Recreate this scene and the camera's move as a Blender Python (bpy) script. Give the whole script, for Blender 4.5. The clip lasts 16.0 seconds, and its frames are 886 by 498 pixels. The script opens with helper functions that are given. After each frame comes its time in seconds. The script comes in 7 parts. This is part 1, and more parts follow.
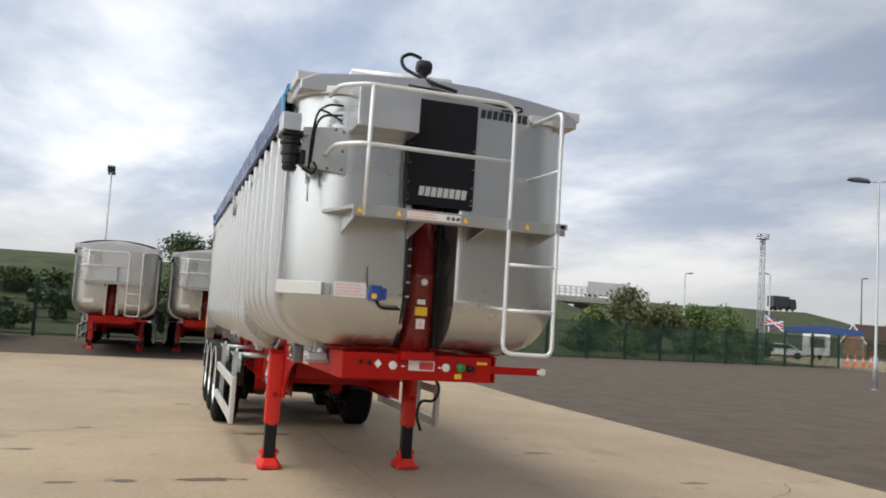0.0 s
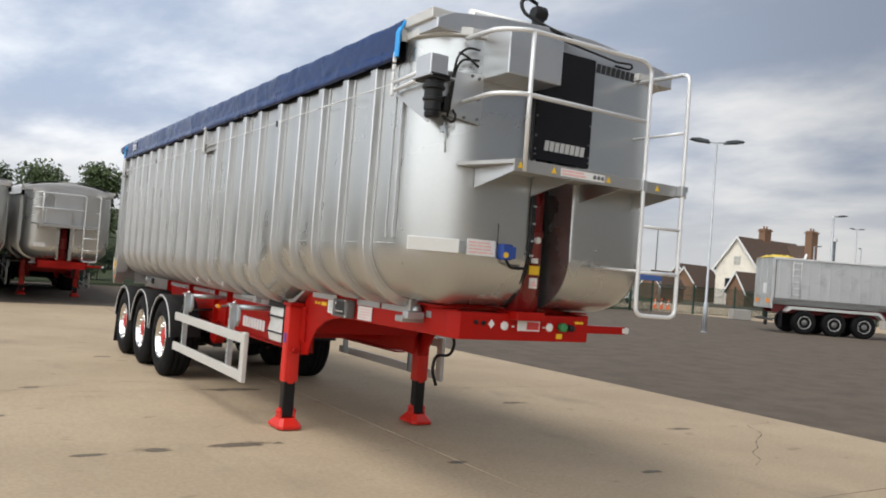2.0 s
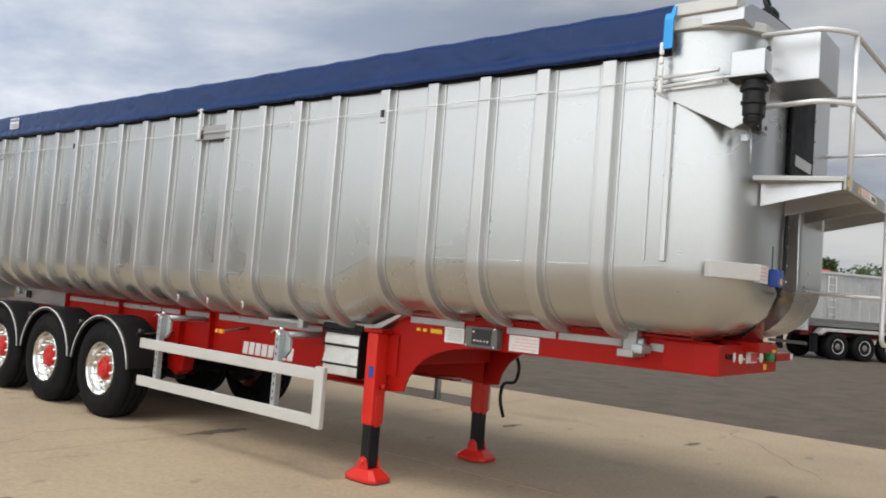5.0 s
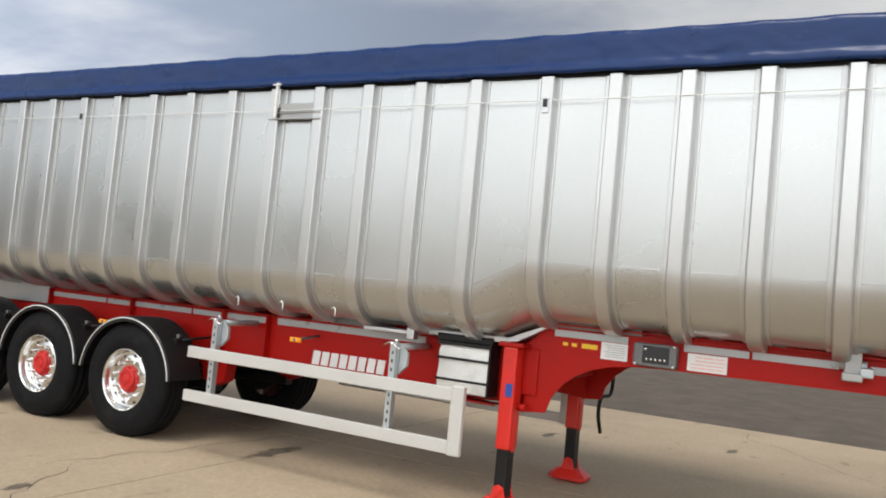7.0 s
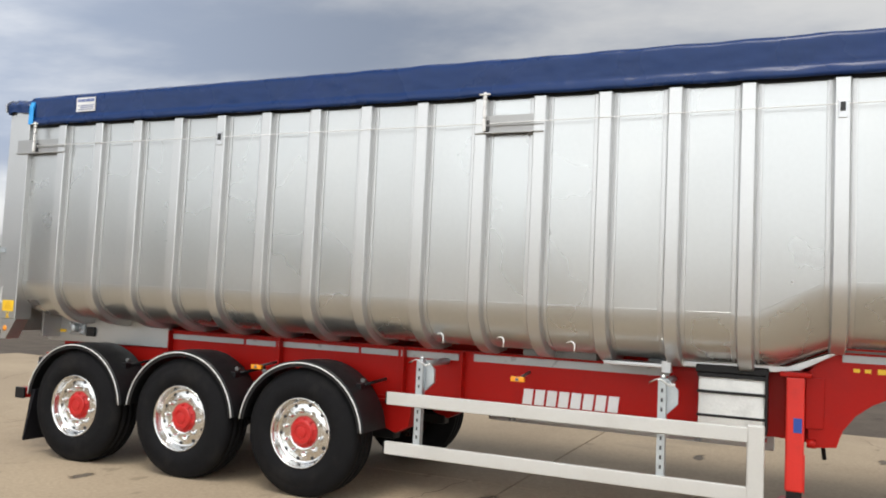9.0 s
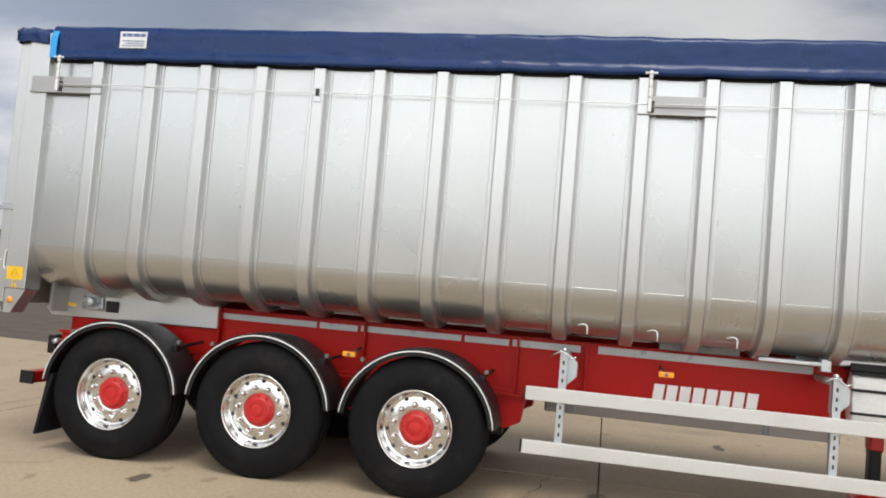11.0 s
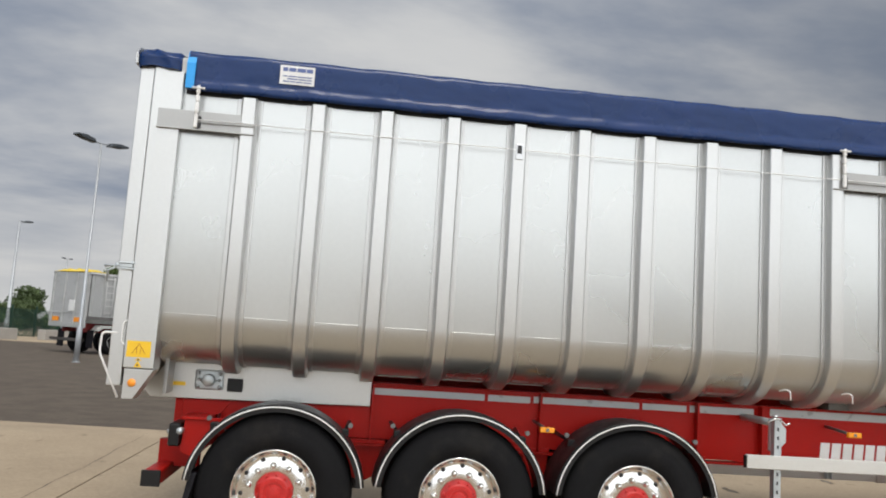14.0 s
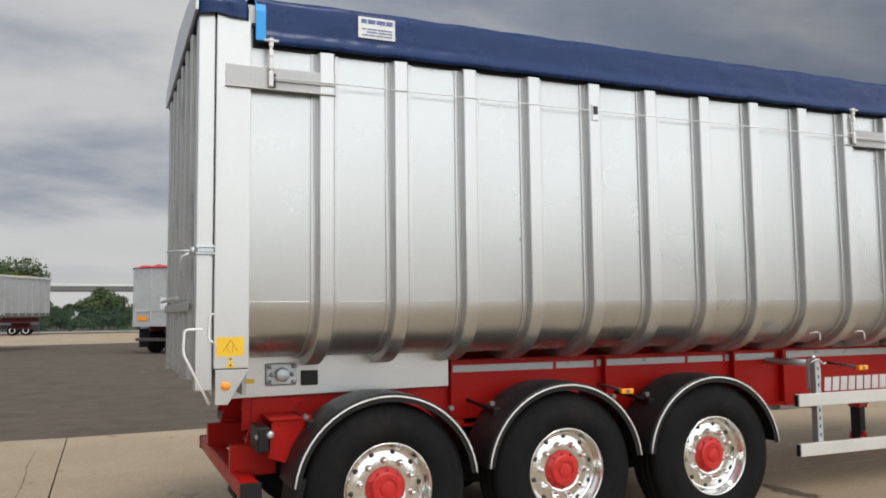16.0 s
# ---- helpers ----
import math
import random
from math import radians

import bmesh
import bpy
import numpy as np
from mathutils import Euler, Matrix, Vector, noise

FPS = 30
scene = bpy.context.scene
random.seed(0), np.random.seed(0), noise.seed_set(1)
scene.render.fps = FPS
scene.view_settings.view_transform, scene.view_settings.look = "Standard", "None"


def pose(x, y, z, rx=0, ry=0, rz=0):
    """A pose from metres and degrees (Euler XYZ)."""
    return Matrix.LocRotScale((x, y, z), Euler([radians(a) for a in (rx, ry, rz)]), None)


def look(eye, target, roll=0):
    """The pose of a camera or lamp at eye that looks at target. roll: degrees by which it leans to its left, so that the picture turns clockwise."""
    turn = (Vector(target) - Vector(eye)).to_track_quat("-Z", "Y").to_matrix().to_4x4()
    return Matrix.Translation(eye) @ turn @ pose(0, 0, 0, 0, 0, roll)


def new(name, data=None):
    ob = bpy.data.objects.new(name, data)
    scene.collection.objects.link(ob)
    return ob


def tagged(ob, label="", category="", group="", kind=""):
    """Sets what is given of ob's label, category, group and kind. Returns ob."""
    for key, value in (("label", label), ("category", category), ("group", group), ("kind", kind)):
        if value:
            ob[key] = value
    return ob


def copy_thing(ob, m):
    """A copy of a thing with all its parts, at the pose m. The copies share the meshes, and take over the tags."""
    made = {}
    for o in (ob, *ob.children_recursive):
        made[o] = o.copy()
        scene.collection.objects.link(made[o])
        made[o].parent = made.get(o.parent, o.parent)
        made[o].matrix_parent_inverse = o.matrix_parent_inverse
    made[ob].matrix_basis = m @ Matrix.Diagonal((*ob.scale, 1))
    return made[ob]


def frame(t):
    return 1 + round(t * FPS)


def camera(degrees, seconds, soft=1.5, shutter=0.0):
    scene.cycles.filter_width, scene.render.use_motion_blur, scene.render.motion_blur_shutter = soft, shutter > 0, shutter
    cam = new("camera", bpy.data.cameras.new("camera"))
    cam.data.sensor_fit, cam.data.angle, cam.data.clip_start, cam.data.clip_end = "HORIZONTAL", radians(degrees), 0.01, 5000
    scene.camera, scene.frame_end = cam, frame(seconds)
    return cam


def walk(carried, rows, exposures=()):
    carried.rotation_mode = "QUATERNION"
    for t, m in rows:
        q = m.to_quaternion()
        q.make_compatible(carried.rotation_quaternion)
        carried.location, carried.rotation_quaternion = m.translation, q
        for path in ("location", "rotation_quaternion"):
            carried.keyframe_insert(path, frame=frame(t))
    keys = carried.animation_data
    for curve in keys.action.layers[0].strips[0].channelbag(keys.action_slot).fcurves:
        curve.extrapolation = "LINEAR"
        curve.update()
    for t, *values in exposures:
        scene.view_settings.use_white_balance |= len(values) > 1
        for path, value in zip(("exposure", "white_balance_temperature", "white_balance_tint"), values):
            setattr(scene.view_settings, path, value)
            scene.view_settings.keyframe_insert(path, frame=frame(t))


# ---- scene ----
cam = camera(57.4, 16.0, soft=1.9)
METRES, EYE, TILT, LEAN, TURN = 19.44, 1.69, 0.0, 0.0, -18.6
ROWS = [
    (0.0, 0.0, 0.0, 0.0, -0.37, 5.44, -3.89),
    (0.5, -0.032, 0.0025, -0.0004, 1.18, 4.55, -4.87),
    (1.0, -0.0616, 0.009, -0.0007, -2.36, 4.64, -4.36),
    (1.5, -0.0908, 0.019, -0.0011, -7.54, 4.35, -4.22),
    (2.0, -0.1198, 0.0294, -0.0015, -13.87, 2.23, -4.6),
    (2.5, -0.1467, 0.045, -0.0017, -19.99, 3.67, -3.88),
    (3.0, -0.1733, 0.0607, -0.0015, -25.22, 4.09, -4.3),
    (3.5, -0.197, 0.0807, -0.003, -28.09, 3.39, -3.72),
    (4.0, -0.2228, 0.1006, -0.0031, -29.33, 3.78, -4.52),
    (4.5, -0.2455, 0.1253, -0.004, -31.01, 3.84, -4.54),
    (7.0, -0.3363, 0.2534, -0.005, -43.11, 3.54, -5.26),
    (7.5, -0.3533, 0.2802, -0.0039, -45.77, 4.04, -5.44),
    (8.0, -0.3674, 0.309, -0.0017, -44.44, 3.99, -3.18),
    (10.5, -0.4368, 0.4538, -0.0064, -57.29, 3.8, -3.58),
    (11.0, -0.4478, 0.4833, -0.0071, -59.92, 3.54, -4.52),
    (11.5, -0.461, 0.5115, -0.0035, -59.8, 5.36, -5.01),
    (12.0, -0.4709, 0.5404, -0.0058, -63.23, 2.81, -3.83),
    (12.5, -0.4793, 0.5708, -0.0058, -62.31, 3.12, -5.62),
    (13.0, -0.4878, 0.6015, -0.005, -66.95, 4.13, -5.96),
    (13.5, -0.4907, 0.6308, -0.0048, -72.17, 5.93, -4.82),
    (14.0, -0.4954, 0.6602, -0.0041, -78.16, 7.03, -3.3),
    (14.5, -0.4953, 0.6901, -0.0050, -82.59, 7.60, -0.76),
    (15.0, -0.4965, 0.7182, -0.0040, -84.96, 7.30, 1.55),
    (15.5, -0.491, 0.7469, -0.0023, -91.51, 6.48, 1.35),
    (16.0, -0.4865, 0.7777, -0.0031, -94.04, 4.87, 1.19),
]
walk(cam, [(t, pose(0, 0, 0, -0.43, 0.4, 0) @ pose(-2.03, -6.08, EYE, TILT, LEAN, TURN) @ pose(METRES * x, METRES * y, METRES * z, 90 + pitch, roll, yaw)) for t, x, y, z, yaw, pitch, roll in ROWS],
     [(0.0, -0.17), (2.0, -0.16), (4.0, -0.26), (7.0, -0.12), (11.0, -0.16), (13.5, -0.24), (16.0, -0.32)])

# ---- world, sun, exposure ----
SUN_DIR = Vector((-0.38, -0.05, 0.92)).normalized()


def world_sky():
    w = bpy.data.worlds.new("sky")
    scene.world = w
    w.use_nodes = True
    nt = w.node_tree
    n, l = nt.nodes, nt.links
    n.clear()
    out = n.new("ShaderNodeOutputWorld")
    bg = n.new("ShaderNodeBackground")
    bg.inputs["Strength"].default_value = 0.1
    sky = n.new("ShaderNodeTexSky")
    sky.sky_type = "NISHITA"
    sky.sun_disc = False
    sky.sun_elevation, sky.sun_rotation = math.asin(SUN_DIR.z), math.atan2(SUN_DIR.x, SUN_DIR.y)
    co = n.new("ShaderNodeTexCoord")
    sep = n.new("ShaderNodeSeparateXYZ")
    l.new(co.outputs["Generated"], sep.inputs[0])
    # cloud sheet: the direction meets a flat layer
    zz = n.new("ShaderNodeMath"); zz.operation = "MAXIMUM"; zz.inputs[1].default_value = 0.0
    l.new(sep.outputs["Z"], zz.inputs[0])
    za = n.new("ShaderNodeMath"); za.operation = "ADD"; za.inputs[1].default_value = 0.17
    l.new(zz.outputs[0], za.inputs[0])
    dx = n.new("ShaderNodeMath"); dx.operation = "DIVIDE"
    dy = n.new("ShaderNodeMath"); dy.operation = "DIVIDE"
    l.new(sep.outputs["X"], dx.inputs[0]); l.new(za.outputs[0], dx.inputs[1])
    l.new(sep.outputs["Y"], dy.inputs[0]); l.new(za.outputs[0], dy.inputs[1])
    com = n.new("ShaderNodeCombineXYZ")
    l.new(dx.outputs[0], com.inputs[0]); l.new(dy.outputs[0], com.inputs[1])
    def cloud(scale, detail, rough, lo, hi, seed, stretch):
        mp = n.new("ShaderNodeMapping")
        mp.inputs["Location"].default_value = (seed, seed * 0.7, 0)
        mp.inputs["Scale"].default_value = stretch
        mp.inputs["Rotation"].default_value = (0, 0, 0.5)
        l.new(com.outputs[0], mp.inputs[0])
        t = n.new("ShaderNodeTexNoise")
        t.inputs["Scale"].default_value = scale
        t.inputs["Detail"].default_value = detail
        t.inputs["Roughness"].default_value = rough
        t.inputs["Distortion"].default_value = 0.15
        l.new(mp.outputs[0], t.inputs["Vector"])
        r = n.new("ShaderNodeMapRange")
        r.interpolation_type = "SMOOTHSTEP"
        r.inputs["From Min"].default_value, r.inputs["From Max"].default_value = lo, hi
        l.new(t.outputs["Fac"], r.inputs["Value"])
        return r.outputs["Result"]
    cover = cloud(0.42, 4, 0.50, 0.30, 0.52, 3.1, (1, 0.8, 1))
    thick = cloud(0.85, 7, 0.55, 0.35, 0.62, 11.7, (1.0, 0.7, 1))
    shade = n.new("ShaderNodeMix"); shade.data_type = "RGBA"
    shade.inputs[6].default_value = (8.3, 8.35, 8.35, 1)
    shade.inputs[7].default_value = (3.2, 3.75, 4.8, 1)
    l.new(thick, shade.inputs[0])
    mix = n.new("ShaderNodeMix"); mix.data_type = "RGBA"
    cv = n.new("ShaderNodeMapRange")
    cv.inputs["To Min"].default_value, cv.inputs["To Max"].default_value = 0.84, 1.0
    l.new(cover, cv.inputs["Value"])
    l.new(cv.outputs[0], mix.inputs[0]); l.new(sky.outputs[0], mix.inputs[6]); l.new(shade.outputs[2], mix.inputs[7])

    def facing(direction, lo, hi, a, b):
        d = n.new("ShaderNodeVectorMath"); d.operation = "DOT_PRODUCT"
        d.inputs[1].default_value = Vector(direction).normalized()
        l.new(co.outputs["Generated"], d.inputs[0])
        g = n.new("ShaderNodeMapRange"); g.interpolation_type = "SMOOTHSTEP"
        g.inputs["From Min"].default_value, g.inputs["From Max"].default_value = lo, hi
        g.inputs["To Min"].default_value, g.inputs["To Max"].default_value = a, b
        l.new(d.outputs["Value"], g.inputs["Value"])
        return g.outputs[0]

    def scaled(colour, by):
        s = n.new("ShaderNodeVectorMath"); s.operation = "SCALE"
        l.new(colour, s.inputs[0]); l.new(by, s.inputs["Scale"])
        return s.outputs[0]
    # thinner cloud to the north, heavier to the south and east
    body = scaled(mix.outputs[2], facing((0.1, 1.0, 0.0), 0.45, 1.1, 0.90, 1.75))
    # milky haze along the horizon
    hz = n.new("ShaderNodeMapRange"); hz.interpolation_type = "SMOOTHSTEP"
    hz.inputs["From Min"].default_value, hz.inputs["From Max"].default_value = 0.01, 0.17
    hz.inputs["To Min"].default_value, hz.inputs["To Max"].default_value = 0.85, 0.0
    l.new(sep.outputs["Z"], hz.inputs["Value"])
    milk = n.new("ShaderNodeMix"); milk.data_type = "RGBA"
    milk.inputs[7].default_value = (7.3, 7.3, 7.2, 1)
    l.new(hz.outputs[0], milk.inputs[0]); l.new(body, milk.inputs[6])
    hazed = scaled(milk.outputs[2], facing((-0.2, 1.0, 0.0), -1.0, -0.25, 0.60, 1.0))
    # bright thin even cloud to the west, where the sun is
    veil = n.new("ShaderNodeMix"); veil.data_type = "RGBA"
    veil.inputs[7].default_value = (7.35, 7.5, 7.65, 1)
    l.new(facing((-0.95, -0.25, 0.15), 0.15, 0.75, 0.0, 0.85), veil.inputs[0]); l.new(hazed, veil.inputs[6])
    lit = scaled(veil.outputs[2], facing((-0.95, -0.28, 0.10), 0.05, 0.92, 1.0, 3.2))
    warm = n.new("ShaderNodeMix"); warm.data_type = "RGBA"
    warm.inputs[6].default_value, warm.inputs[7].default_value = (1, 1, 1, 1), (1.0, 1.0, 0.99, 1)
    l.new(facing((-0.93, -0.02, 0.34), 0.2, 0.9, 0.0, 1.0), warm.inputs[0])
    tint = n.new("ShaderNodeVectorMath"); tint.operation = "MULTIPLY"
    l.new(lit, tint.inputs[0]); l.new(warm.outputs[2], tint.inputs[1])
    l.new(tint.outputs[0], bg.inputs["Color"])
    l.new(bg.outputs[0], out.inputs[0])


world_sky()
sun = new("sun", bpy.data.lights.new("sun", "SUN"))
sun.data.energy, sun.data.angle, sun.data.color = 1.9, radians(20), (1.0, 0.94, 0.86)
sun.matrix_world = look(40 * SUN_DIR, (0, 0, 0))


# ---- materials ----
def mat(name, base, rough=0.5, metal=0.0, vary=0.08, scale=3.0, fine=60.0, bump=0.05, dirt=None, dirt_amount=0.0, dirt_scale=1.2, rvary=0.1, coat=0.0, stretch=(1, 1, 1), rnd=0.0, emit=0.0):
    m = bpy.data.materials.new(name)
    m.use_nodes = True
    nt = m.node_tree
    n, l = nt.nodes, nt.links
    b = n["Principled BSDF"]
    b.inputs["Metallic"].default_value = metal
    b.inputs["Coat Weight"].default_value = coat
    b.inputs["Coat Roughness"].default_value = 0.08
    co = n.new("ShaderNodeTexCoord")
    mp = n.new("ShaderNodeMapping")
    mp.inputs["Scale"].default_value = stretch
    l.new(co.outputs["Object"], mp.inputs[0])
    big = n.new("ShaderNodeTexNoise")
    big.inputs["Scale"].default_value, big.inputs["Detail"].default_value = scale, 5
    small = n.new("ShaderNodeTexNoise")
    small.inputs["Scale"].default_value, small.inputs["Detail"].default_value = fine, 4
    l.new(mp.outputs[0], big.inputs["Vector"]); l.new(mp.outputs[0], small.inputs["Vector"])
    av = n.new("ShaderNodeMath"); av.operation = "ADD"
    l.new(big.outputs["Fac"], av.inputs[0]); l.new(small.outputs["Fac"], av.inputs[1])
    mr = n.new("ShaderNodeMapRange")
    mr.inputs["From Min"].default_value, mr.inputs["From Max"].default_value = 0.6, 1.4
    mr.inputs["To Min"].default_value, mr.inputs["To Max"].default_value = 1 - vary, 1 + vary
    l.new(av.outputs[0], mr.inputs["Value"])
    val = mr.outputs[0]
    if rnd:
        oi = n.new("ShaderNodeObjectInfo")
        rr = n.new("ShaderNodeMapRange")
        rr.inputs["To Min"].default_value, rr.inputs["To Max"].default_value = 1 - rnd, 1 + rnd
        l.new(oi.outputs["Random"], rr.inputs["Value"])
        mu = n.new("ShaderNodeMath"); mu.operation = "MULTIPLY"
        l.new(val, mu.inputs[0]); l.new(rr.outputs[0], mu.inputs[1])
        val = mu.outputs[0]
    sc = n.new("ShaderNodeVectorMath"); sc.operation = "SCALE"
    sc.inputs[0].default_value = base
    l.new(val, sc.inputs["Scale"])
    col = sc.outputs[0]
    if dirt:
        dn = n.new("ShaderNodeTexNoise")
        dn.inputs["Scale"].default_value, dn.inputs["Detail"].default_value, dn.inputs["Roughness"].default_value = dirt_scale, 7, 0.62
        l.new(mp.outputs[0], dn.inputs["Vector"])
        dr = n.new("ShaderNodeMapRange"); dr.interpolation_type = "SMOOTHSTEP"
        dr.inputs["From Min"].default_value, dr.inputs["From Max"].default_value = 0.5, 0.74
        dr.inputs["To Max"].default_value = dirt_amount
        l.new(dn.outputs["Fac"], dr.inputs["Value"])
        mx = n.new("ShaderNodeMix"); mx.data_type = "RGBA"
        mx.inputs[7].default_value = (*dirt, 1)
        l.new(dr.outputs[0], mx.inputs[0]); l.new(col, mx.inputs[6])
        col = mx.outputs[2]
    l.new(col, b.inputs["Base Color"])
    ro = n.new("ShaderNodeMapRange")
    ro.inputs["From Min"].default_value, ro.inputs["From Max"].default_value = 0.3, 0.7
    ro.inputs["To Min"].default_value, ro.inputs["To Max"].default_value = max(0.02, rough - rvary), min(1, rough + rvary)
    l.new(big.outputs["Fac"], ro.inputs["Value"])
    l.new(ro.outputs[0], b.inputs["Roughness"])
    if bump:
        bu = n.new("ShaderNodeBump")
        bu.inputs["Strength"].default_value, bu.inputs["Distance"].default_value = bump, 0.02
        l.new(av.outputs[0], bu.inputs["Height"])
        l.new(bu.outputs[0], b.inputs["Normal"])
    if emit:
        l.new(col, b.inputs["Emission Color"])
        b.inputs["Emission Strength"].default_value = emit
    return m


SILVER = mat("silver_paint", (0.520, 0.532, 0.528), 0.29, 0.88, 0.03, 0.9, 30, 0.002, (0.60, 0.60, 0.58), 0.3, 0.8, 0.05)
SILVER_RIB = mat("silver_rib", (0.55, 0.555, 0.55), 0.33, 0.84, 0.03, 2.0, 40, 0.0, rvary=0.04)
ALU = mat("bare_aluminium", (0.58, 0.59, 0.60), 0.36, 0.9, 0.05, 3, 80, 0.05, rvary=0.08)
GALV = mat("galvanised_steel", (0.50, 0.54, 0.56), 0.45, 0.75, 0.10, 14, 90, 0.06, (0.35, 0.38, 0.40), 0.5, 9)
TUBE = mat("painted_silver_tube", (0.70, 0.71, 0.72), 0.42, 0.35, 0.04, 5, 60, 0.03)
CHROME = mat("polished_alloy", (0.74, 0.74, 0.73), 0.20, 1.0, 0.04, 6, 50, 0.03, rvary=0.05)
RED = mat("red_chassis_paint", (0.37, 0.007, 0.004), 0.40, 0.0, 0.07, 2.2, 50, 0.04, (0.26, 0.010, 0.010), 0.35, 2.5, 0.08, 0.0)
RED_LIGHT = mat("red_leg_paint", (0.60, 0.020, 0.012), 0.36, 0.0, 0.06, 4, 60, 0.05, (0.36, 0.018, 0.014), 0.4, 5, 0.08, 0.0)
RED_HUB = mat("red_hub_paint", (0.48, 0.014, 0.012), 0.42, 0.0, 0.22, 14, 70, 0.12, (0.34, 0.012, 0.012), 0.6, 12)
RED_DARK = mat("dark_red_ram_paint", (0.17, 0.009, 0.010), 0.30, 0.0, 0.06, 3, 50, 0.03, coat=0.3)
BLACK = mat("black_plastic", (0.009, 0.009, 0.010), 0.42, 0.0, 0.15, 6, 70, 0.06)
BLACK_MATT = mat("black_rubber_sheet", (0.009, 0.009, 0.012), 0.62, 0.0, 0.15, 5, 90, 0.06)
RUBBER = mat("tyre_rubber", (0.007, 0.007, 0.008), 0.78, 0.0, 0.18, 5, 60, 0.12, (0.022, 0.020, 0.018), 0.5, 4.0)
BLUE = mat("blue_pvc_tarpaulin", (0.006, 0.028, 0.112), 0.29, 0.0, 0.08, 2.2, 40, 0.05, (0.009, 0.030, 0.14), 0.5, 1.5, 0.08)
SKYBLUE = mat("bright_blue_webbing", (0.03, 0.33, 0.78), 0.55, 0.0, 0.06, 8, 120, 0.08)
WHITE = mat("white_plastic", (0.76, 0.76, 0.75), 0.42, 0.0, 0.04, 5, 60, 0.03, (0.55, 0.54, 0.50), 0.35, 3)
OFFWHITE = mat("light_grey_aluminium_rail", (0.57, 0.565, 0.54), 0.42, 0.25, 0.04, 3, 70, 0.03, (0.5, 0.49, 0.46), 0.4, 2.2)
REFLEX = mat("grey_reflective_tape", (0.40, 0.41, 0.42), 0.35, 0.2, 0.08, 8, 160, 0.02)
PINK = mat("pink_print", (0.82, 0.48, 0.46), 0.5, 0, 0.03, 5, 60, 0)
YELLOW = mat("yellow_sticker", (0.80, 0.50, 0.02), 0.42, 0, 0.04, 8, 60, 0)
AMBER = mat("amber_lens", (0.90, 0.34, 0.02), 0.2, 0, 0.08, 30, 120, 0.05, coat=0.4)
ORANGE = mat("orange_sticker", (0.92, 0.32, 0.03), 0.4, 0, 0.04, 8, 60, 0)
ORANGE_INK = mat("dark_amber_print", (0.45, 0.16, 0.01), 0.5, 0, 0.05, 8, 60, 0)
INK = mat("black_print", (0.02, 0.02, 0.022), 0.5, 0, 0.05, 8, 60, 0)
BLUEBOX = mat("blue_connector_plastic", (0.018, 0.06, 0.30), 0.38, 0, 0.08, 8, 60, 0.04)
GREENCAP = mat("green_cap_plastic", (0.03, 0.22, 0.07), 0.4, 0, 0.08, 8, 60, 0.04)
REDPRINT = mat("red_print", (0.62, 0.06, 0.06), 0.5, 0, 0.03, 5, 60, 0)
for m_, k_ in ((RUBBER, 0.15), (BLACK, 0.3), (BLACK_MATT, 0.2), (RED, 0.2), (BLUE, 0.28)):
    m_.node_tree.nodes["Principled BSDF"].inputs["Specular IOR Level"].default_value = k_
# rear door alloy: darker and rougher than the posts, with random darker patches
DOOR_ALU = mat("dull_door_alloy", (0.40, 0.40, 0.395), 0.46, 0.6, 0.14, 5, 50, 0.06, (0.25, 0.245, 0.235), 0.6, 3)
DARKSTEEL = mat("dull_dark_steel", (0.16, 0.16, 0.16), 0.5, 0.5, 0.15, 8, 60, 0.05)
LATCH = mat("grey_rolled_aluminium", (0.40, 0.40, 0.395), 0.48, 0.75, 0.05, 3, 80, 0.04)
LABELBLUE = mat("faded_blue_print", (0.10, 0.14, 0.32), 0.5, 0, 0.05, 5, 60, 0)
CANVAS = mat("silver_canvas_bag", (0.76, 0.76, 0.73), 0.40, 0.15, 0.08, 6, 60, 0.12, (0.45, 0.45, 0.42), 0.4, 5)


# ---- mesh helpers ----
def quad_box(bm, x0, x1, y0, y1, z0, z1, bevel=0.0, m=None):
    vs = [bm.verts.new(p) for p in ((x0, y0, z0), (x1, y0, z0), (x1, y1, z0), (x0, y1, z0), (x0, y0, z1), (x1, y0, z1), (x1, y1, z1), (x0, y1, z1))]
    if m is not None:
        for v in vs:
            v.co = m @ v.co
    fs = [bm.faces.new([vs[i] for i in q]) for q in ((3, 2, 1, 0), (4, 5, 6, 7), (0, 1, 5, 4), (1, 2, 6, 5), (2, 3, 7, 6), (3, 0, 4, 7))]
    if bevel:
        es = list({e for f in fs for e in f.edges})
        bmesh.ops.bevel(bm, geom=es, offset=bevel, segments=2, profile=0.5, affect="EDGES")
    return vs


def prism(bm, pts, axis, a, b, bevel=0.0):
    """A flat outline swept from a to b along x, y or z; pts lie in the other two axes, in order."""
    def at(p, d):
        return {"x": (d, p[0], p[1]), "y": (p[0], d, p[1]), "z": (p[0], p[1], d)}[axis]
    lo = [bm.verts.new(at(p, a)) for p in pts]
    hi = [bm.verts.new(at(p, b)) for p in pts]
    k = len(pts)
    fs = [bm.faces.new(lo), bm.faces.new(hi)]
    fs += [bm.faces.new((lo[i], lo[(i + 1) % k], hi[(i + 1) % k], hi[i])) for i in range(k)]
    bmesh.ops.recalc_face_normals(bm, faces=fs)
    if bevel:
        es = [e for e in fs[0].edges] + [e for e in fs[1].edges]
        bmesh.ops.bevel(bm, geom=es, offset=bevel, segments=2, profile=0.5, affect="EDGES")


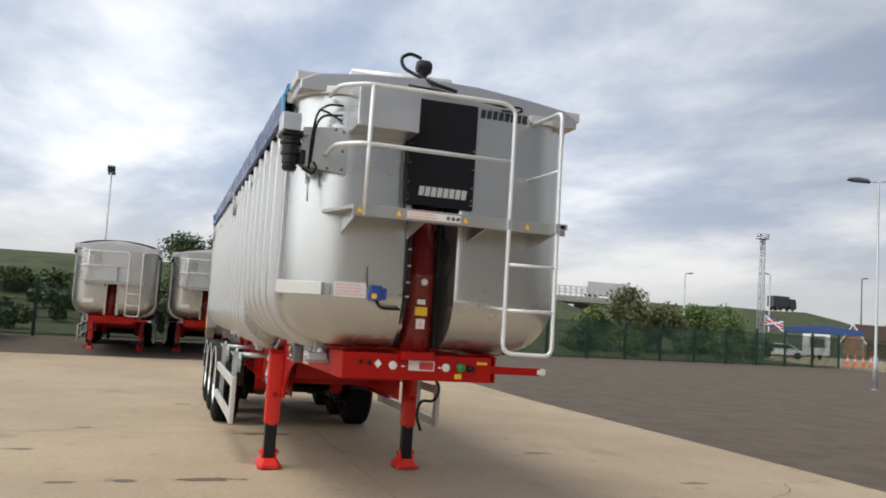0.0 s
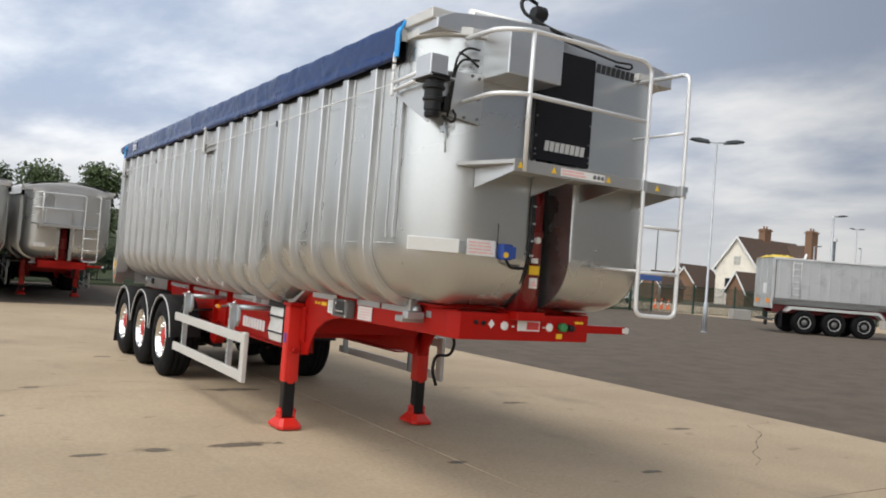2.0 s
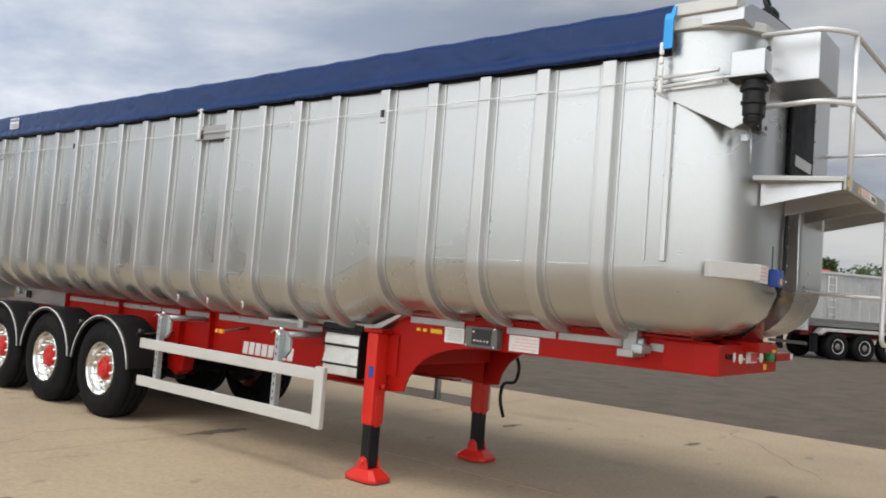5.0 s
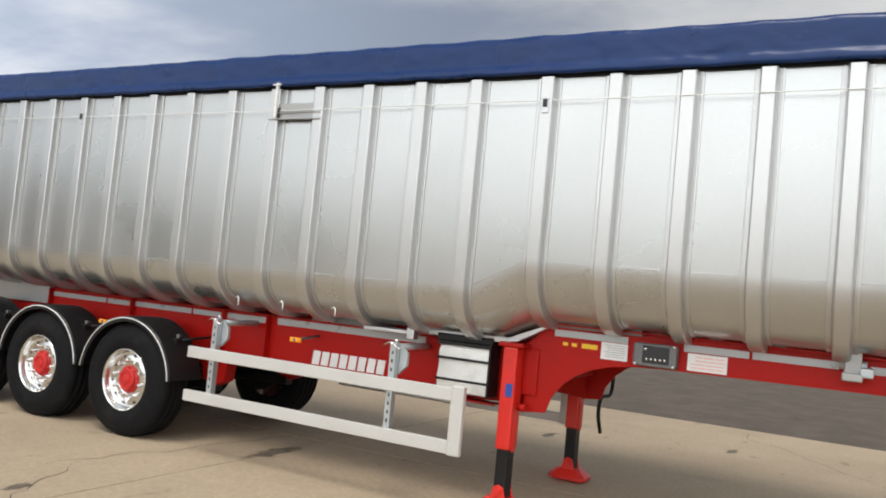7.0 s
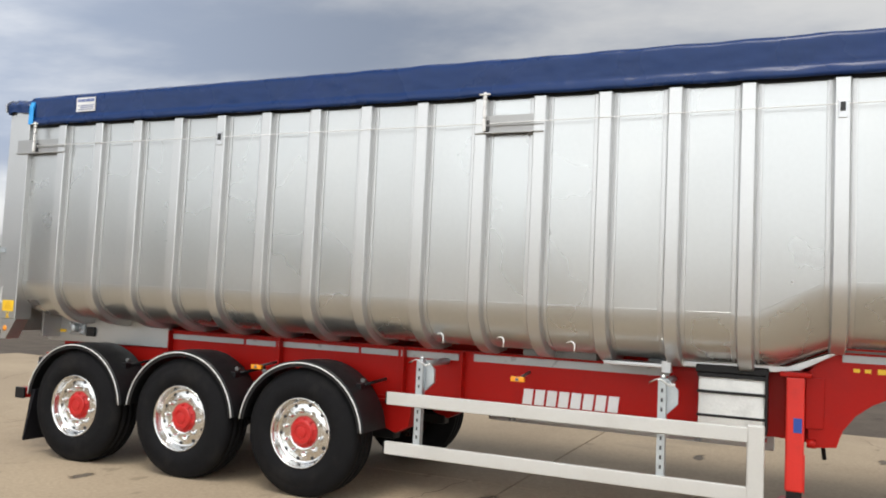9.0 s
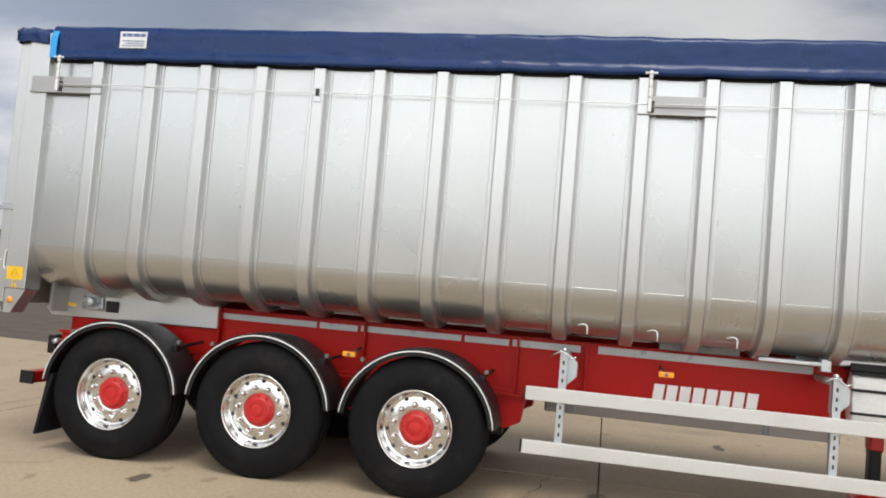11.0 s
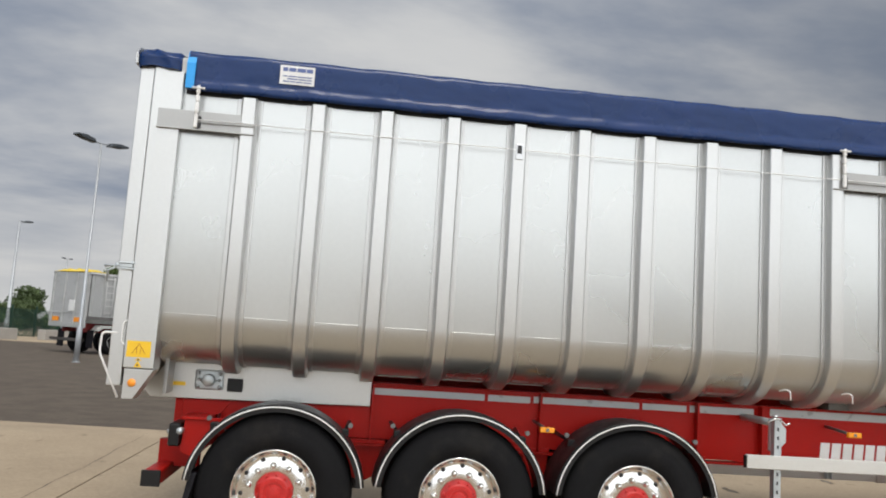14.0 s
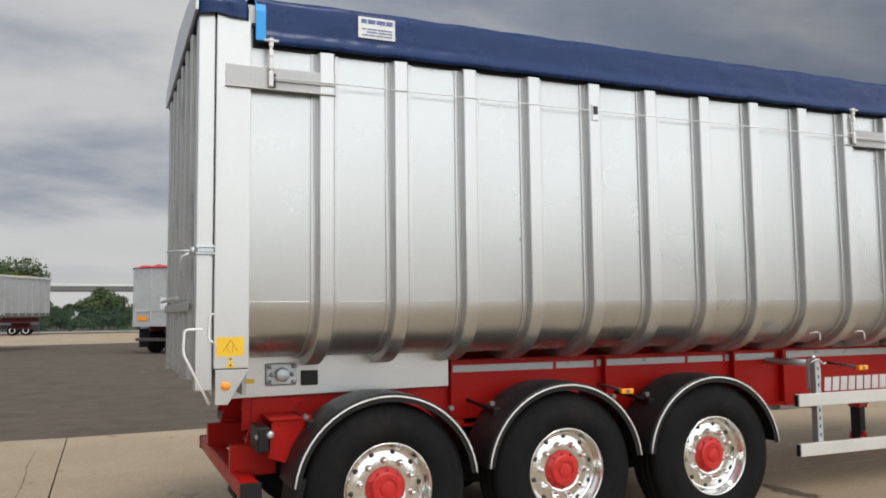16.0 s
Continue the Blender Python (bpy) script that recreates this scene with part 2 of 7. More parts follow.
def tube(bm, pts, r, seg=8, cap=True):
    pts = [Vector(p) for p in pts]
    rings, up = [], None
    for i, p in enumerate(pts):
        d = (pts[min(i + 1, len(pts) - 1)] - pts[max(i - 1, 0)]).normalized()
        if up is None:
            up = d.orthogonal().normalized()
        up = (up - d * up.dot(d)).normalized()
        side = d.cross(up)
        rings.append([bm.verts.new(p + r * (math.cos(a) * up + math.sin(a) * side)) for a in [2 * math.pi * j / seg for j in range(seg)]])
    for r0, r1 in zip(rings, rings[1:]):
        for j in range(seg):
            f = bm.faces.new((r0[j], r0[(j + 1) % seg], r1[(j + 1) % seg], r1[j]))
            f.smooth = True
    if cap:
        bm.faces.new(rings[0][::-1]); bm.faces.new(rings[-1])


def rounded(pts, r=0.06, n=4):
    """A line with its corners rounded off."""
    pts = [Vector(p) for p in pts]
    out = [pts[0]]
    for a, b, c in zip(pts, pts[1:], pts[2:]):
        k = min(r, (a - b).length * 0.45, (c - b).length * 0.45)
        p, q = b + (a - b).normalized() * k, b + (c - b).normalized() * k
        out += [p.lerp(b, t).lerp(b.lerp(q, t), t) for t in [i / n for i in range(n + 1)]]
    return out + [pts[-1]]


def lathe(bm, prof, centre, axis="x", seg=40, cap=True):
    """Turns (radius, along) points round an axis through centre."""
    c = Vector(centre)
    rings = []
    for r, a in prof:
        ring = []
        for j in range(seg):
            t = 2 * math.pi * j / seg
            u, v = r * math.cos(t), r * math.sin(t)
            o = {"x": (a, u, v), "y": (u, a, v), "z": (u, v, a)}[axis]
            ring.append(bm.verts.new(c + Vector(o)))
        rings.append(ring)
    fs = []
    for r0, r1 in zip(rings, rings[1:]):
        for j in range(seg):
            f = bm.faces.new((r0[j], r0[(j + 1) % seg], r1[(j + 1) % seg], r1[j]))
            f.smooth = True
            fs.append(f)
    if cap and prof[0][0] > 1e-4:
        fs.append(bm.faces.new(rings[0]))
    if cap and prof[-1][0] > 1e-4:
        fs.append(bm.faces.new(rings[-1]))
    bmesh.ops.remove_doubles(bm, verts=[v for ring in rings for v in ring], dist=1e-5)
    bmesh.ops.recalc_face_normals(bm, faces=[f for f in fs if f.is_valid])


def link(name, bm, material, parent=None, label="", smooth=False):
    me = bpy.data.meshes.new(name)
    bm.normal_update()
    if smooth:
        for f in bm.faces:
            f.smooth = True
        for e in bm.edges:
            if len(e.link_faces) == 2 and e.calc_face_angle(0) > 0.6:
                e.smooth = False
    bm.to_mesh(me)
    bm.free()
    me.materials.append(material)
    ob = new(name, me)
    if parent is not None:
        ob.parent = parent
    if label:
        ob["label"] = label
    return ob


def part(name, bm, material, parent, label="", smooth=False):
    return link(name, bm, material, parent, label, smooth)


def loose(name, bm, material, parent, label="", smooth=False):
    """Links every separate piece of a bmesh as a part of its own. Returns the first."""
    bm.verts.index_update()
    seen, first = set(), None
    for v in bm.verts:
        if v in seen:
            continue
        stack, isle = [v], []
        seen.add(v)
        while stack:
            a = stack.pop()
            isle.append(a)
            for e in a.link_edges:
                b = e.other_vert(a)
                if b not in seen:
                    seen.add(b)
                    stack.append(b)
        one = bmesh.new()
        made = {a: one.verts.new(a.co) for a in isle}
        for f in {f for a in isle for f in a.link_faces}:
            g = one.faces.new([made[a] for a in f.verts])
            g.smooth = f.smooth
        ob = part(name, one, material, parent, label, smooth)
        first = first or ob
    bm.free()
    return first


def share(name, mesh, parent, m, label=""):
    ob = new(name, mesh)
    ob.parent = parent
    ob.matrix_basis = m
    if label:
        ob["label"] = label
    return ob


def boxes(name, dims, material, parent, bevel=0.004, label=""):
    first = None
    for d in dims:
        bm = bmesh.new()
        quad_box(bm, *d, bevel=bevel)
        ob = part(name, bm, material, parent, label)
        first = first or ob
    return first


def tubes(name, lines, r, material, parent, label="", seg=8):
    first = None
    for pts in lines:
        bm = bmesh.new()
        tube(bm, pts, r, seg)
        ob = part(name, bm, material, parent, label)
        first = first or ob
    return first


def bars(name, area, rows, material, parent, face="x", depth=0.0, fill=0.55, ragged=0.2, seed=1):
    """Unreadable writing: rows of short bars on a flat patch (a0, a1, z0, z1)."""
    rnd = random.Random(seed)
    a0, a1, z0, z1 = area
    bm = bmesh.new()
    h = (z1 - z0) / rows
    for i in range(rows):
        zc = z0 + (i + 0.5) * h
        a = a0
        while a < a1 - 0.15 * (a1 - a0):
            w = min(a1 - a, (a1 - a0) * rnd.uniform(0.18, 0.42))
            lo, hi = zc - fill * h / 2, zc + fill * h / 2
            d0, d1 = sorted((depth, depth - 0.002))
            if face == "x":
                quad_box(bm, d0, d1, a, a + w * 0.88, lo, hi)
            else:
                quad_box(bm, a, a + w * 0.88, d0, d1, lo, hi)
            a += w
    return part(name, bm, material, parent)


def emblem(name, a0, a1, z0, z1, material, parent, face="x", depth=0.0, slant=0.12, flip=False):
    """A maker's emblem as eight plain rounded blocks in its colour."""
    k = 8
    w = (a1 - a0) / k
    bm = bmesh.new()
    for i in range(k):
        lo, hi = a0 + i * w + 0.10 * w, a0 + (i + 1) * w - 0.10 * w
        s = slant * (z1 - z0) * (-1 if flip else 1)
        pts = [(lo, z0), (hi, z0), (hi + s, z1), (lo + s, z1)]
        prism(bm, pts, face, depth - 0.003, depth)
    return loose("emblem_block", bm, material, parent)


# ---- the tipping trailer ----
HUB_Y = (6.985, 8.285, 9.592)
HUB_Z = {6.985: 0.505, 8.285: 0.497, 9.592: 0.488}
GUARD_Z = {6.985: 0.506, 8.285: 0.504, 9.592: 0.489}
RIB_Y = (0.89, 1.40, 1.90, 2.40, 2.91, 3.49, 3.98, 4.48, 4.98, 5.46, 5.97, 6.49, 6.99, 7.50, 8.00, 8.50, 9.00, 9.50, 10.00)
SKIN = 1.165


def body_shell(bm):
    """Tub with rounded floor edges and front corners, a raised nose and a slot for the ram."""
    s0, s1, sd = -0.245, 0.14, 0.44
    zf, zr, zt = 1.485, 1.25, 3.44
    yk0, yk1, ye = 2.88, 3.28, 10.50
    S = SKIN
    plan = [(-S, ye, zr), (-S, yk1, zr), (-S, yk0, zf), (-S, 0, zf), (s0, 0, zf), (s0, sd, zf), (s1, sd, zf), (s1, 0, zf), (S, 0, zf), (S, yk0, zf), (S, yk1, zr), (S, ye, zr)]
    low = [bm.verts.new(p) for p in plan]
    top = {i: bm.verts.new((plan[i][0], plan[i][1], zt)) for i in (0, 3, 4, 5, 6, 7, 8, 11)}
    V = low
    f = bm.faces.new
    f((V[0], V[1], V[2], V[3], top[3], top[0]))
    for a, b in ((3, 4), (4, 5), (5, 6), (6, 7), (7, 8)):
        f((V[a], V[b], top[b], top[a]))
    f((V[8], V[9], V[10], V[11], top[11], top[8]))
    f((V[11], V[0], top[0], top[11]))
    f([top[i] for i in (0, 3, 4, 5, 6, 7, 8, 11)])
    f([V[i] for i in (2, 9, 8, 7, 6, 5, 4, 3)])
    f((V[1], V[10], V[9], V[2])); f((V[0], V[11], V[10], V[1]))
    bmesh.ops.recalc_face_normals(bm, faces=bm.faces)
    def edge(a, b):
        return bm.edges.get((a, b))
    es = [edge(V[i], V[i + 1]) for i in (0, 1, 2, 3, 7, 8, 9, 10)] + [edge(V[3], top[3]), edge(V[8], top[8])]
    bmesh.ops.bevel(bm, geom=es, offset=0.43, segments=10, profile=0.5, affect="EDGES")
    # the rear floor's edge is flatter than a quarter circle
    for v in bm.verts:
        if v.co.z < 1.68:
            t = min(1.0, max(0.0, (v.co.y - 2.95) / 0.45))
            v.co.z += 0.174 * (1.68 - v.co.z) * t * t * (3 - 2 * t)
    # soften the lips of the slot
    es = [e for e in bm.edges if all(abs(v.co.y) < 1e-3 and (abs(v.co.x - s0) < 1e-3 or abs(v.co.x - s1) < 1e-3) for v in e.verts)]
    if es:
        bmesh.ops.bevel(bm, geom=es, offset=0.05, segments=4, profile=0.5, affect="EDGES")


def rib_mesh(z0, seam):
    """A pressed hat-section stiffener, flanges welded to the skin. Built at y = 0 for the near side."""
    bm = bmesh.new()
    r, rz = 0.43, seam - z0
    line = [(SKIN, 3.262, 0.0), (SKIN, 2.6, 0.0), (SKIN, seam, 0.0)]
    for i in range(1, 10):
        a = math.radians(90 * i / 9)
        line.append((SKIN - r + r * math.cos(a), seam - rz * math.sin(a), a))
    line.append((SKIN - r - 0.22, z0, math.radians(90)))
    # across: offset along y, proud of the skin
    prof = [(-0.094, 0.001), (-0.092, 0.010), (-0.084, 0.012), (-0.060, 0.007), (-0.050, 0.055), (-0.043, 0.062), (0.043, 0.062), (0.050, 0.055), (0.060, 0.007), (0.084, 0.012), (0.092, 0.010), (0.094, 0.001)]
    rings = []
    for i, (x, z, a) in enumerate(line):
        k = 0.75 if i == len(line) - 1 else 1.0
        rings.append([bm.verts.new((-(x + math.cos(a) * h * k), dy, z - math.sin(a) * h * k)) for dy, h in prof])
    for r0, r1 in zip(rings, rings[1:]):
        for j in range(len(prof) - 1):
            bm.faces.new((r0[j], r0[j + 1], r1[j + 1], r1[j]))
    bm.faces.new(rings[0]); bm.faces.new(rings[-1])
    bmesh.ops.recalc_face_normals(bm, faces=bm.faces)
    for f in bm.faces:
        f.smooth = True
    for e in bm.edges:
        if len(e.link_faces) == 2 and e.calc_face_angle(0) > 0.45:
            e.smooth = False
    me = bpy.data.meshes.new("rib")
    bm.to_mesh(me); bm.free()
    me.materials.append(SILVER_RIB)
    return me


def tarp(bm, y0, y1, wave=0.0046, n=340):
    """Sheet over the hoops, hanging down both sides with a folded hem."""
    cross = [(-1.222, 3.280), (-1.248, 3.283), (-1.252, 3.30), (-1.246, 3.345), (-1.238, 3.352), (-1.240, 3.375), (-1.240, 3.40), (-1.240, 3.425), (-1.240, 3.45), (-1.240, 3.475), (-1.240, 3.50), (-1.238, 3.53), (-1.232, 3.555), (-1.205, 3.575), (-0.95, 3.66), (-0.7, 3.71), (-0.35, 3.755), (0, 3.77)]
    cross += [(-x, z) for x, z in cross[-2::-1]]
    rings = []
    for i in range(n + 1):
        y = y0 + (y1 - y0) * i / n
        ring = []
        for j, (x, z) in enumerate(cross):
            v = Vector((x * 2, y * 1.3, z * 3))
            k = noise.noise(v) + 0.5 * noise.noise(v * 2.7) + 1.1 * (1 - abs(noise.noise(v * 1.9 + Vector((3, 1, 8))))) ** 9 - 0.9 * (1 - abs(noise.noise(v * 2.6 + Vector((9, 4, 2))))) ** 12
            u = Vector((y * 2.6 + z * 4.0, z * 9.0 - y * 0.8, 2.0 + x))
            k += 1.0 * (1 - abs(noise.noise(u))) ** 7 - 0.7 * (1 - abs(noise.noise(u * 1.7 + Vector((5, 5, 0))))) ** 7 + 0.35 * noise.noise(u * 3.0)
            hem = 1.0 if 3 < j < len(cross) - 4 else 0.8
            if j < 6 or j > len(cross) - 7:
                k += 1.1 * noise.noise(Vector((y * 7.0, z * 14.0, 4.0 + x))) + 0.8 * (1 - abs(noise.noise(Vector((y * 3.1, z * 6.0, 9.0 + x))))) ** 8
            sag = 0.003 * math.cos(2 * math.pi * y / 0.5) + 0.004 * noise.noise(Vector((y * 0.9, 3.0, 1.0)))
            s = 1 if x > 0 else -1
            ring.append(bm.verts.new((x + s * wave * k * hem, y, z + wave * 0.35 * noise.noise(v * 1.7 + Vector((7, 0, 0))) + sag * hem)))
        rings.append(ring)
    for r0, r1 in zip(rings, rings[1:]):
        for j in range(len(cross) - 1):
            f = bm.faces.new((r0[j], r0[j + 1], r1[j + 1], r1[j]))
            f.smooth = True
    bmesh.ops.recalc_face_normals(bm, faces=bm.faces)


def make_wheel():
    """Wide single tyre on a polished ten-hole alloy rim, outer face to -x, centred on the axle."""
    w = new("wheel")
    bm = bmesh.new()
    R = 0.542
    prof = [(0.288, -0.150), (0.300, -0.170), (0.36, -0.188), (0.42, -0.190), (0.425, -0.187), (0.455, -0.184), (0.475, -0.178), (0.500, -0.168), (0.516, -0.158), (0.532, -0.143), (R, -0.12)]
    for g in (-0.075, 0.0, 0.075):
        prof += [(R + 0.004, g - 0.008), (R - 0.012, g - 0.006), (R - 0.012, g + 0.006), (R + 0.004, g + 0.008)]
    prof += [(R, 0.12), (0.505, 0.158), (0.475, 0.176), (0.42, 0.190), (0.36, 0.188), (0.315, 0.172), (0.30, 0.150)]
    lathe(bm, prof + [prof[0]], (0, 0, 0), "x", 56, False)
    tyre = part("tyre", bm, RUBBER, w)
    bm = bmesh.new()
    prof = [(0.292, -0.160), (0.297, -0.172), (0.290, -0.178), (0.283, -0.172), (0.278, -0.150), (0.271, -0.132), (0.268, -0.122), (0.262, -0.108), (0.252, -0.101), (0.240, -0.099), (0.225, -0.102), (0.200, -0.108), (0.185, -0.112), (0.150, -0.112), (0.12, -0.110), (0.12, 0.02), (0.28, 0.03), (0.292, 0.15)]
    lathe(bm, prof, (0, 0, 0), "x", 56, False)
    rim = part("rim", bm, CHROME, w, "polished alloy rim")
    me = None
    for i in range(10):
        a = 2 * math.pi * (i + 0.5) / 10
        if me is None:
            bm = bmesh.new()
            lathe(bm, [(0.0, -0.1040), (0.0165, -0.1040), (0.0180, -0.096), (0.0180, -0.085)], (0, 0, 0), "x", 12)
            o = part("hand_hole", bm, INK, rim); me = o.data
            o.matrix_basis = Matrix.Translation((0, 0.229 * math.cos(a), 0.229 * math.sin(a)))
        else:
            share("hand_hole", me, rim, Matrix.Translation((0, 0.229 * math.cos(a), 0.229 * math.sin(a))))
    me = None
    for i in range(10):
        a = 2 * math.pi * i / 10
        m = Matrix.Translation((0, 0.181 * math.cos(a), 0.181 * math.sin(a)))
        if me is None:
            bm = bmesh.new()
            lathe(bm, [(0.022, -0.108), (0.022, -0.122), (0.017, -0.126), (0.016, -0.150), (0.010, -0.156), (0.0, -0.156)], (0, 0, 0), "x", 10)
            o = part("wheel_nut", bm, CHROME, rim); me = o.data
            o.matrix_basis = m
        else:
            share("wheel_nut", me, rim, m)
    bm = bmesh.new()
    lathe(bm, [(0.143, -0.080), (0.152, -0.106), (0.138, -0.116), (0.122, -0.118), (0.111, -0.124), (0.116, -0.140), (0.104, -0.148), (0.074, -0.148), (0.070, -0.142), (0.052, -0.142), (0.048, -0.150), (0.030, -0.153), (0.0, -0.153)], (0, 0, 0), "x", 36)
    for i in range(10):
        a = 2 * math.pi * (i + 0.3) / 10
        lathe(bm, [(0.011, -0.110), (0.011, -0.130), (0.008, -0.134), (0.0, -0.134)], (0, 0.129 * math.cos(a), 0.129 * math.sin(a)), "x", 6)
    for i in range(6):
        a = 2 * math.pi * i / 6
        lathe(bm, [(0.008, -0.140), (0.008, -0.152), (0.0, -0.153)], (0, 0.085 * math.cos(a), 0.085 * math.sin(a)), "x", 6)
    bmesh.ops.scale(bm, vec=(1.0, 0.9, 0.9), verts=bm.verts)
    part("hub", bm, RED_HUB, w, "red-painted hub", True)
    return w


def make_mudguard(side):
    """Black arch over one wheel with a white edge bead."""
    g = new("mudguard")
    bm = bmesh.new()
    a0, a1, n = math.radians(6), math.radians(174), 26
    R = 0.608
    sec = [(-1.225, 0.0), (-1.225, -0.045), (-1.218, -0.045), (-1.216, -0.006), (-0.82, -0.006), (-0.82, 0.004), (-1.01, 0.012), (-1.215, 0.008)]
    rings = []
    for i in range(n + 1):
        a = a0 + (a1 - a0) * i / n
        rr = R + 0.01 * math.cos(2 * a)
        rings.append([bm.verts.new((side * -x, (rr + d) * math.cos(a), (rr + d) * math.sin(a))) for x, d in sec])
    k = len(sec)
    for r0, r1 in zip(rings, rings[1:]):
        for j in range(k):
            bm.faces.new((r0[j], r0[(j + 1) % k], r1[(j + 1) % k], r1[j]))
    bm.faces.new(rings[0]); bm.faces.new(rings[-1])
    bmesh.ops.recalc_face_normals(bm, faces=bm.faces)
    part("arch", bm, BLACK, g, "", True)
    bm = bmesh.new()
    pts = []
    for i in range(n + 1):
        a = a0 + (a1 - a0) * i / n
        rr = R - 0.010 + 0.01 * math.cos(2 * a)
        pts.append((side * 1.231, rr * math.cos(a), rr * math.sin(a)))
    tube(bm, pts, 0.0055, 6)
    part("edge_bead", bm, WHITE, g, "white edge bead")
    bm = bmesh.new()
    for s in (-1, 1):
        tube(bm, [(side * 0.55, s * 0.50, 0.46), (side * 1.0, s * 0.46, 0.42)], 0.014, 8)
        quad_box(bm, *sorted((side * 0.98, side * 1.06)), s * 0.46 - 0.03, s * 0.46 + 0.03, 0.385, 0.44, 0.006)
    loose("stay", bm, BLACK, g)
    bm = bmesh.new()
    for s in (-1, 1):
        lathe(bm, [(0.018, 0.0), (0.018, 0.02), (0.011, 0.024), (0.011, 0.05), (0.0, 0.05)], (side * 1.06, s * 0.50, 0.47), "x", 10)
    loose("stay_bolt", bm, DARKSTEEL, g)
    return g


def make_leg(side, detail=True, lift=0.0):
    """Landing leg: red outer tube, black inner tube and a red shoe."""
    g = new("landing_leg")
    xc = side * 0.79
    bm = bmesh.new()
    quad_box(bm, xc - 0.08, xc + 0.08, 3.105, 3.225, 0.47, 1.255, 0.014)
    quad_box(bm, xc - 0.035, xc + 0.035, 3.098, 3.106, 0.455, 0.72, 0.003)
    part("outer_tube", bm, RED_LIGHT, g)
    boxes("cap", [(xc - 0.085, xc + 0.085, 3.06, 3.27, 1.256, 1.29)], RED, g, 0.008)
    boxes("inner_tube", [(xc - 0.064, xc + 0.064, 3.115, 3.215, 0.10 + lift, 0.50)], BLACK, g, 0.012, "black inner tube")
    bm = bmesh.new()
    base = [(xc - 0.13, 3.03), (xc - 0.09, 2.985), (xc + 0.09, 2.985), (xc + 0.13, 3.03), (xc + 0.13, 3.30), (xc + 0.09, 3.345), (xc - 0.09, 3.345), (xc - 0.13, 3.30)]
    prism(bm, base, "z", 0.0, 0.035, 0.008)
    low = [bm.verts.new((x, y, 0.034)) for x, y in base]
    high = [bm.verts.new((xc + (x - xc) * 0.62, 3.165 + (y - 3.165) * 0.58, 0.10)) for x, y in base]
    for i in range(8):
        bm.faces.new((low[i], low[(i + 1) % 8], high[(i + 1) % 8], high[i]))
    bm.faces.new(high)
    for s in (-1, 1):
        prism(bm, [(3.10, 0.09), (3.23, 0.09), (3.205, 0.185), (3.165, 0.205), (3.125, 0.185)], "x", xc + s * 0.062, xc + s * 0.085, 0.004)
    lathe(bm, [(0.022, -0.105), (0.022, 0.105)], (xc, 3.165, 0.16), "x", 12)
    bmesh.ops.translate(bm, verts=bm.verts, vec=(0, 0, lift))
    part("shoe", bm, RED_LIGHT, g, "scuffed red shoe")
    bm = bmesh.new()
    for z in (1.0, 1.05, 1.10, 1.15, 1.20):
        lathe(bm, [(0.014, 0.0), (0.014, 0.012), (0.0, 0.014)], (side * 0.70, 3.0, z), "x", 6)
    quad_box(bm, side * 0.72 - 0.02, side * 0.72 + 0.02, 2.98, 3.10, 0.90, 1.25, 0.004)
    lathe(bm, [(0.03, -0.03), (0.03, 0.03)], (xc, 3.06, 0.80), "y", 10)
    part("mounting_plate", bm, RED, g)
    if detail and side < 0:
        boxes("sticker", [(xc - 0.083, xc - 0.0802, 3.12, 3.175, 0.875, 0.975)], BLUEBOX, g, 0, "small blue sticker")
    return g


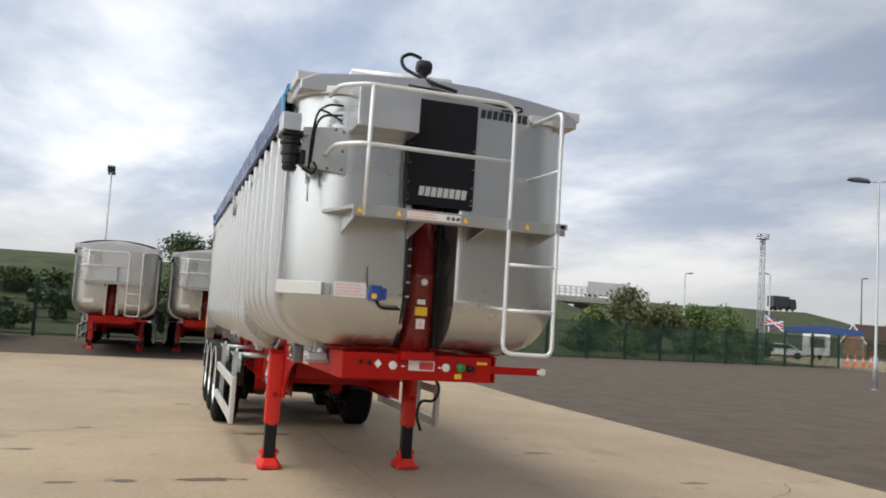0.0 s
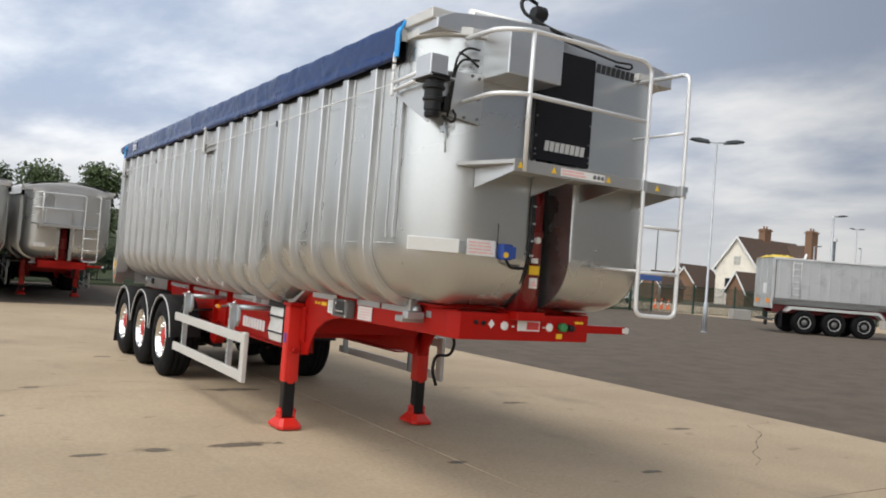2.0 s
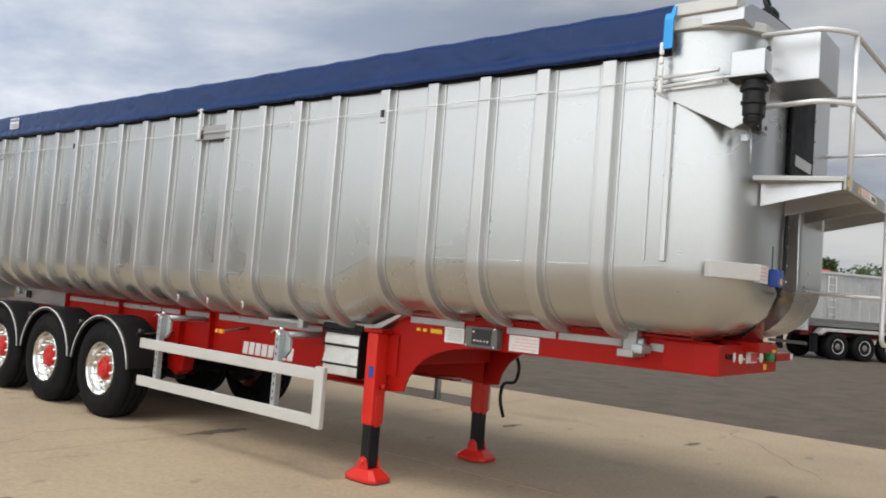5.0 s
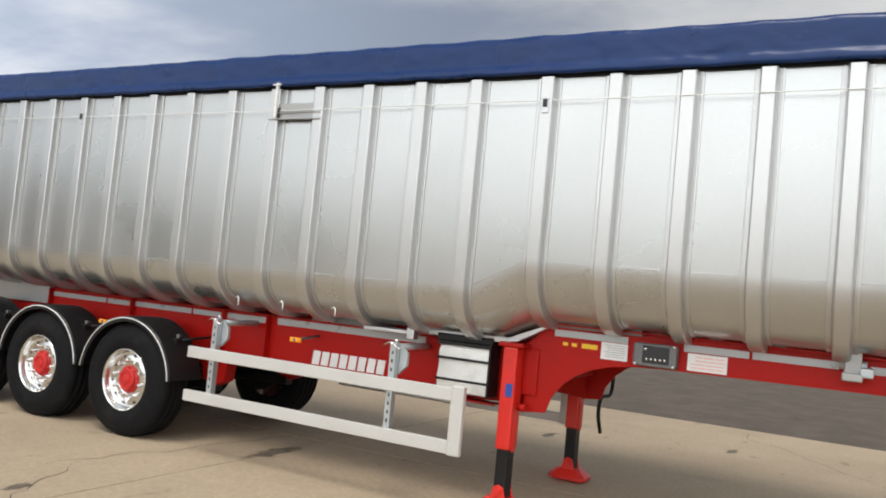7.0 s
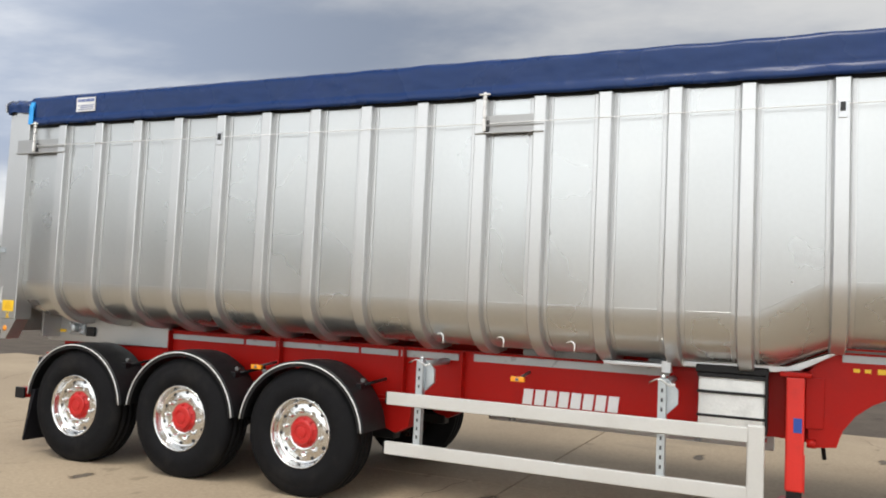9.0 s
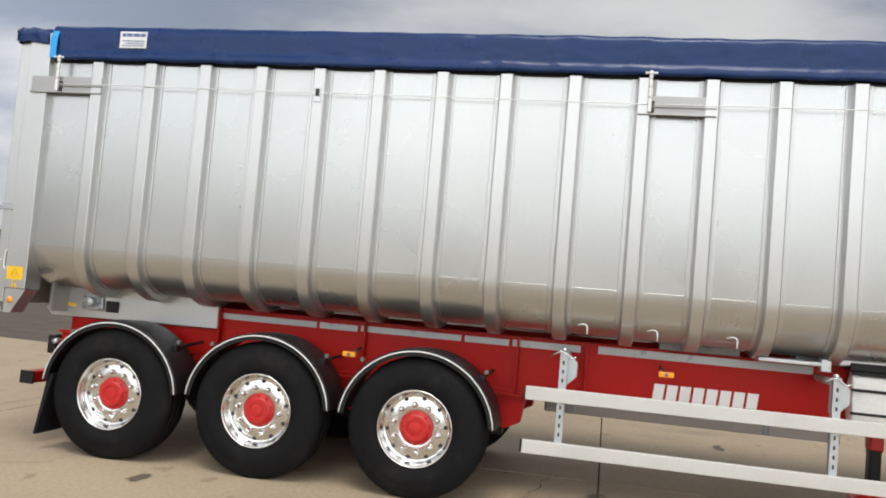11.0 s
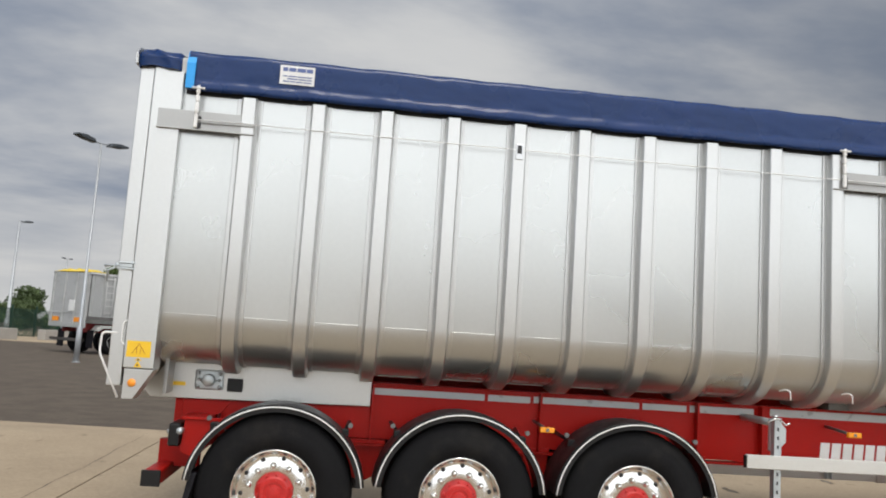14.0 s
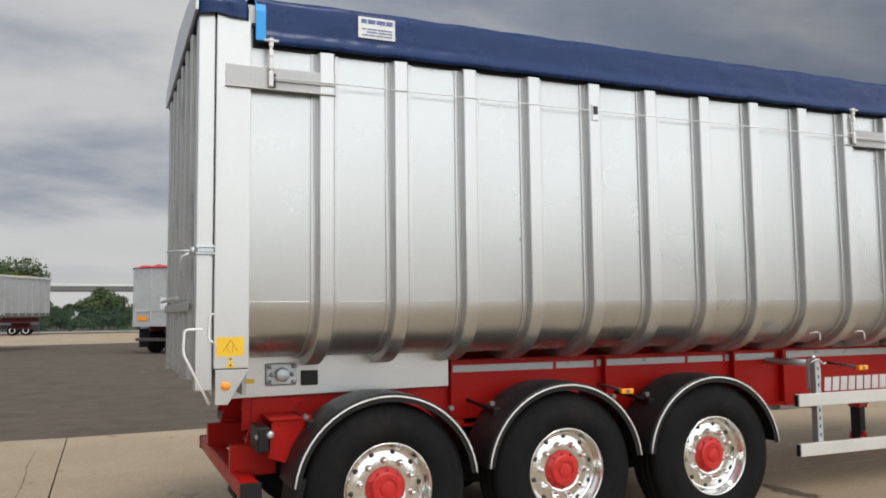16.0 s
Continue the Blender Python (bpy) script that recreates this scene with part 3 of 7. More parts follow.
def make_side_guard(side):
    g = new("side_guard")
    def bx(name, d, material, bevel=0.006, label=""):
        d = list(d)
        d[0], d[1] = sorted((side * d[0], side * d[1]))
        return boxes(name, [d], material, g, bevel, label)
    bx("rail", (1.195, 1.235, 3.44, 6.16, 0.825, 0.925), OFFWHITE)
    bx("rail", (1.195, 1.235, 3.44, 6.16, 0.435, 0.535), OFFWHITE)
    bx("end_post", (1.185, 1.240, 3.345, 3.455, 0.425, 0.945), OFFWHITE, 0.012)
    for y in (6.162,):
        for z in (0.83, 0.44):
            bx("end_cap", (1.199, 1.231, y, y + 0.012, z, z + 0.09), BLACK, 0.002)
    for y in (5.90, 4.02):
        bm = bmesh.new()
        x0, x1 = sorted((side * 1.135, side * 1.192))
        quad_box(bm, x0, x1, y - 0.028, y - 0.020, 0.45, 1.20, 0.002)
        quad_box(bm, x0, x1, y + 0.020, y + 0.028, 0.45, 1.20, 0.002)
        a0, a1 = sorted((side * 1.186, side * 1.193))
        quad_box(bm, a0, a1, y - 0.028, y + 0.028, 0.45, 1.20, 0.002)
        post = part("support_post", bm, GALV, g, "galvanised support post")
        bm = bmesh.new()
        for k in range(9):
            zc = 0.56 + 0.03 + 0.066 * k
            if 0.80 < zc < 0.95:
                continue
            b0, b1 = sorted((side * 1.1935, side * 1.1945))
            quad_box(bm, b0, b1, y - 0.007, y + 0.007, zc - 0.014, zc + 0.014)
        loose("slot", bm, INK, post)
        bm = bmesh.new()
        pts = [(y - 0.03, 0.95), (y - 0.10, 1.02), (y - 0.10, 1.12), (y - 0.03, 1.19), (y + 0.03, 1.19), (y + 0.03, 0.95)]
        prism(bm, pts, "x", side * 1.10, side * 1.13, 0.003)
        tube(bm, [(side * 0.64, y, 1.16), (side * 1.13, y, 1.16)], 0.028, 8)
        part("bracket", bm, GALV, g)
        bm = bmesh.new()
        tube(bm, rounded([(side * 1.20, y + 0.09, 1.165), (side * 1.215, y + 0.02, 1.205), (side * 1.20, y - 0.06, 1.15), (side * 1.20, y - 0.09, 1.17)], 0.03), 0.006, 6)
        lathe(bm, [(0.02, -0.012), (0.02, 0.012)], (side * 1.15, y, 1.21), "z", 10)
        part("locking_pin", bm, CHROME, g)
    return g


REAR_WEB = [(10.42, 1.24), (3.55, 1.25), (3.22, 1.27), (3.02, 1.36), (3.02, 0.78), (3.30, 0.80), (3.60, 0.78), (5.75, 0.78), (6.0, 0.80), (10.42, 0.84)]
NECK_WEB = [(3.08, 1.30), (2.98, 1.40), (2.88, 1.455), (0.30, 1.455), (0.30, 1.235), (2.05, 1.222), (2.25, 1.212), (2.42, 1.19), (2.56, 1.15), (2.68, 1.09), (2.78, 1.01), (2.86, 0.90), (2.90, 0.78), (3.08, 0.76)]


def neck_x(y):
    """The gooseneck narrows towards the nose."""
    return 0.655 + 0.065 * min(1.0, max(0.0, y / 2.9))


def make_tipper(detail=True, cover=None):
    """A three-axle aluminium tipping trailer, nose to -y, standing on the ground at the origin."""
    T = new("tipping_trailer")
    # tub
    bm = bmesh.new()
    body_shell(bm)
    body = part("body", bm, SILVER, T, "satin silver aluminium tub", True)
    ribs = {True: rib_mesh(1.485, 1.915), False: rib_mesh(1.325, 1.68)}
    for side in (-1, 1):
        for y in RIB_Y:
            me = ribs[y < 2.93]
            share("rib", me, body, Matrix.Translation((0, y, 0)) if side < 0 else pose(0, y, 0, 0, 0, 180))
    # black strip along the top: the overhang's shade is put into its colour
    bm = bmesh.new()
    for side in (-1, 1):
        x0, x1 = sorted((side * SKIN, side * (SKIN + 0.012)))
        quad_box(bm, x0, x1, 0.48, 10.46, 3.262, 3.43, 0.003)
    loose("top_rail", bm, BLACK, body, "top rail coloured black for the shade under the cover")
    bm = bmesh.new()
    for side in (-1, 1):
        # weld seam where the floor's curve begins
        prism(bm, [(side * (SKIN - 0.002), 1.685), (side * (SKIN + 0.0025), 1.680), (side * (SKIN - 0.002), 1.676)], "y", 3.43, 10.46)
        tube(bm, [(side * (SKIN + 0.001), 0.45, 1.915), (side * (SKIN + 0.001), 2.99, 1.915), (side * (SKIN + 0.001), 3.43, 1.682)], 0.002, 6)
        # narrow upright strip at the front corner
        quad_box(bm, *sorted((side * SKIN, side * (SKIN + 0.030))), 0.44, 0.475, 1.95, 3.0, 0.004)
        quad_box(bm, *sorted((side * SKIN, side * (SKIN + 0.012))), 0.58, 0.595, 1.95, 3.25, 0.003)
    loose("seam", bm, SILVER_RIB, body)
    # bolster pads between floor and chassis, coloured dark for the gap's shade
    bm = bmesh.new()
    for side in (-1, 1):
        for y0, y1 in ((2.2, 2.9), (3.55, 4.2), (4.6, 5.2)):
            quad_box(bm, *sorted((side * 0.52, side * 0.72)), y0, y1, 1.26 if y0 > 3 else 1.44, 1.335 if y0 > 3 else 1.50, 0.006)
    loose("bolster", bm, DARKSTEEL, body)
    bm = bmesh.new()
    for side in (-1, 1):
        prism(bm, [(2.84, 1.480), (3.22, 1.322), (3.95, 1.312), (3.95, 1.275), (3.30, 1.278), (3.14, 1.30), (2.86, 1.455)], "x", side * 0.58, side * 0.80, 0.003)
    loose("floor_wedge", bm, ALU, body, "bright aluminium wedge under the stepped floor")
    # nose coping and crown
    bm = bmesh.new()
    pts = [(-1.19, 3.43), (-1.19, 3.50), (-1.06, 3.565), (-0.7, 3.615), (-0.2, 3.655), (0.25, 3.655), (0.7, 3.615), (1.05, 3.57), (1.17, 3.50), (1.17, 3.43)]
    prism(bm, pts, "y", 0.03, 0.46, 0.008)
    part("nose_cover", bm, ALU, body, "arched aluminium nose cover")
    bm = bmesh.new()
    for side in (-1, 1):
        o = [(1.195, 0.46), (1.195, 0.30), (1.10, 0.10), (0.92, -0.015), (0.72, -0.03), (0.72, 0.10), (0.95, 0.16), (1.08, 0.36), (1.08, 0.46)]
        prism(bm, [(side * x, y) for x, y in o], "z", 3.415, 3.475, 0.006)
        quad_box(bm, *sorted((side * 0.93, side * 1.215)), 0.07, 0.47, 3.50, 3.58, 0.008)
    loose("corner_cap", bm, OFFWHITE, body)
    if detail:
        bm = bmesh.new()
        tube(bm, [(-0.75, 0.30, 3.68), (0.10, 0.30, 3.72)], 0.045, 12)
        quad_box(bm, -0.78, 0.2, 0.20, 0.40, 3.63, 3.68, 0.01)
        part("roll_bar", bm, WHITE, body, "white sheet roll end")
    # front fittings
    if not detail:
        boxes("ram_panel", [(-0.40, 0.34, -0.020, -0.004, 2.51, 3.43)], ALU, T, 0.004, "plain aluminium panel over the ram")
        boxes("front_locker", [(-0.62, 0.05, -0.20, -0.022, 2.52, 2.98)], ALU, T, 0.01)
        boxes("notice", [(-0.86, -0.56, -0.008, -0.002, 1.84, 1.96)], WHITE, T, 0, "white printed notice")
        boxes("slot_plate", [(0.07, 0.15, -0.006, 0.02, 1.50, 2.50), (-0.255, -0.20, -0.006, 0.02, 1.50, 2.50)], SILVER, T, 0.003)
    if detail:
        bm = bmesh.new()
        quad_box(bm, -0.80, -0.325, -0.31, 0.02, 3.125, 3.45, 0.008)
        part("front_locker", bm, ALU, T, "plain aluminium box on the nose")
        bm = bmesh.new()
        quad_box(bm, -0.315, 0.245, -0.035, -0.006, 2.62, 3.475, 0.010)
        flap = part("ram_flap", bm, BLACK_MATT, T, "black rubber flap over the ram")
        emblem("emblem", -0.225, 0.18, 2.70, 2.775, OFFWHITE, flap, "y", -0.036)
        emblem("emblem", 0.27, 0.69, 3.395, 3.465, INK, T, "y", -0.001)
        bm = bmesh.new()
        for x in (-0.305, 0.225):
            for z in (2.66, 2.70, 2.80, 2.95, 3.1):
                lathe(bm, [(0.009, -0.036), (0.008, -0.044), (0.0, -0.046)], (x, 0, z), "y", 8)
        loose("fixing", bm, DARKSTEEL, flap)
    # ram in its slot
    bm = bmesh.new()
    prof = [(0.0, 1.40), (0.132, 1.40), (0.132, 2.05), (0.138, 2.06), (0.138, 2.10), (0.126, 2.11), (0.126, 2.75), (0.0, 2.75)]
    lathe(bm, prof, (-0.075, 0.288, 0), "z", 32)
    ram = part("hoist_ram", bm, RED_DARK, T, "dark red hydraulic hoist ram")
    bm = bmesh.new()
    quad_box(bm, -0.21, 0.06, 0.14, 0.42, 1.40, 1.47, 0.01)
    part("ram_cradle", bm, RED, ram)
    if detail:
        boxes("yellow_label", [(-0.125, -0.025, 0.146, 0.170, 1.76, 1.83)], YELLOW, ram, 0)
        boxes("white_label", [(-0.11, -0.04, 0.146, 0.170, 1.655, 1.735), (-0.11, -0.045, 0.146, 0.170, 1.85, 1.89)], WHITE, ram, 0)
        bm = bmesh.new()
        prism(bm, [(-0.103, 1.668), (-0.047, 1.668), (-0.075, 1.722)], "y", 0.142, 0.1458)
        part("warning_mark", bm, PINK, ram)
        bm = bmesh.new()
        lathe(bm, [(0.014, 0.132), (0.026, 0.132), (0.028, 0.14), (0.028, 0.18)], (-0.065, 0, 2.03), "y", 16)
        part("port", bm, WHITE, ram)
    # black sheet across the slot's back, added for the shade inside
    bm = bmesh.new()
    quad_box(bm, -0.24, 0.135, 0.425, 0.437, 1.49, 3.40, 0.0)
    part("slot_shade", bm, BLACK_MATT, T)
    # walkway
    bm = bmesh.new()
    prism(bm, [(-0.96, 0.0), (-0.82, -0.49), (0.80, -0.49), (0.88, 0.0)], "z", 2.485, 2.515, 0.004)
    quad_box(bm, -0.83, 0.84, -0.500, -0.486, 2.435, 2.520, 0.003)
    plat = part("walkway", bm, LATCH, T, "aluminium walkway across the nose")
    bm = bmesh.new()
    for x in (-0.80, -0.28, 0.20, 0.76):
        prism(bm, [(-0.005, 2.484), (-0.47, 2.484), (-0.47, 2.44), (-0.005, 2.345)], "x", x - 0.006, x + 0.006)
    loose("gusset", bm, ALU, plat)
    if detail:
        boxes("lip_label", [(-0.43, -0.14, -0.5035, -0.5005, 2.452, 2.505)], WHITE, plat, 0, "white warning strip")
        bars("lip_print", (-0.42, -0.18, 2.458, 2.50), 2, PINK, plat, "y", -0.504, seed=4)
        boxes("pictogram_strip", [(-0.138, -0.02, -0.5035, -0.5005, 2.452, 2.505)], WHITE, plat, 0)
        bm = bmesh.new()
        for x in (-0.117, -0.079, -0.041):
            lathe(bm, [(0.0, -0.5052), (0.016, -0.5052), (0.016, -0.5037)], (x, 0, 2.4785), "y", 14)
        loose("pictogram", bm, DARKSTEEL, plat)
        bm = bmesh.new()
        for x in (-0.78, -0.49, 0.02, 0.52):
            prism(bm, [(x - 0.022, 2.458), (x + 0.022, 2.458), (x, 2.500)], "y", -0.5035, -0.5005)
        loose("hazard_sticker", bm, YELLOW, plat)
        boxes("end_plate", [(0.343, 0.387, -0.528, -0.49, 2.44, 2.52), (0.725, 0.77, -0.558, -0.50, 2.44, 2.52), (0.78, 0.86, -0.50, -0.42, 2.485, 2.53)], ALU, plat, 0.006)
    # guard rail and ladder of one bent tube
    rail = new("ladder"); rail.parent = T
    r = 0.0165
    tubes("top_rail_tube", [rounded([(-0.965, -0.01, 3.385), (-0.955, -0.36, 3.385), (-0.80, -0.5, 3.385), (0.28, -0.51, 3.395), (0.365, -0.51, 3.35), (0.365, -0.51, 2.4), (0.37, -0.51, 1.52), (0.755, -0.54, 1.515), (0.745, -0.54, 3.385), (0.75, 0.0, 3.40)], 0.075, 6)], r, TUBE, rail, "bent silver tube guard rail", 10)
    tubes("mid_rail_tube", [rounded([(-0.965, -0.01, 2.93), (-0.955, -0.36, 2.95), (-0.80, -0.5, 2.955), (0.36, -0.5, 2.955)], 0.075, 6)], r, TUBE, rail, "", 10)
    tubes("post_tube", [[(-0.745, -0.5, 2.44), (-0.745, -0.5, 3.385)]], r, TUBE, rail, "", 10)
    for z in (2.18, 1.84):
        tubes("rung", [[(0.365, -0.51, z), (0.75, -0.54, z)]], 0.0135, TUBE, rail)
    tubes("wall_stay", [[(0.747, -0.54, 2.93), (0.735, 0.0, 2.93)], [(0.37, -0.51, 1.845), (0.375, 0.0, 1.86)], [(0.752, -0.54, 1.845), (0.74, 0.02, 1.86)]], 0.0115, TUBE, rail)
    # bumper bar on the corner, notice and socket
    if detail:
        bm = bmesh.new()
        m = Matrix.Translation((-1.07, 0.055, 1.915)) @ Matrix.Rotation(math.atan2(-0.19, 0.30), 4, "Z")
        quad_box(bm, -0.185, 0.185, -0.035, 0.025, -0.05, 0.05, 0.006, m)
        part("corner_bar", bm, OFFWHITE, T, "light grey bar across the nose corner")
        boxes("bar_end", [(-0.915, -0.855, -0.02, 0.0, 1.87, 1.96)], GALV, T)
        notice = boxes("notice", [(-0.825, -0.575, -0.008, -0.002, 1.865, 1.98)], WHITE, T, 0, "white notice with faded red print")
        bars("notice_print", (-0.81, -0.59, 1.875, 1.97), 4, PINK, notice, "y", -0.0085, 0.45, seed=2)
        bm = bmesh.new()
        quad_box(bm, -0.555, -0.46, -0.075, 0.0, 1.85, 1.965, 0.012)
        quad_box(bm, -0.46, -0.425, -0.065, -0.01, 1.86, 1.95, 0.008)
        sock = part("socket_box", bm, BLUEBOX, T, "blue electrical socket box")
        bm = bmesh.new(); lathe(bm, [(0.022, -0.078), (0.022, -0.07)], (-0.525, 0, 1.885), "y", 14)
        part("cap_mark", bm, YELLOW, sock)
        tubes("aerial", [[(-0.575, -0.03, 1.95), (-0.58, -0.03, 2.11)]], 0.004, INK, sock)
        tubes("lead", [rounded([(-0.50, -0.04, 1.855), (-0.47, -0.05, 1.80), (-0.40, -0.03, 1.795), (-0.30, -0.02, 1.80)], 0.03)], 0.011, BLACK, sock)
        # hose down the lip of the slot
        tubes("hose", [rounded([(-0.335, -0.03, 3.12), (-0.345, -0.045, 3.05), (-0.345, -0.045, 2.66), (-0.315, -0.04, 2.56), (-0.272, -0.018, 2.48), (-0.268, -0.016, 1.95), (-0.275, 0.03, 1.75), (-0.262, 0.16, 1.58), (-0.25, 0.26, 1.50)], 0.06), rounded([(-0.262, -0.016, 2.50), (-0.248, -0.014, 2.30), (-0.246, -0.014, 1.95), (-0.254, 0.03, 1.75), (-0.245, 0.16, 1.58), (-0.235, 0.26, 1.50)], 0.06)], 0.011, BLACK, T, "black hose clipped beside the ram")
        bm = bmesh.new()
        for z in (2.40, 2.27, 2.14, 2.01, 1.90):
            quad_box(bm, -0.266, -0.236, -0.032, -0.004, z - 0.007, z + 0.007, 0.003)
        loose("hose_clip", bm, GALV, T)
        # sheet drive on the corner
        drive = new("sheet_drive"); drive.parent = T
        bm = bmesh.new()
        prism(bm, [(-0.80, 3.16), (-0.80, 2.79), (-1.15, 2.83), (-1.15, 3.12)], "y", -0.022, -0.006, 0.002)
        prism(bm, [(0.58, 3.03), (0.02, 3.05), (-0.02, 2.80), (0.06, 2.76)], "x", -1.196, -1.186, 0.002)
        loose("back_plate", bm, SILVER_RIB, drive, "bolted aluminium back plate")
        bm = bmesh.new()
        quad_box(bm, -1.325, -1.185, -0.15, 0.05, 3.045, 3.19, 0.008)
        quad_box(bm, -1.335, -1.12, -0.16, 0.08, 3.035, 3.048, 0.003)
        part("housing", bm, ALU, drive)
        bm = bmesh.new()
        for x, z in ((-0.84, 2.83), (-0.84, 3.12), (-0.84, 2.97), (-0.95, 2.825), (-0.90, 3.13)):
            lathe(bm, [(0.012, -0.022), (0.012, -0.031), (0.0, -0.033)], (x, 0, z), "y", 8)
        loose("plate_bolt", bm, DARKSTEEL, drive)
        tubes("hanging_chain", [rounded([(-1.10, -0.012, 2.77), (-1.085, -0.02, 2.68), (-1.08, -0.02, 2.56)], 0.02)], 0.007, GALV, drive)
        bm = bmesh.new()
        lathe(bm, [(0.0, 2.765), (0.040, 2.765), (0.052, 2.775), (0.056, 2.80), (0.050, 2.805), (0.050, 2.815), (0.060, 2.82), (0.060, 2.875), (0.072, 2.885), (0.072, 2.90), (0.064, 2.905), (0.064, 2.955), (0.080, 2.965), (0.080, 2.985), (0.070, 2.99), (0.070, 3.03), (0.0, 3.03)], (-1.24, -0.07, 0), "z", 20)
        quad_box(bm, -1.17, -1.13, -0.11, -0.03, 2.82, 2.93, 0.01)
        quad_box(bm, -1.32, -1.16, -0.16, 0.06, 3.02, 3.06, 0.01)
        part("motor", bm, BLACK, drive, "black electric sheet motor", True)
        tubes("cable", [rounded([(-1.14, -0.04, 2.80), (-1.06, -0.06, 2.76), (-1.03, -0.05, 2.82), (-1.06, -0.04, 2.86)], 0.03),
                        rounded([(-1.09, -0.03, 2.80), (-1.08, -0.05, 3.10), (-1.06, -0.06, 3.24), (-0.98, -0.06, 3.31), (-0.86, -0.03, 3.32)], 0.08),
                        rounded([(-1.08, -0.03, 2.85), (-1.065, -0.05, 3.13), (-1.02, -0.05, 3.22), (-0.86, -0.03, 3.245)], 0.08),
                        rounded([(-1.05, -0.06, 3.26), (-0.98, -0.05, 3.25), (-0.86, -0.03, 3.20)], 0.05)], 0.009, BLACK, drive)
        boxes("catch", [(-1.10, -1.065, -0.005, 0.04, 2.70, 2.75)], GALV, T)
        # guide rods on the corner
        tubes("guide_rod", [[(-1.235, 0.56, 3.04), (-1.26, 0.10, 3.06)], [(-1.235, 0.56, 3.10), (-1.25, 0.14, 3.115)]], 0.014, TUBE, drive)
        # camera and its lead on the crown
        cam_t = new("reversing_camera"); cam_t.parent = T
        bm = bmesh.new()
        lathe(bm, [(0.0, -0.05), (0.045, -0.05), (0.062, -0.02), (0.062, 0.05), (0.045, 0.07), (0.0, 0.07)], (-0.18, 0.21, 3.80), "x", 18)
        quad_box(bm, -0.21, -0.15, 0.17, 0.25, 3.64, 3.76, 0.008)
        part("housing", bm, BLACK, cam_t, "", True)
        tubes("lead", [rounded([(-0.20, 0.20, 3.87), (-0.30, 0.20, 3.90), (-0.38, 0.18, 3.84), (-0.36, 0.15, 3.75), (-0.25, 0.08, 3.68), (-0.10, -0.02, 3.60), (0.05, -0.03, 3.57)], 0.07)], 0.015, BLACK, cam_t)
        tubes("crown_lead", [rounded([(-0.36, -0.04, 3.56), (-0.15, -0.04, 3.555), (0.25, -0.045, 3.52), (0.45, -0.05, 3.50), (0.60, -0.05, 3.515), (0.63, -0.04, 3.495), (0.60, -0.03, 3.475), (0.45, -0.03, 3.475)], 0.02)], 0.009, BLACK, cam_t)
    # cover
    bm = bmesh.new()
    tarp(bm, 0.47, 10.45)
    sheet = part("tarpaulin", bm, cover or BLUE, T, "blue PVC roll-over sheet" if cover is None else "")
    bm = bmesh.new()
    capx = [(-1.245, 3.42), (-1.255, 3.50), (-1.20, 3.55), (-0.7, 3.64), (0, 3.69), (0.7, 3.64), (1.20, 3.55), (1.255, 3.50), (1.245, 3.42)]
    fine = []
    for (xa, za), (xb, zb) in zip(capx, capx[1:]):
        fine += [(xa + (xb - xa) * q / 5, za + (zb - za) * q / 5) for q in range(5)]
    fine.append(capx[-1])
    rings = []
    for i in range(15):
        y = 10.495 + 0.296 * i / 14
        tuck = 0.014 * (i == 0) + 0.010 * (i == 14)
        row = []
        for x, z in fine:
            v = Vector((x * 3.0, y * 9.0, z * 7.0))
            k = 0.010 * noise.noise(v) + 0.012 * (1 - abs(noise.noise(v * 0.8 + Vector((2, 7, 1))))) ** 6 - tuck
            row.append(bm.verts.new((x + (1 if x > 0 else -1) * k, y, z + k - (0.02 * noise.noise(Vector((y * 8, 1, 1))) if z < 3.43 else 0))))
        rings.append(row)
    for r0, r1 in zip(rings, rings[1:]):
        for j in range(len(fine) - 1):
            bm.faces.new((r0[j], r0[j + 1], r1[j + 1], r1[j])).smooth = True
    bm.faces.new(rings[0]); bm.faces.new(rings[-1])
    bmesh.ops.recalc_face_normals(bm, faces=bm.faces)
    part("rear_cap", bm, cover or BLUE, sheet)
    bm = bmesh.new()
    prism(bm, [(x * 1.006, z + 0.012) for x, z in capx], "y", 10.795, 10.812)
    part("rear_header", bm, ALU, sheet, "pale metal header over the door")
    bm = bmesh.new()
    prism(bm, [(x * 0.985, z - 0.01 + 0.09 * (1 - abs(x) / 1.26)) for x, z in capx], "y", 0.462, 0.476)
    part("front_hoop", bm, OFFWHITE, sheet)
    bm = bmesh.new()
    prism(bm, [(-1.22, 3.40), (-1.23, 3.50), (-1.18, 3.53), (0, 3.66), (1.18, 3.53), (1.23, 3.50), (1.22, 3.40)], "y", 10.44, 10.50)
    part("rear_hoop", bm, OFFWHITE, sheet)
    if detail:
        for y in (0.475, 10.425):
            bm = bmesh.new()
            for side in (-1, 1):
                prism(bm, [(side * 1.254, 3.285), (side * 1.262, 3.285), (side * 1.262, 3.47), (side * 1.22, 3.565), (side * 1.205, 3.56), (side * 1.25, 3.46)], "y", y - 0.03, y + 0.03)
            loose("strap", bm, SKYBLUE, sheet, "bright blue webbing strap")
        lab = boxes("maker_label", [(-1.2515, -1.248, 9.55, 9.80, 3.385, 3.525)], WHITE, sheet, 0, "white printed maker's label")
        bars("label_print", (9.57, 9.78, 3.395, 3.455), 3, LABELBLUE, lab, "x", -1.2520, 0.4, seed=9)
        bars("label_heading", (9.565, 9.785, 3.475, 3.515), 1, LABELBLUE, lab, "x", -1.2520, 0.7, seed=3)
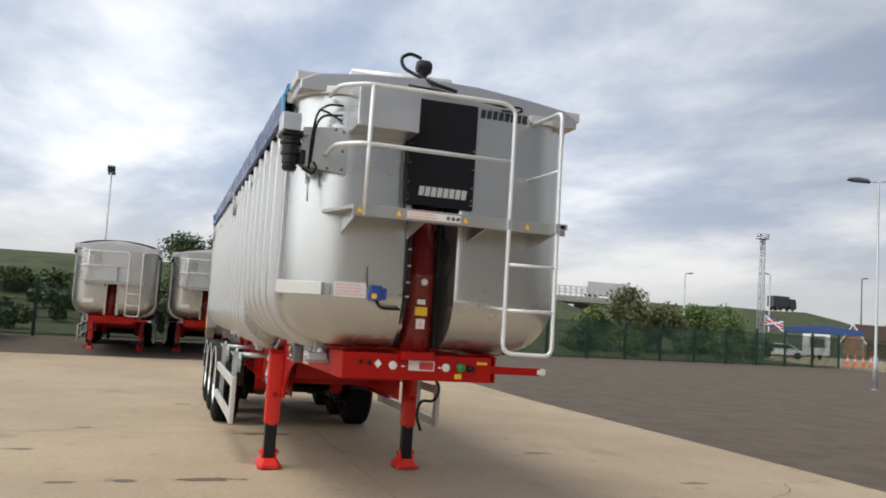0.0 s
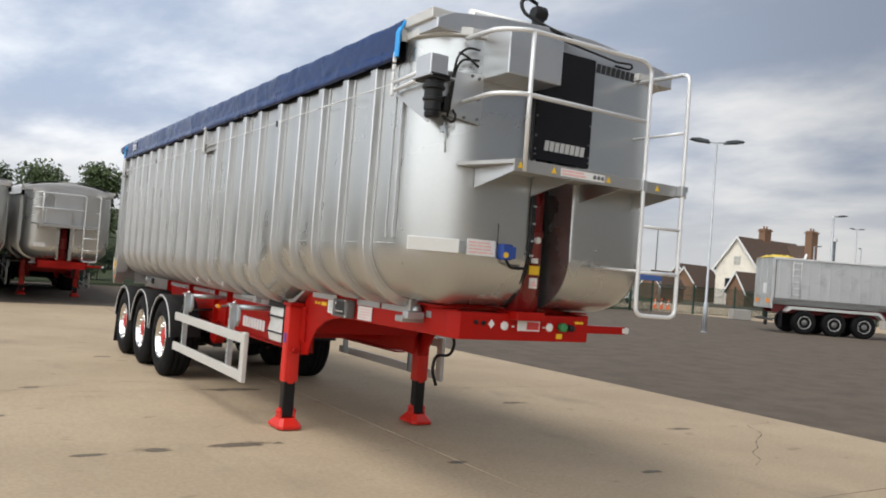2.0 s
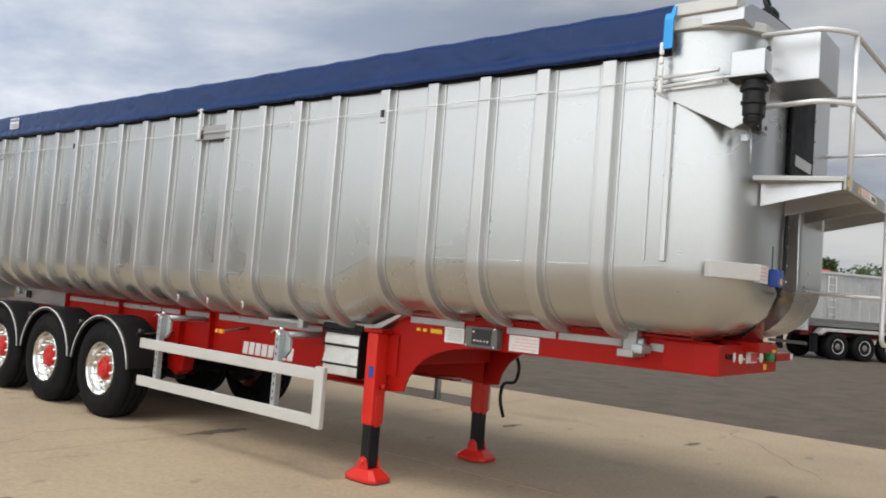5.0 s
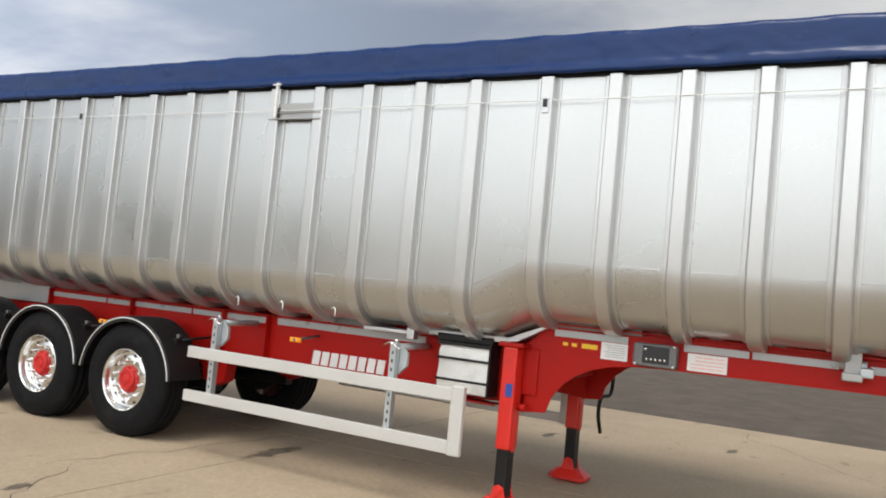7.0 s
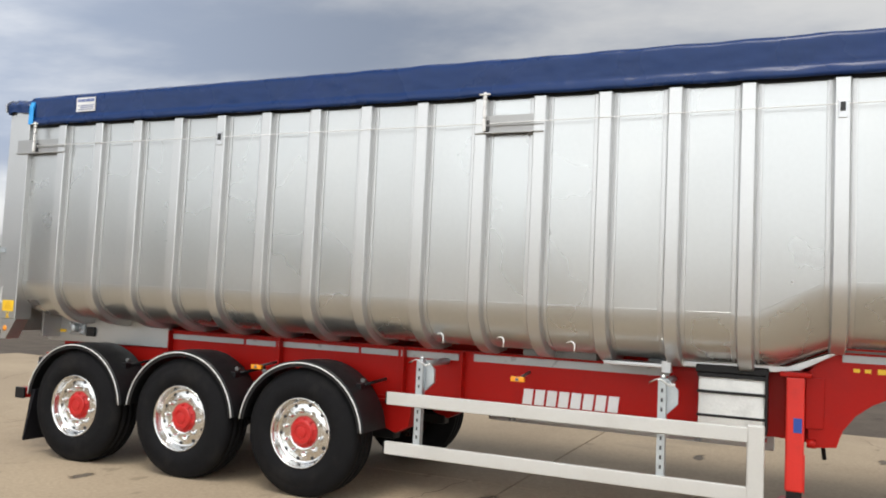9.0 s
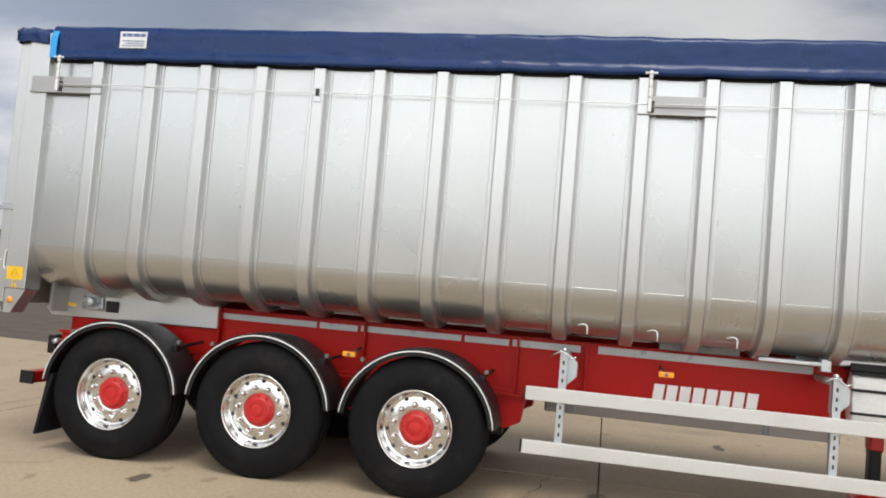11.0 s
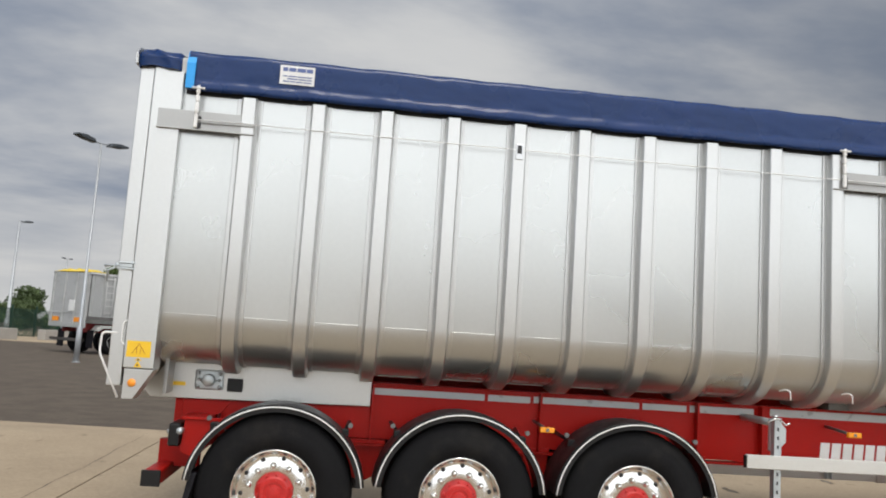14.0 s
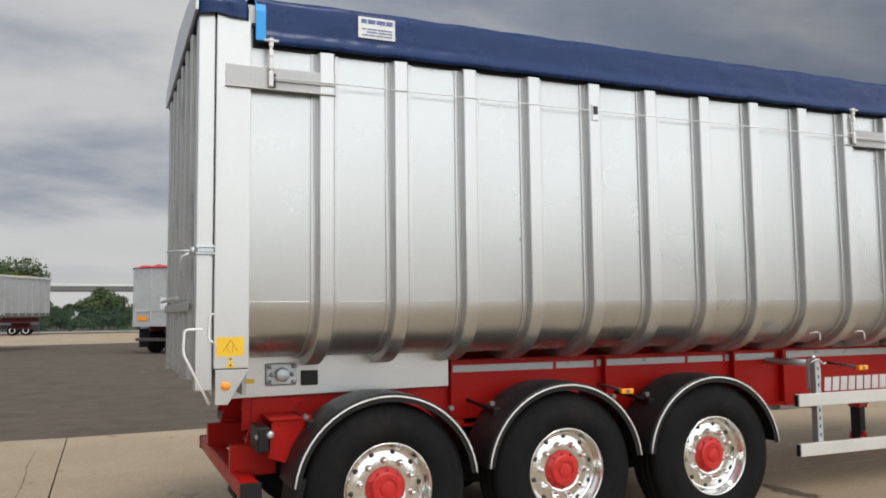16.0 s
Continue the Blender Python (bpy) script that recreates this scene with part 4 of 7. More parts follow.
    # latch plates and hooks on the near side
    for side in ((-1,) if detail else ()):
        for y0, y1, yh in ((9.945, 10.63, 10.36), (4.945, 5.50, 5.42)):
            bm = bmesh.new()
            quad_box(bm, -1.224, -1.216, y0, y1, 2.985, 3.13, 0.002)
            quad_box(bm, -1.245, -1.217, y0, y1, 2.985, 2.995, 0.002)
            quad_box(bm, -1.240, -1.217, y0, yh, 3.045, 3.052, 0.001)
            pl = part("latch_plate", bm, LATCH, T, "aluminium latch plate")
            bm = bmesh.new()
            for a, b in ((3.00, 3.10), (3.11, 3.18), (3.19, 3.24), (3.25, 3.31)):
                quad_box(bm, -1.262, -1.236, yh - 0.014, yh + 0.014, a, b, 0.008)
            tube(bm, [(-1.26, yh - 0.045, 3.29), (-1.26, yh + 0.045, 3.29)], 0.008, 6)
            tube(bm, [(-1.25, yh, 3.0), (-1.25, yh, 3.3)], 0.008, 6)
            part("tension_hook", bm, WHITE, pl, "white tension hook")
            boxes("hook_clip", [(-1.238, -1.226, yh - 0.035, yh - 0.008, 3.0, 3.09)], INK, pl, 0.002)
        bm = bmesh.new()
        for a, b in ((3.00, 3.10), (3.11, 3.18), (3.19, 3.24), (3.25, 3.33)):
            quad_box(bm, -1.262, -1.236, 0.50, 0.528, a, b, 0.008)
        part("tension_hook", bm, WHITE, T, "white tension hook")
        tubes("wire", [[(-1.242, 10.36, 3.062), (-1.226, 8.0, 3.066), (-1.230, 5.42, 3.065), (-1.226, 2.91, 3.085), (-1.245, 0.51, 3.095)]], 0.0035, WHITE, T, "thin sheet wire", 6)
        for y in (8.0, 2.91):
            bm = bmesh.new()
            quad_box(bm, -1.236, -1.218, y - 0.028, y + 0.028, 2.99, 3.11, 0.004)
            c = part("wire_clip", bm, ALU, T)
            boxes("keeper", [(-1.246, -1.236, y - 0.016, y + 0.016, 3.035, 3.095)], INK, c, 0.003)
    # rear frame and door
    for side in (-1, 1):
        bm = bmesh.new()
        prism(bm, [(10.475, 1.285), (10.682, 1.285), (10.682, 3.47), (10.475, 3.47)], "x", side * 1.03, side * 1.222, 0.006)
        post = part("rear_post", bm, SILVER_RIB, T, "broad silver rear corner post")
        bm = bmesh.new()
        prism(bm, [(10.47, 1.28), (10.67, 1.28), (10.67, 1.075), (10.595, 1.075)], "x", side * 1.06, side * 1.217, 0.004)
        part("post_foot", bm, SILVER_RIB, post)
        if detail and side < 0:
            st = boxes("sticker", [(-1.2245, -1.222, 10.505, 10.665, 1.36, 1.472)], YELLOW, post, 0, "large yellow warning sticker")
            bm = bmesh.new()
            for a, b in (((10.560, 1.415), (10.584, 1.455)), ((10.608, 1.415), (10.584, 1.455)), ((10.540, 1.385), (10.560, 1.415)), ((10.628, 1.385), (10.608, 1.415)), ((10.572, 1.385), (10.572, 1.420)), ((10.598, 1.385), (10.598, 1.420))):
                tube(bm, [(-1.2247, *a), (-1.2247, *b)], 0.0022, 5)
            loose("sticker_print", bm, ORANGE_INK, st)
            bm = bmesh.new()
            prism(bm, [(10.555, 1.292), (10.61, 1.292), (10.583, 1.34)], "x", -1.2245, -1.2222)
            prism(bm, [(10.555, 1.338), (10.61, 1.338), (10.583, 1.375 - 0.018)], "x", -1.2245, -1.2222)
            loose("small_sticker", bm, YELLOW, post)
            bm = bmesh.new()
            for z in (1.306, 1.343):
                lathe(bm, [(0.0, -1.2256), (0.007, -1.2256), (0.007, -1.2248)], (0, 10.583, z), "x", 10)
            loose("sticker_mark", bm, INK, post)
            bm = bmesh.new()
            lathe(bm, [(0.0, -1.222), (0.028, -1.222), (0.028, -1.2175)], (0, 10.61, 1.185), "x", 20)
            part("side_reflector", bm, ORANGE, post, "round orange reflector")
        bm = bmesh.new()
        quad_box(bm, *sorted((side * 1.06, side * 1.205)), 10.687, 10.785, 1.16, 3.46, 0.006)
        part("door_edge", bm, SILVER_RIB, T, "folded edge of the rear door")
    bm = bmesh.new()
    quad_box(bm, -1.06, 1.06, 10.70, 10.74, 1.15, 3.46, 0.004)
    door = part("rear_door", bm, DOOR_ALU, T, "ribbed silver rear door")
    boxes("door_rib", [(x - 0.04, x + 0.04, 10.74, 10.80, 1.2, 3.4) for x in (-0.85, -0.5, -0.15, 0.2, 0.55, 0.9)], DOOR_ALU, door, 0.008)
    boxes("door_beam", [(-1.0, 1.0, 10.80, 10.815, 1.63, 1.69)], DOOR_ALU, door, 0.008)
    if detail:
        bm = bmesh.new()
        quad_box(bm, -1.225, -1.10, 10.668, 10.79, 1.960, 1.972, 0.003)
        quad_box(bm, -1.225, -1.10, 10.668, 10.79, 2.000, 2.012, 0.003)
        quad_box(bm, -1.222, -1.12, 10.69, 10.78, 1.973, 1.999, 0.004)
        tube(bm, [(-1.20, 10.69, 1.95), (-1.20, 10.69, 2.02)], 0.014, 8)
        tube(bm, [(-1.17, 10.79, 1.985), (-1.12, 10.90, 1.985), (-1.0, 10.93, 1.985)], 0.008, 6)
        tube(bm, [(-1.16, 10.80, 1.98), (-1.16, 10.865, 1.95), (-1.16, 10.865, 1.87)], 0.008, 6)
        lathe(bm, [(0.0, -0.02), (0.018, -0.02), (0.018, 0.02), (0.0, 0.02)], (-1.17, 10.80, 1.985), "z", 10)
        part("door_hinge", bm, GALV, T, "steel door hinge")
        tubes("door_lever", [rounded([(-1.20, 10.74, 1.52), (-1.20, 10.845, 1.52), (-1.20, 10.85, 1.38), (-1.20, 10.70, 1.08)], 0.03)], 0.008, WHITE, T, "white door release lever")
        tubes("lever_stay", [rounded([(-1.215, 10.66, 1.62), (-1.215, 10.705, 1.60), (-1.215, 10.71, 1.46), (-1.215, 10.665, 1.43)], 0.02)], 0.006, WHITE, T)
        tubes("door_rod", [[(-0.6, 10.84, 1.72), (0.9, 10.84, 1.72)]], 0.012, GALV, T)
    # tail subframe under the floor
    bm = bmesh.new()
    for side in (-1, 1):
        prism(bm, [(8.95, 1.073), (10.60, 1.055), (10.66, 1.12), (10.46, 1.36), (9.0, 1.36), (8.95, 1.32)], "x", side * 0.62, side * 0.675, 0.004)
    sub = loose("tail_subframe", bm, SILVER_RIB, T, "silver tail subframe plate")
    bm = bmesh.new()
    for side in (-1, 1):
        lathe(bm, [(0.0, side * 0.765), (0.040, side * 0.765), (0.046, side * 0.758), (0.046, side * 0.70), (0.030, side * 0.70)], (0, 10.175, 1.205), "x", 24)
        quad_box(bm, *sorted((side * 0.677, side * 0.699)), 10.07, 10.28, 1.13, 1.28, 0.012)
        for y, z in ((10.095, 1.155), (10.255, 1.155), (10.095, 1.255), (10.255, 1.255), (10.105, 1.205), (10.245, 1.205)):
            lathe(bm, [(0.015, side * 0.700), (0.015, side * 0.716), (0.009, side * 0.718), (0.009, side * 0.735), (0.0, side * 0.735)], (0, y, z), "x", 6)
    loose("tipping_hinge", bm, GALV, sub, "bolted tipping hinge")
    if detail:
        boxes("sticker", [(-0.680, -0.6755, 10.35, 10.46, 1.150, 1.180)], YELLOW, sub, 0)
        bm = bmesh.new()
        quad_box(bm, -0.70, -0.676, 9.925, 10.04, 1.125, 1.225, 0.006)
        part("rope_cleat", bm, BLACK, sub)
    boxes("tail_plate", [(-0.90, 0.90, 10.44, 10.468, 1.10, 1.36)], LATCH, sub, 0.004)
    # chassis
    ch = new("chassis"); ch.parent = T
    for side in (-1, 1):
        bm = bmesh.new()
        prism(bm, REAR_WEB, "x", side * 0.605, side * 0.625, 0.003)
        web = part("web", bm, RED, ch, "glossy red chassis web")
        bm = bmesh.new()
        prism(bm, NECK_WEB, "x", -0.02, 0.0, 0.003)
        for v in bm.verts:
            v.co.x = side * (neck_x(v.co.y) + v.co.x)
        bmesh.ops.recalc_face_normals(bm, faces=bm.faces)
        neck = part("gooseneck_web", bm, RED, ch, "arched red gooseneck web")
        bm = bmesh.new()
        x0, x1 = sorted((side * 0.56, side * 0.70))
        quad_box(bm, *sorted((side * 0.52, side * 0.636)), 3.50, 8.92, 1.238, 1.256, 0.003)
        quad_box(bm, *sorted((side * 0.54, side * 0.618)), 8.93, 10.40, 1.245, 1.262, 0.003)
        quad_box(bm, *sorted((side * 0.56, side * 0.735)), 0.40, 2.90, 1.458, 1.472, 0.003)
        quad_box(bm, x0, x1, 5.75, 10.40, 0.775, 0.79, 0.003)
        quad_box(bm, x0, x1, 3.35, 5.75, 0.765, 0.779, 0.003)
        loose("flange", bm, RED, web)
        bm = bmesh.new()
        for y in (3.62, 5.75, 6.30, 7.6, 8.93):
            quad_box(bm, *sorted((side * 0.625, side * 0.69)), y - 0.008, y + 0.008, 0.80, 1.25, 0.002)
        loose("stiffener", bm, RED, web)
        # hanger brackets of the axles
        for hy in HUB_Y:
            bm = bmesh.new()
            prism(bm, [(hy - 0.78, 0.82), (hy - 0.42, 0.82), (hy - 0.46, 0.56), (hy - 0.62, 0.50), (hy - 0.74, 0.56)], "x", side * 0.50, side * 0.64, 0.006)
            part("hanger", bm, RED, web)
        for y0, y1, z0, z1 in ((8.05, 8.94, 1.165, 1.215), (7.68, 8.02, 1.165, 1.215), (6.78, 7.65, 1.17, 1.22), (6.38, 6.75, 1.17, 1.22), (5.80, 6.35, 1.17, 1.225), (4.05, 5.66, 1.175, 1.235),
                               (2.30, 2.87, 1.375, 1.425), (1.46, 1.90, 1.37, 1.42), (0.90, 1.44, 1.37, 1.42), (0.45, 0.72, 1.36, 1.41)):
            xo = 0.626 if y0 > 3 else neck_x(y1) + 0.001
            boxes("reflective_strip", [(*sorted((side * xo, side * (xo + 0.006))), y0, y1, z0, z1)], REFLEX, web if y0 > 3 else neck, 0)
        if side < 0 and detail:
            emblem("emblem", 4.43, 5.23, 0.86, 0.985, WHITE, web, "x", -0.6255, 0.10, True)
            boxes("paper_sticker", [(-0.717, -0.711, 2.30, 2.50, 1.245, 1.37)], WHITE, neck, 0, "plain white data sticker")
            bars("sticker_print", (2.32, 2.48, 1.26, 1.36), 6, REFLEX, neck, "x", -0.7172, 0.35, seed=12)
            nt = boxes("notice", [(-0.703, -0.696, 1.60, 1.87, 1.24, 1.362)], WHITE, neck, 0, "white notice with faded red print")
            bars("notice_print", (1.62, 1.85, 1.25, 1.35), 4, PINK, nt, "x", -0.7035, 0.4, seed=7)
            boxes("hazard_sticker", [(-0.720, -0.713, 2.53, 2.65, 1.305, 1.34), (-0.722, -0.715, 2.69, 2.73, 1.31, 1.335), (-0.723, -0.716, 2.76, 2.80, 1.31, 1.335)], YELLOW, neck, 0)
            vb = boxes("valve_box", [(-0.79, -0.70, 1.93, 2.24, 1.235, 1.40)], DARKSTEEL, neck, 0.012, "grey valve box")
            boxes("panel", [(-0.794, -0.788, 1.98, 2.17, 1.26, 1.385)], INK, vb, 0.004)
            bm = bmesh.new()
            for i in range(5):
                lathe(bm, [(0.0, -0.802), (0.009, -0.802), (0.011, -0.793)], (0, 2.01 + 0.032 * i, 1.29), "x", 8)
            for y, z in ((1.95, 1.25), (1.95, 1.39), (2.22, 1.25), (2.15, 1.36)):
                lathe(bm, [(0.0, -0.802), (0.011, -0.802), (0.012, -0.788)], (0, y, z), "x", 8)
            loose("button", bm, CHROME, vb)
            for y, z in ((7.62, 1.0), (5.15, 1.09)):
                ml = boxes("marker_lamp", [(-1.0, -0.965, y - 0.055, y + 0.055, z - 0.02, z + 0.02)], AMBER, web, 0.006, "amber side marker lamp")
                tubes("bracket", [[(-0.62, y + 0.02, z + 0.03), (-0.964, y, z)]], 0.012, DARKSTEEL, ml)
                boxes("lens_mark", [(-1.004, -1.0005, y - 0.012, y + 0.012, z - 0.012, z + 0.012)], DARKSTEEL, ml, 0)
        # body clamp at the nose
        bm = bmesh.new()
        quad_box(bm, *sorted((side * 0.70, side * 0.80)), 0.77, 0.87, 1.33, 1.53, 0.008)
        quad_box(bm, *sorted((side * 0.63, side * 0.87)), 0.76, 0.88, 1.31, 1.36, 0.008)
        part("body_clamp", bm, LATCH, ch, "galvanised body clamp")
    bm = bmesh.new()
    for y in (3.9, 4.8, 5.7, 6.6, 7.9, 9.2, 10.2):
        quad_box(bm, -0.60, 0.60, y - 0.05, y + 0.05, 0.86, 1.16, 0.006)
    quad_box(bm, -0.60, 0.60, 2.95, 3.05, 1.0, 1.25, 0.01)
    for y in (0.9, 1.6, 2.4):
        quad_box(bm, -0.60, 0.60, y, y + 0.12, 1.27, 1.44, 0.006)
    loose("cross_member", bm, RED, ch)
    # nose beam
    bm = bmesh.new()
    prism(bm, [(-0.69, 0.40), (-0.66, 0.25), (0.60, 0.25), (0.60, 0.62), (-0.69, 0.62)], "z", 1.235, 1.445, 0.010)
    beam = part("nose_beam", bm, RED, ch, "red coupling beam at the nose")
    bm = bmesh.new()
    quad_box(bm, 0.60, 1.07, 0.27, 0.34, 1.31, 1.375, 0.006)
    arm = part("outrigger", bm, RED, beam)
    boxes("tip", [(1.03, 1.12, 0.268, 0.342, 1.315, 1.37)], WHITE, arm, 0.012)
    if detail:
        boxes("beam_notice", [(-0.12, 0.10, 0.244, 0.249, 1.315, 1.395)], WHITE, beam, 0, "small red and white notice")
        boxes("notice_patch", [(-0.03, 0.09, 0.241, 0.2435, 1.325, 1.385)], REDPRINT, beam, 0)
        bm = bmesh.new()
        prism(bm, [(-0.405, 1.36), (-0.375, 1.325), (-0.345, 1.36), (-0.375, 1.395)], "y", 0.243, 0.249)
        for x in (-0.25, 0.20):
            lathe(bm, [(0.014, 0.249), (0.034, 0.249), (0.034, 0.238), (0.018, 0.238)], (x, 0, 1.35), "y", 18)
        for x in (-0.165, 0.145):
            quad_box(bm, x - 0.012, x + 0.012, 0.243, 0.249, 1.34, 1.352)
        quad_box(bm, -0.05, 0.01, 0.244, 0.249, 1.405, 1.44)
        loose("beam_sticker", bm, WHITE, beam)
        bm = bmesh.new()
        lathe(bm, [(0.0, 0.19), (0.03, 0.19), (0.036, 0.20), (0.036, 0.249)], (0.32, 0, 1.355), "y", 18)
        part("coupling", bm, GREENCAP, beam, "green coupling cap")
        bm = bmesh.new()
        lathe(bm, [(0.0, 0.20), (0.026, 0.20), (0.03, 0.249)], (0.41, 0, 1.35), "y", 16)
        lathe(bm, [(0.0, 0.235), (0.017, 0.235), (0.018, 0.249)], (-0.52, 0, 1.37), "y", 12)
        lathe(bm, [(0.0, 0.235), (0.017, 0.235), (0.018, 0.249)], (-0.45, 0, 1.365), "y", 12)
        loose("socket", bm, BLACK, beam)
        boxes("hazard_label", [(0.47, 0.56, 0.244, 0.249, 1.385, 1.405), (0.28, 0.34, 0.244, 0.249, 1.26, 1.30)], YELLOW, beam, 0)
        bm = bmesh.new()
        lathe(bm, [(0.0, -0.16), (0.035, -0.16), (0.035, 0.0)], (-0.74, 0.9, 1.41), "y", 10)
        quad_box(bm, -0.86, -0.70, 0.70, 0.78, 1.34, 1.40, 0.01)
        part("air_fitting", bm, GALV, ch)
    # legs, guards, wheels
    for side in (-1, 1):
        make_leg(side, detail, 0.0 if detail else 0.17).parent = T
        make_side_guard(side).parent = T
    tubes("hose_loop", [rounded([(0.72, 2.95, 1.15), (0.95, 2.9, 1.12), (1.08, 2.9, 0.95), (1.02, 2.9, 0.78), (0.86, 2.95, 0.80), (0.82, 2.95, 0.62), (0.88, 2.93, 0.45)], 0.10)], 0.018, BLACK, T, "black hose looped by the leg")
    w = make_wheel()
    w.parent = T
    first = True
    for y in HUB_Y:
        for side in (-1, 1):
            m = pose(side * 1.025, y, HUB_Z[y], 0, 0, 0 if side < 0 else 180)
            if first:
                w.matrix_basis = m @ Matrix.Rotation(0.2, 4, "X")
                first = False
            else:
                copy_thing(w, m @ Matrix.Rotation(0.37 * y * side, 4, "X"))
        bm = bmesh.new()
        tube(bm, [(-1.0, y, HUB_Z[y]), (1.0, y, HUB_Z[y])], 0.073, 14)
        for side in (-1, 1):
            quad_box(bm, side * 0.55 - 0.06, side * 0.55 + 0.06, y - 0.60, y + 0.45, 0.44, 0.53, 0.012)
            lathe(bm, [(0.0, 0.36), (0.12, 0.36), (0.13, 0.50), (0.12, 0.78), (0.0, 0.80)], (side * 0.55, y + 0.38, 0), "z", 16)
            lathe(bm, [(0.20, side * 0.86), (0.21, side * 0.70), (0.10, side * 0.66)], (0, y, HUB_Z[y]), "x", 20)
        loose("axle", bm, BLACK, T, "black air-sprung axle")
    for side in (-1, 1):
        g = make_mudguard(side)
        g.parent = T
        g.matrix_basis = Matrix.Translation((0, HUB_Y[0], GUARD_Z[HUB_Y[0]]))
        for y in HUB_Y[1:]:
            copy_thing(g, Matrix.Translation((0, y, GUARD_Z[y])))
        bm = bmesh.new()
        prism(bm, [(10.12, 0.60), (10.17, 0.60), (10.255, 0.09), (10.235, 0.085)], "x", side * 0.82, side * 1.205, 0.003)
        part("mud_flap", bm, BLACK_MATT, T, "black rubber mud flap")
    # under-run bumper
    bm = bmesh.new()
    quad_box(bm, -1.10, 1.10, 10.38, 10.50, 0.485, 0.585, 0.012)
    rb = part("rear_bumper", bm, RED, T, "red under-run bumper")
    bm = bmesh.new()
    for side in (-1, 1):
        quad_box(bm, *sorted((side * 1.10, side * 1.122)), 10.375, 10.505, 0.480, 0.590, 0.004)
    loose("end_cap", bm, BLACK, rb)
    bm = bmesh.new()
    for side in (-1, 1):
        prism(bm, [(10.0, 1.05), (10.36, 1.05), (10.36, 0.90), (10.45, 0.585), (10.38, 0.585), (10.20, 0.80)], "x", side * 0.60, side * 0.64, 0.004)
        prism(bm, [(10.02, 0.95), (10.28, 0.93), (10.30, 0.70), (10.20, 0.66), (10.05, 0.80)], "x", side * 0.90, side * 0.93, 0.004)
        quad_box(bm, *sorted((side * 0.62, side * 0.95)), 10.10, 10.30, 0.93, 0.95, 0.004)
        quad_box(bm, side * 0.62 - 0.04, side * 0.62 + 0.04, 10.2, 10.5, 0.55, 0.75, 0.008)
    loose("bumper_bracket", bm, RED, rb)
    bm = bmesh.new()
    for side in (-1, 1):
        quad_box(bm, *sorted((side * 0.70, side * 0.98)), 10.30, 10.38, 0.74, 0.90, 0.012)
    lamps = loose("tail_lamp", bm, BLACK, rb, "black rear lamp cluster")
    bm = bmesh.new()
    for side in (-1, 1):
        lathe(bm, [(0.0, 0.0), (0.02, 0.0), (0.026, 0.02), (0.026, 0.07)], (side * 1.0, 10.30, 0.85), "x", 10)
        lathe(bm, [(0.0, 0.0), (0.016, 0.0), (0.016, 0.06)], (side * 0.96, 10.33, 0.84), "y", 10)
    loose("connector", bm, GALV, lamps)
    if detail:
        # rolled canvas bag strapped by the leg
        bag = new("canvas_bag"); bag.parent = T
        bm = bmesh.new()
        prism(bm, [(-0.70, 1.235), (-0.79, 1.22), (-0.815, 1.15), (-0.80, 1.05), (-0.825, 0.95), (-0.80, 0.84), (-0.70, 0.82), (-0.655, 0.90), (-0.65, 1.15)], "y", 3.36, 3.82, 0.02)
        part("bag", bm, CANVAS, bag, "silvery canvas pouch", True)
        bm = bmesh.new()
        for z, h in ((1.225, 0.014), (1.105, 0.010), (0.935, 0.010)):
            quad_box(bm, -0.828, -0.80, 3.355, 3.825, z - h, z + h, 0.003)
        quad_box(bm, -0.83, -0.64, 3.345, 3.362, 0.83, 1.26, 0.004)
        quad_box(bm, -0.82, -0.62, 3.34, 3.84, 1.24, 1.30, 0.01)
        part("strap", bm, BLACK, bag)
        # small bent hooks under the floor
        for y in (5.76, 5.25, 4.69):
            tubes("rope_hook", [rounded([(-1.055, y + 0.06, 1.40), (-1.085, y + 0.02, 1.415), (-1.095, y - 0.01, 1.40), (-1.095, y - 0.01, 1.335)], 0.02)], 0.0055, WHITE, T)
        boxes("tip_lock", [(-0.92, -0.70, 4.06, 4.50, 1.255, 1.285), (-0.93, -0.85, 4.0, 4.07, 1.22, 1.31)], ALU, T, 0.006)
    return T


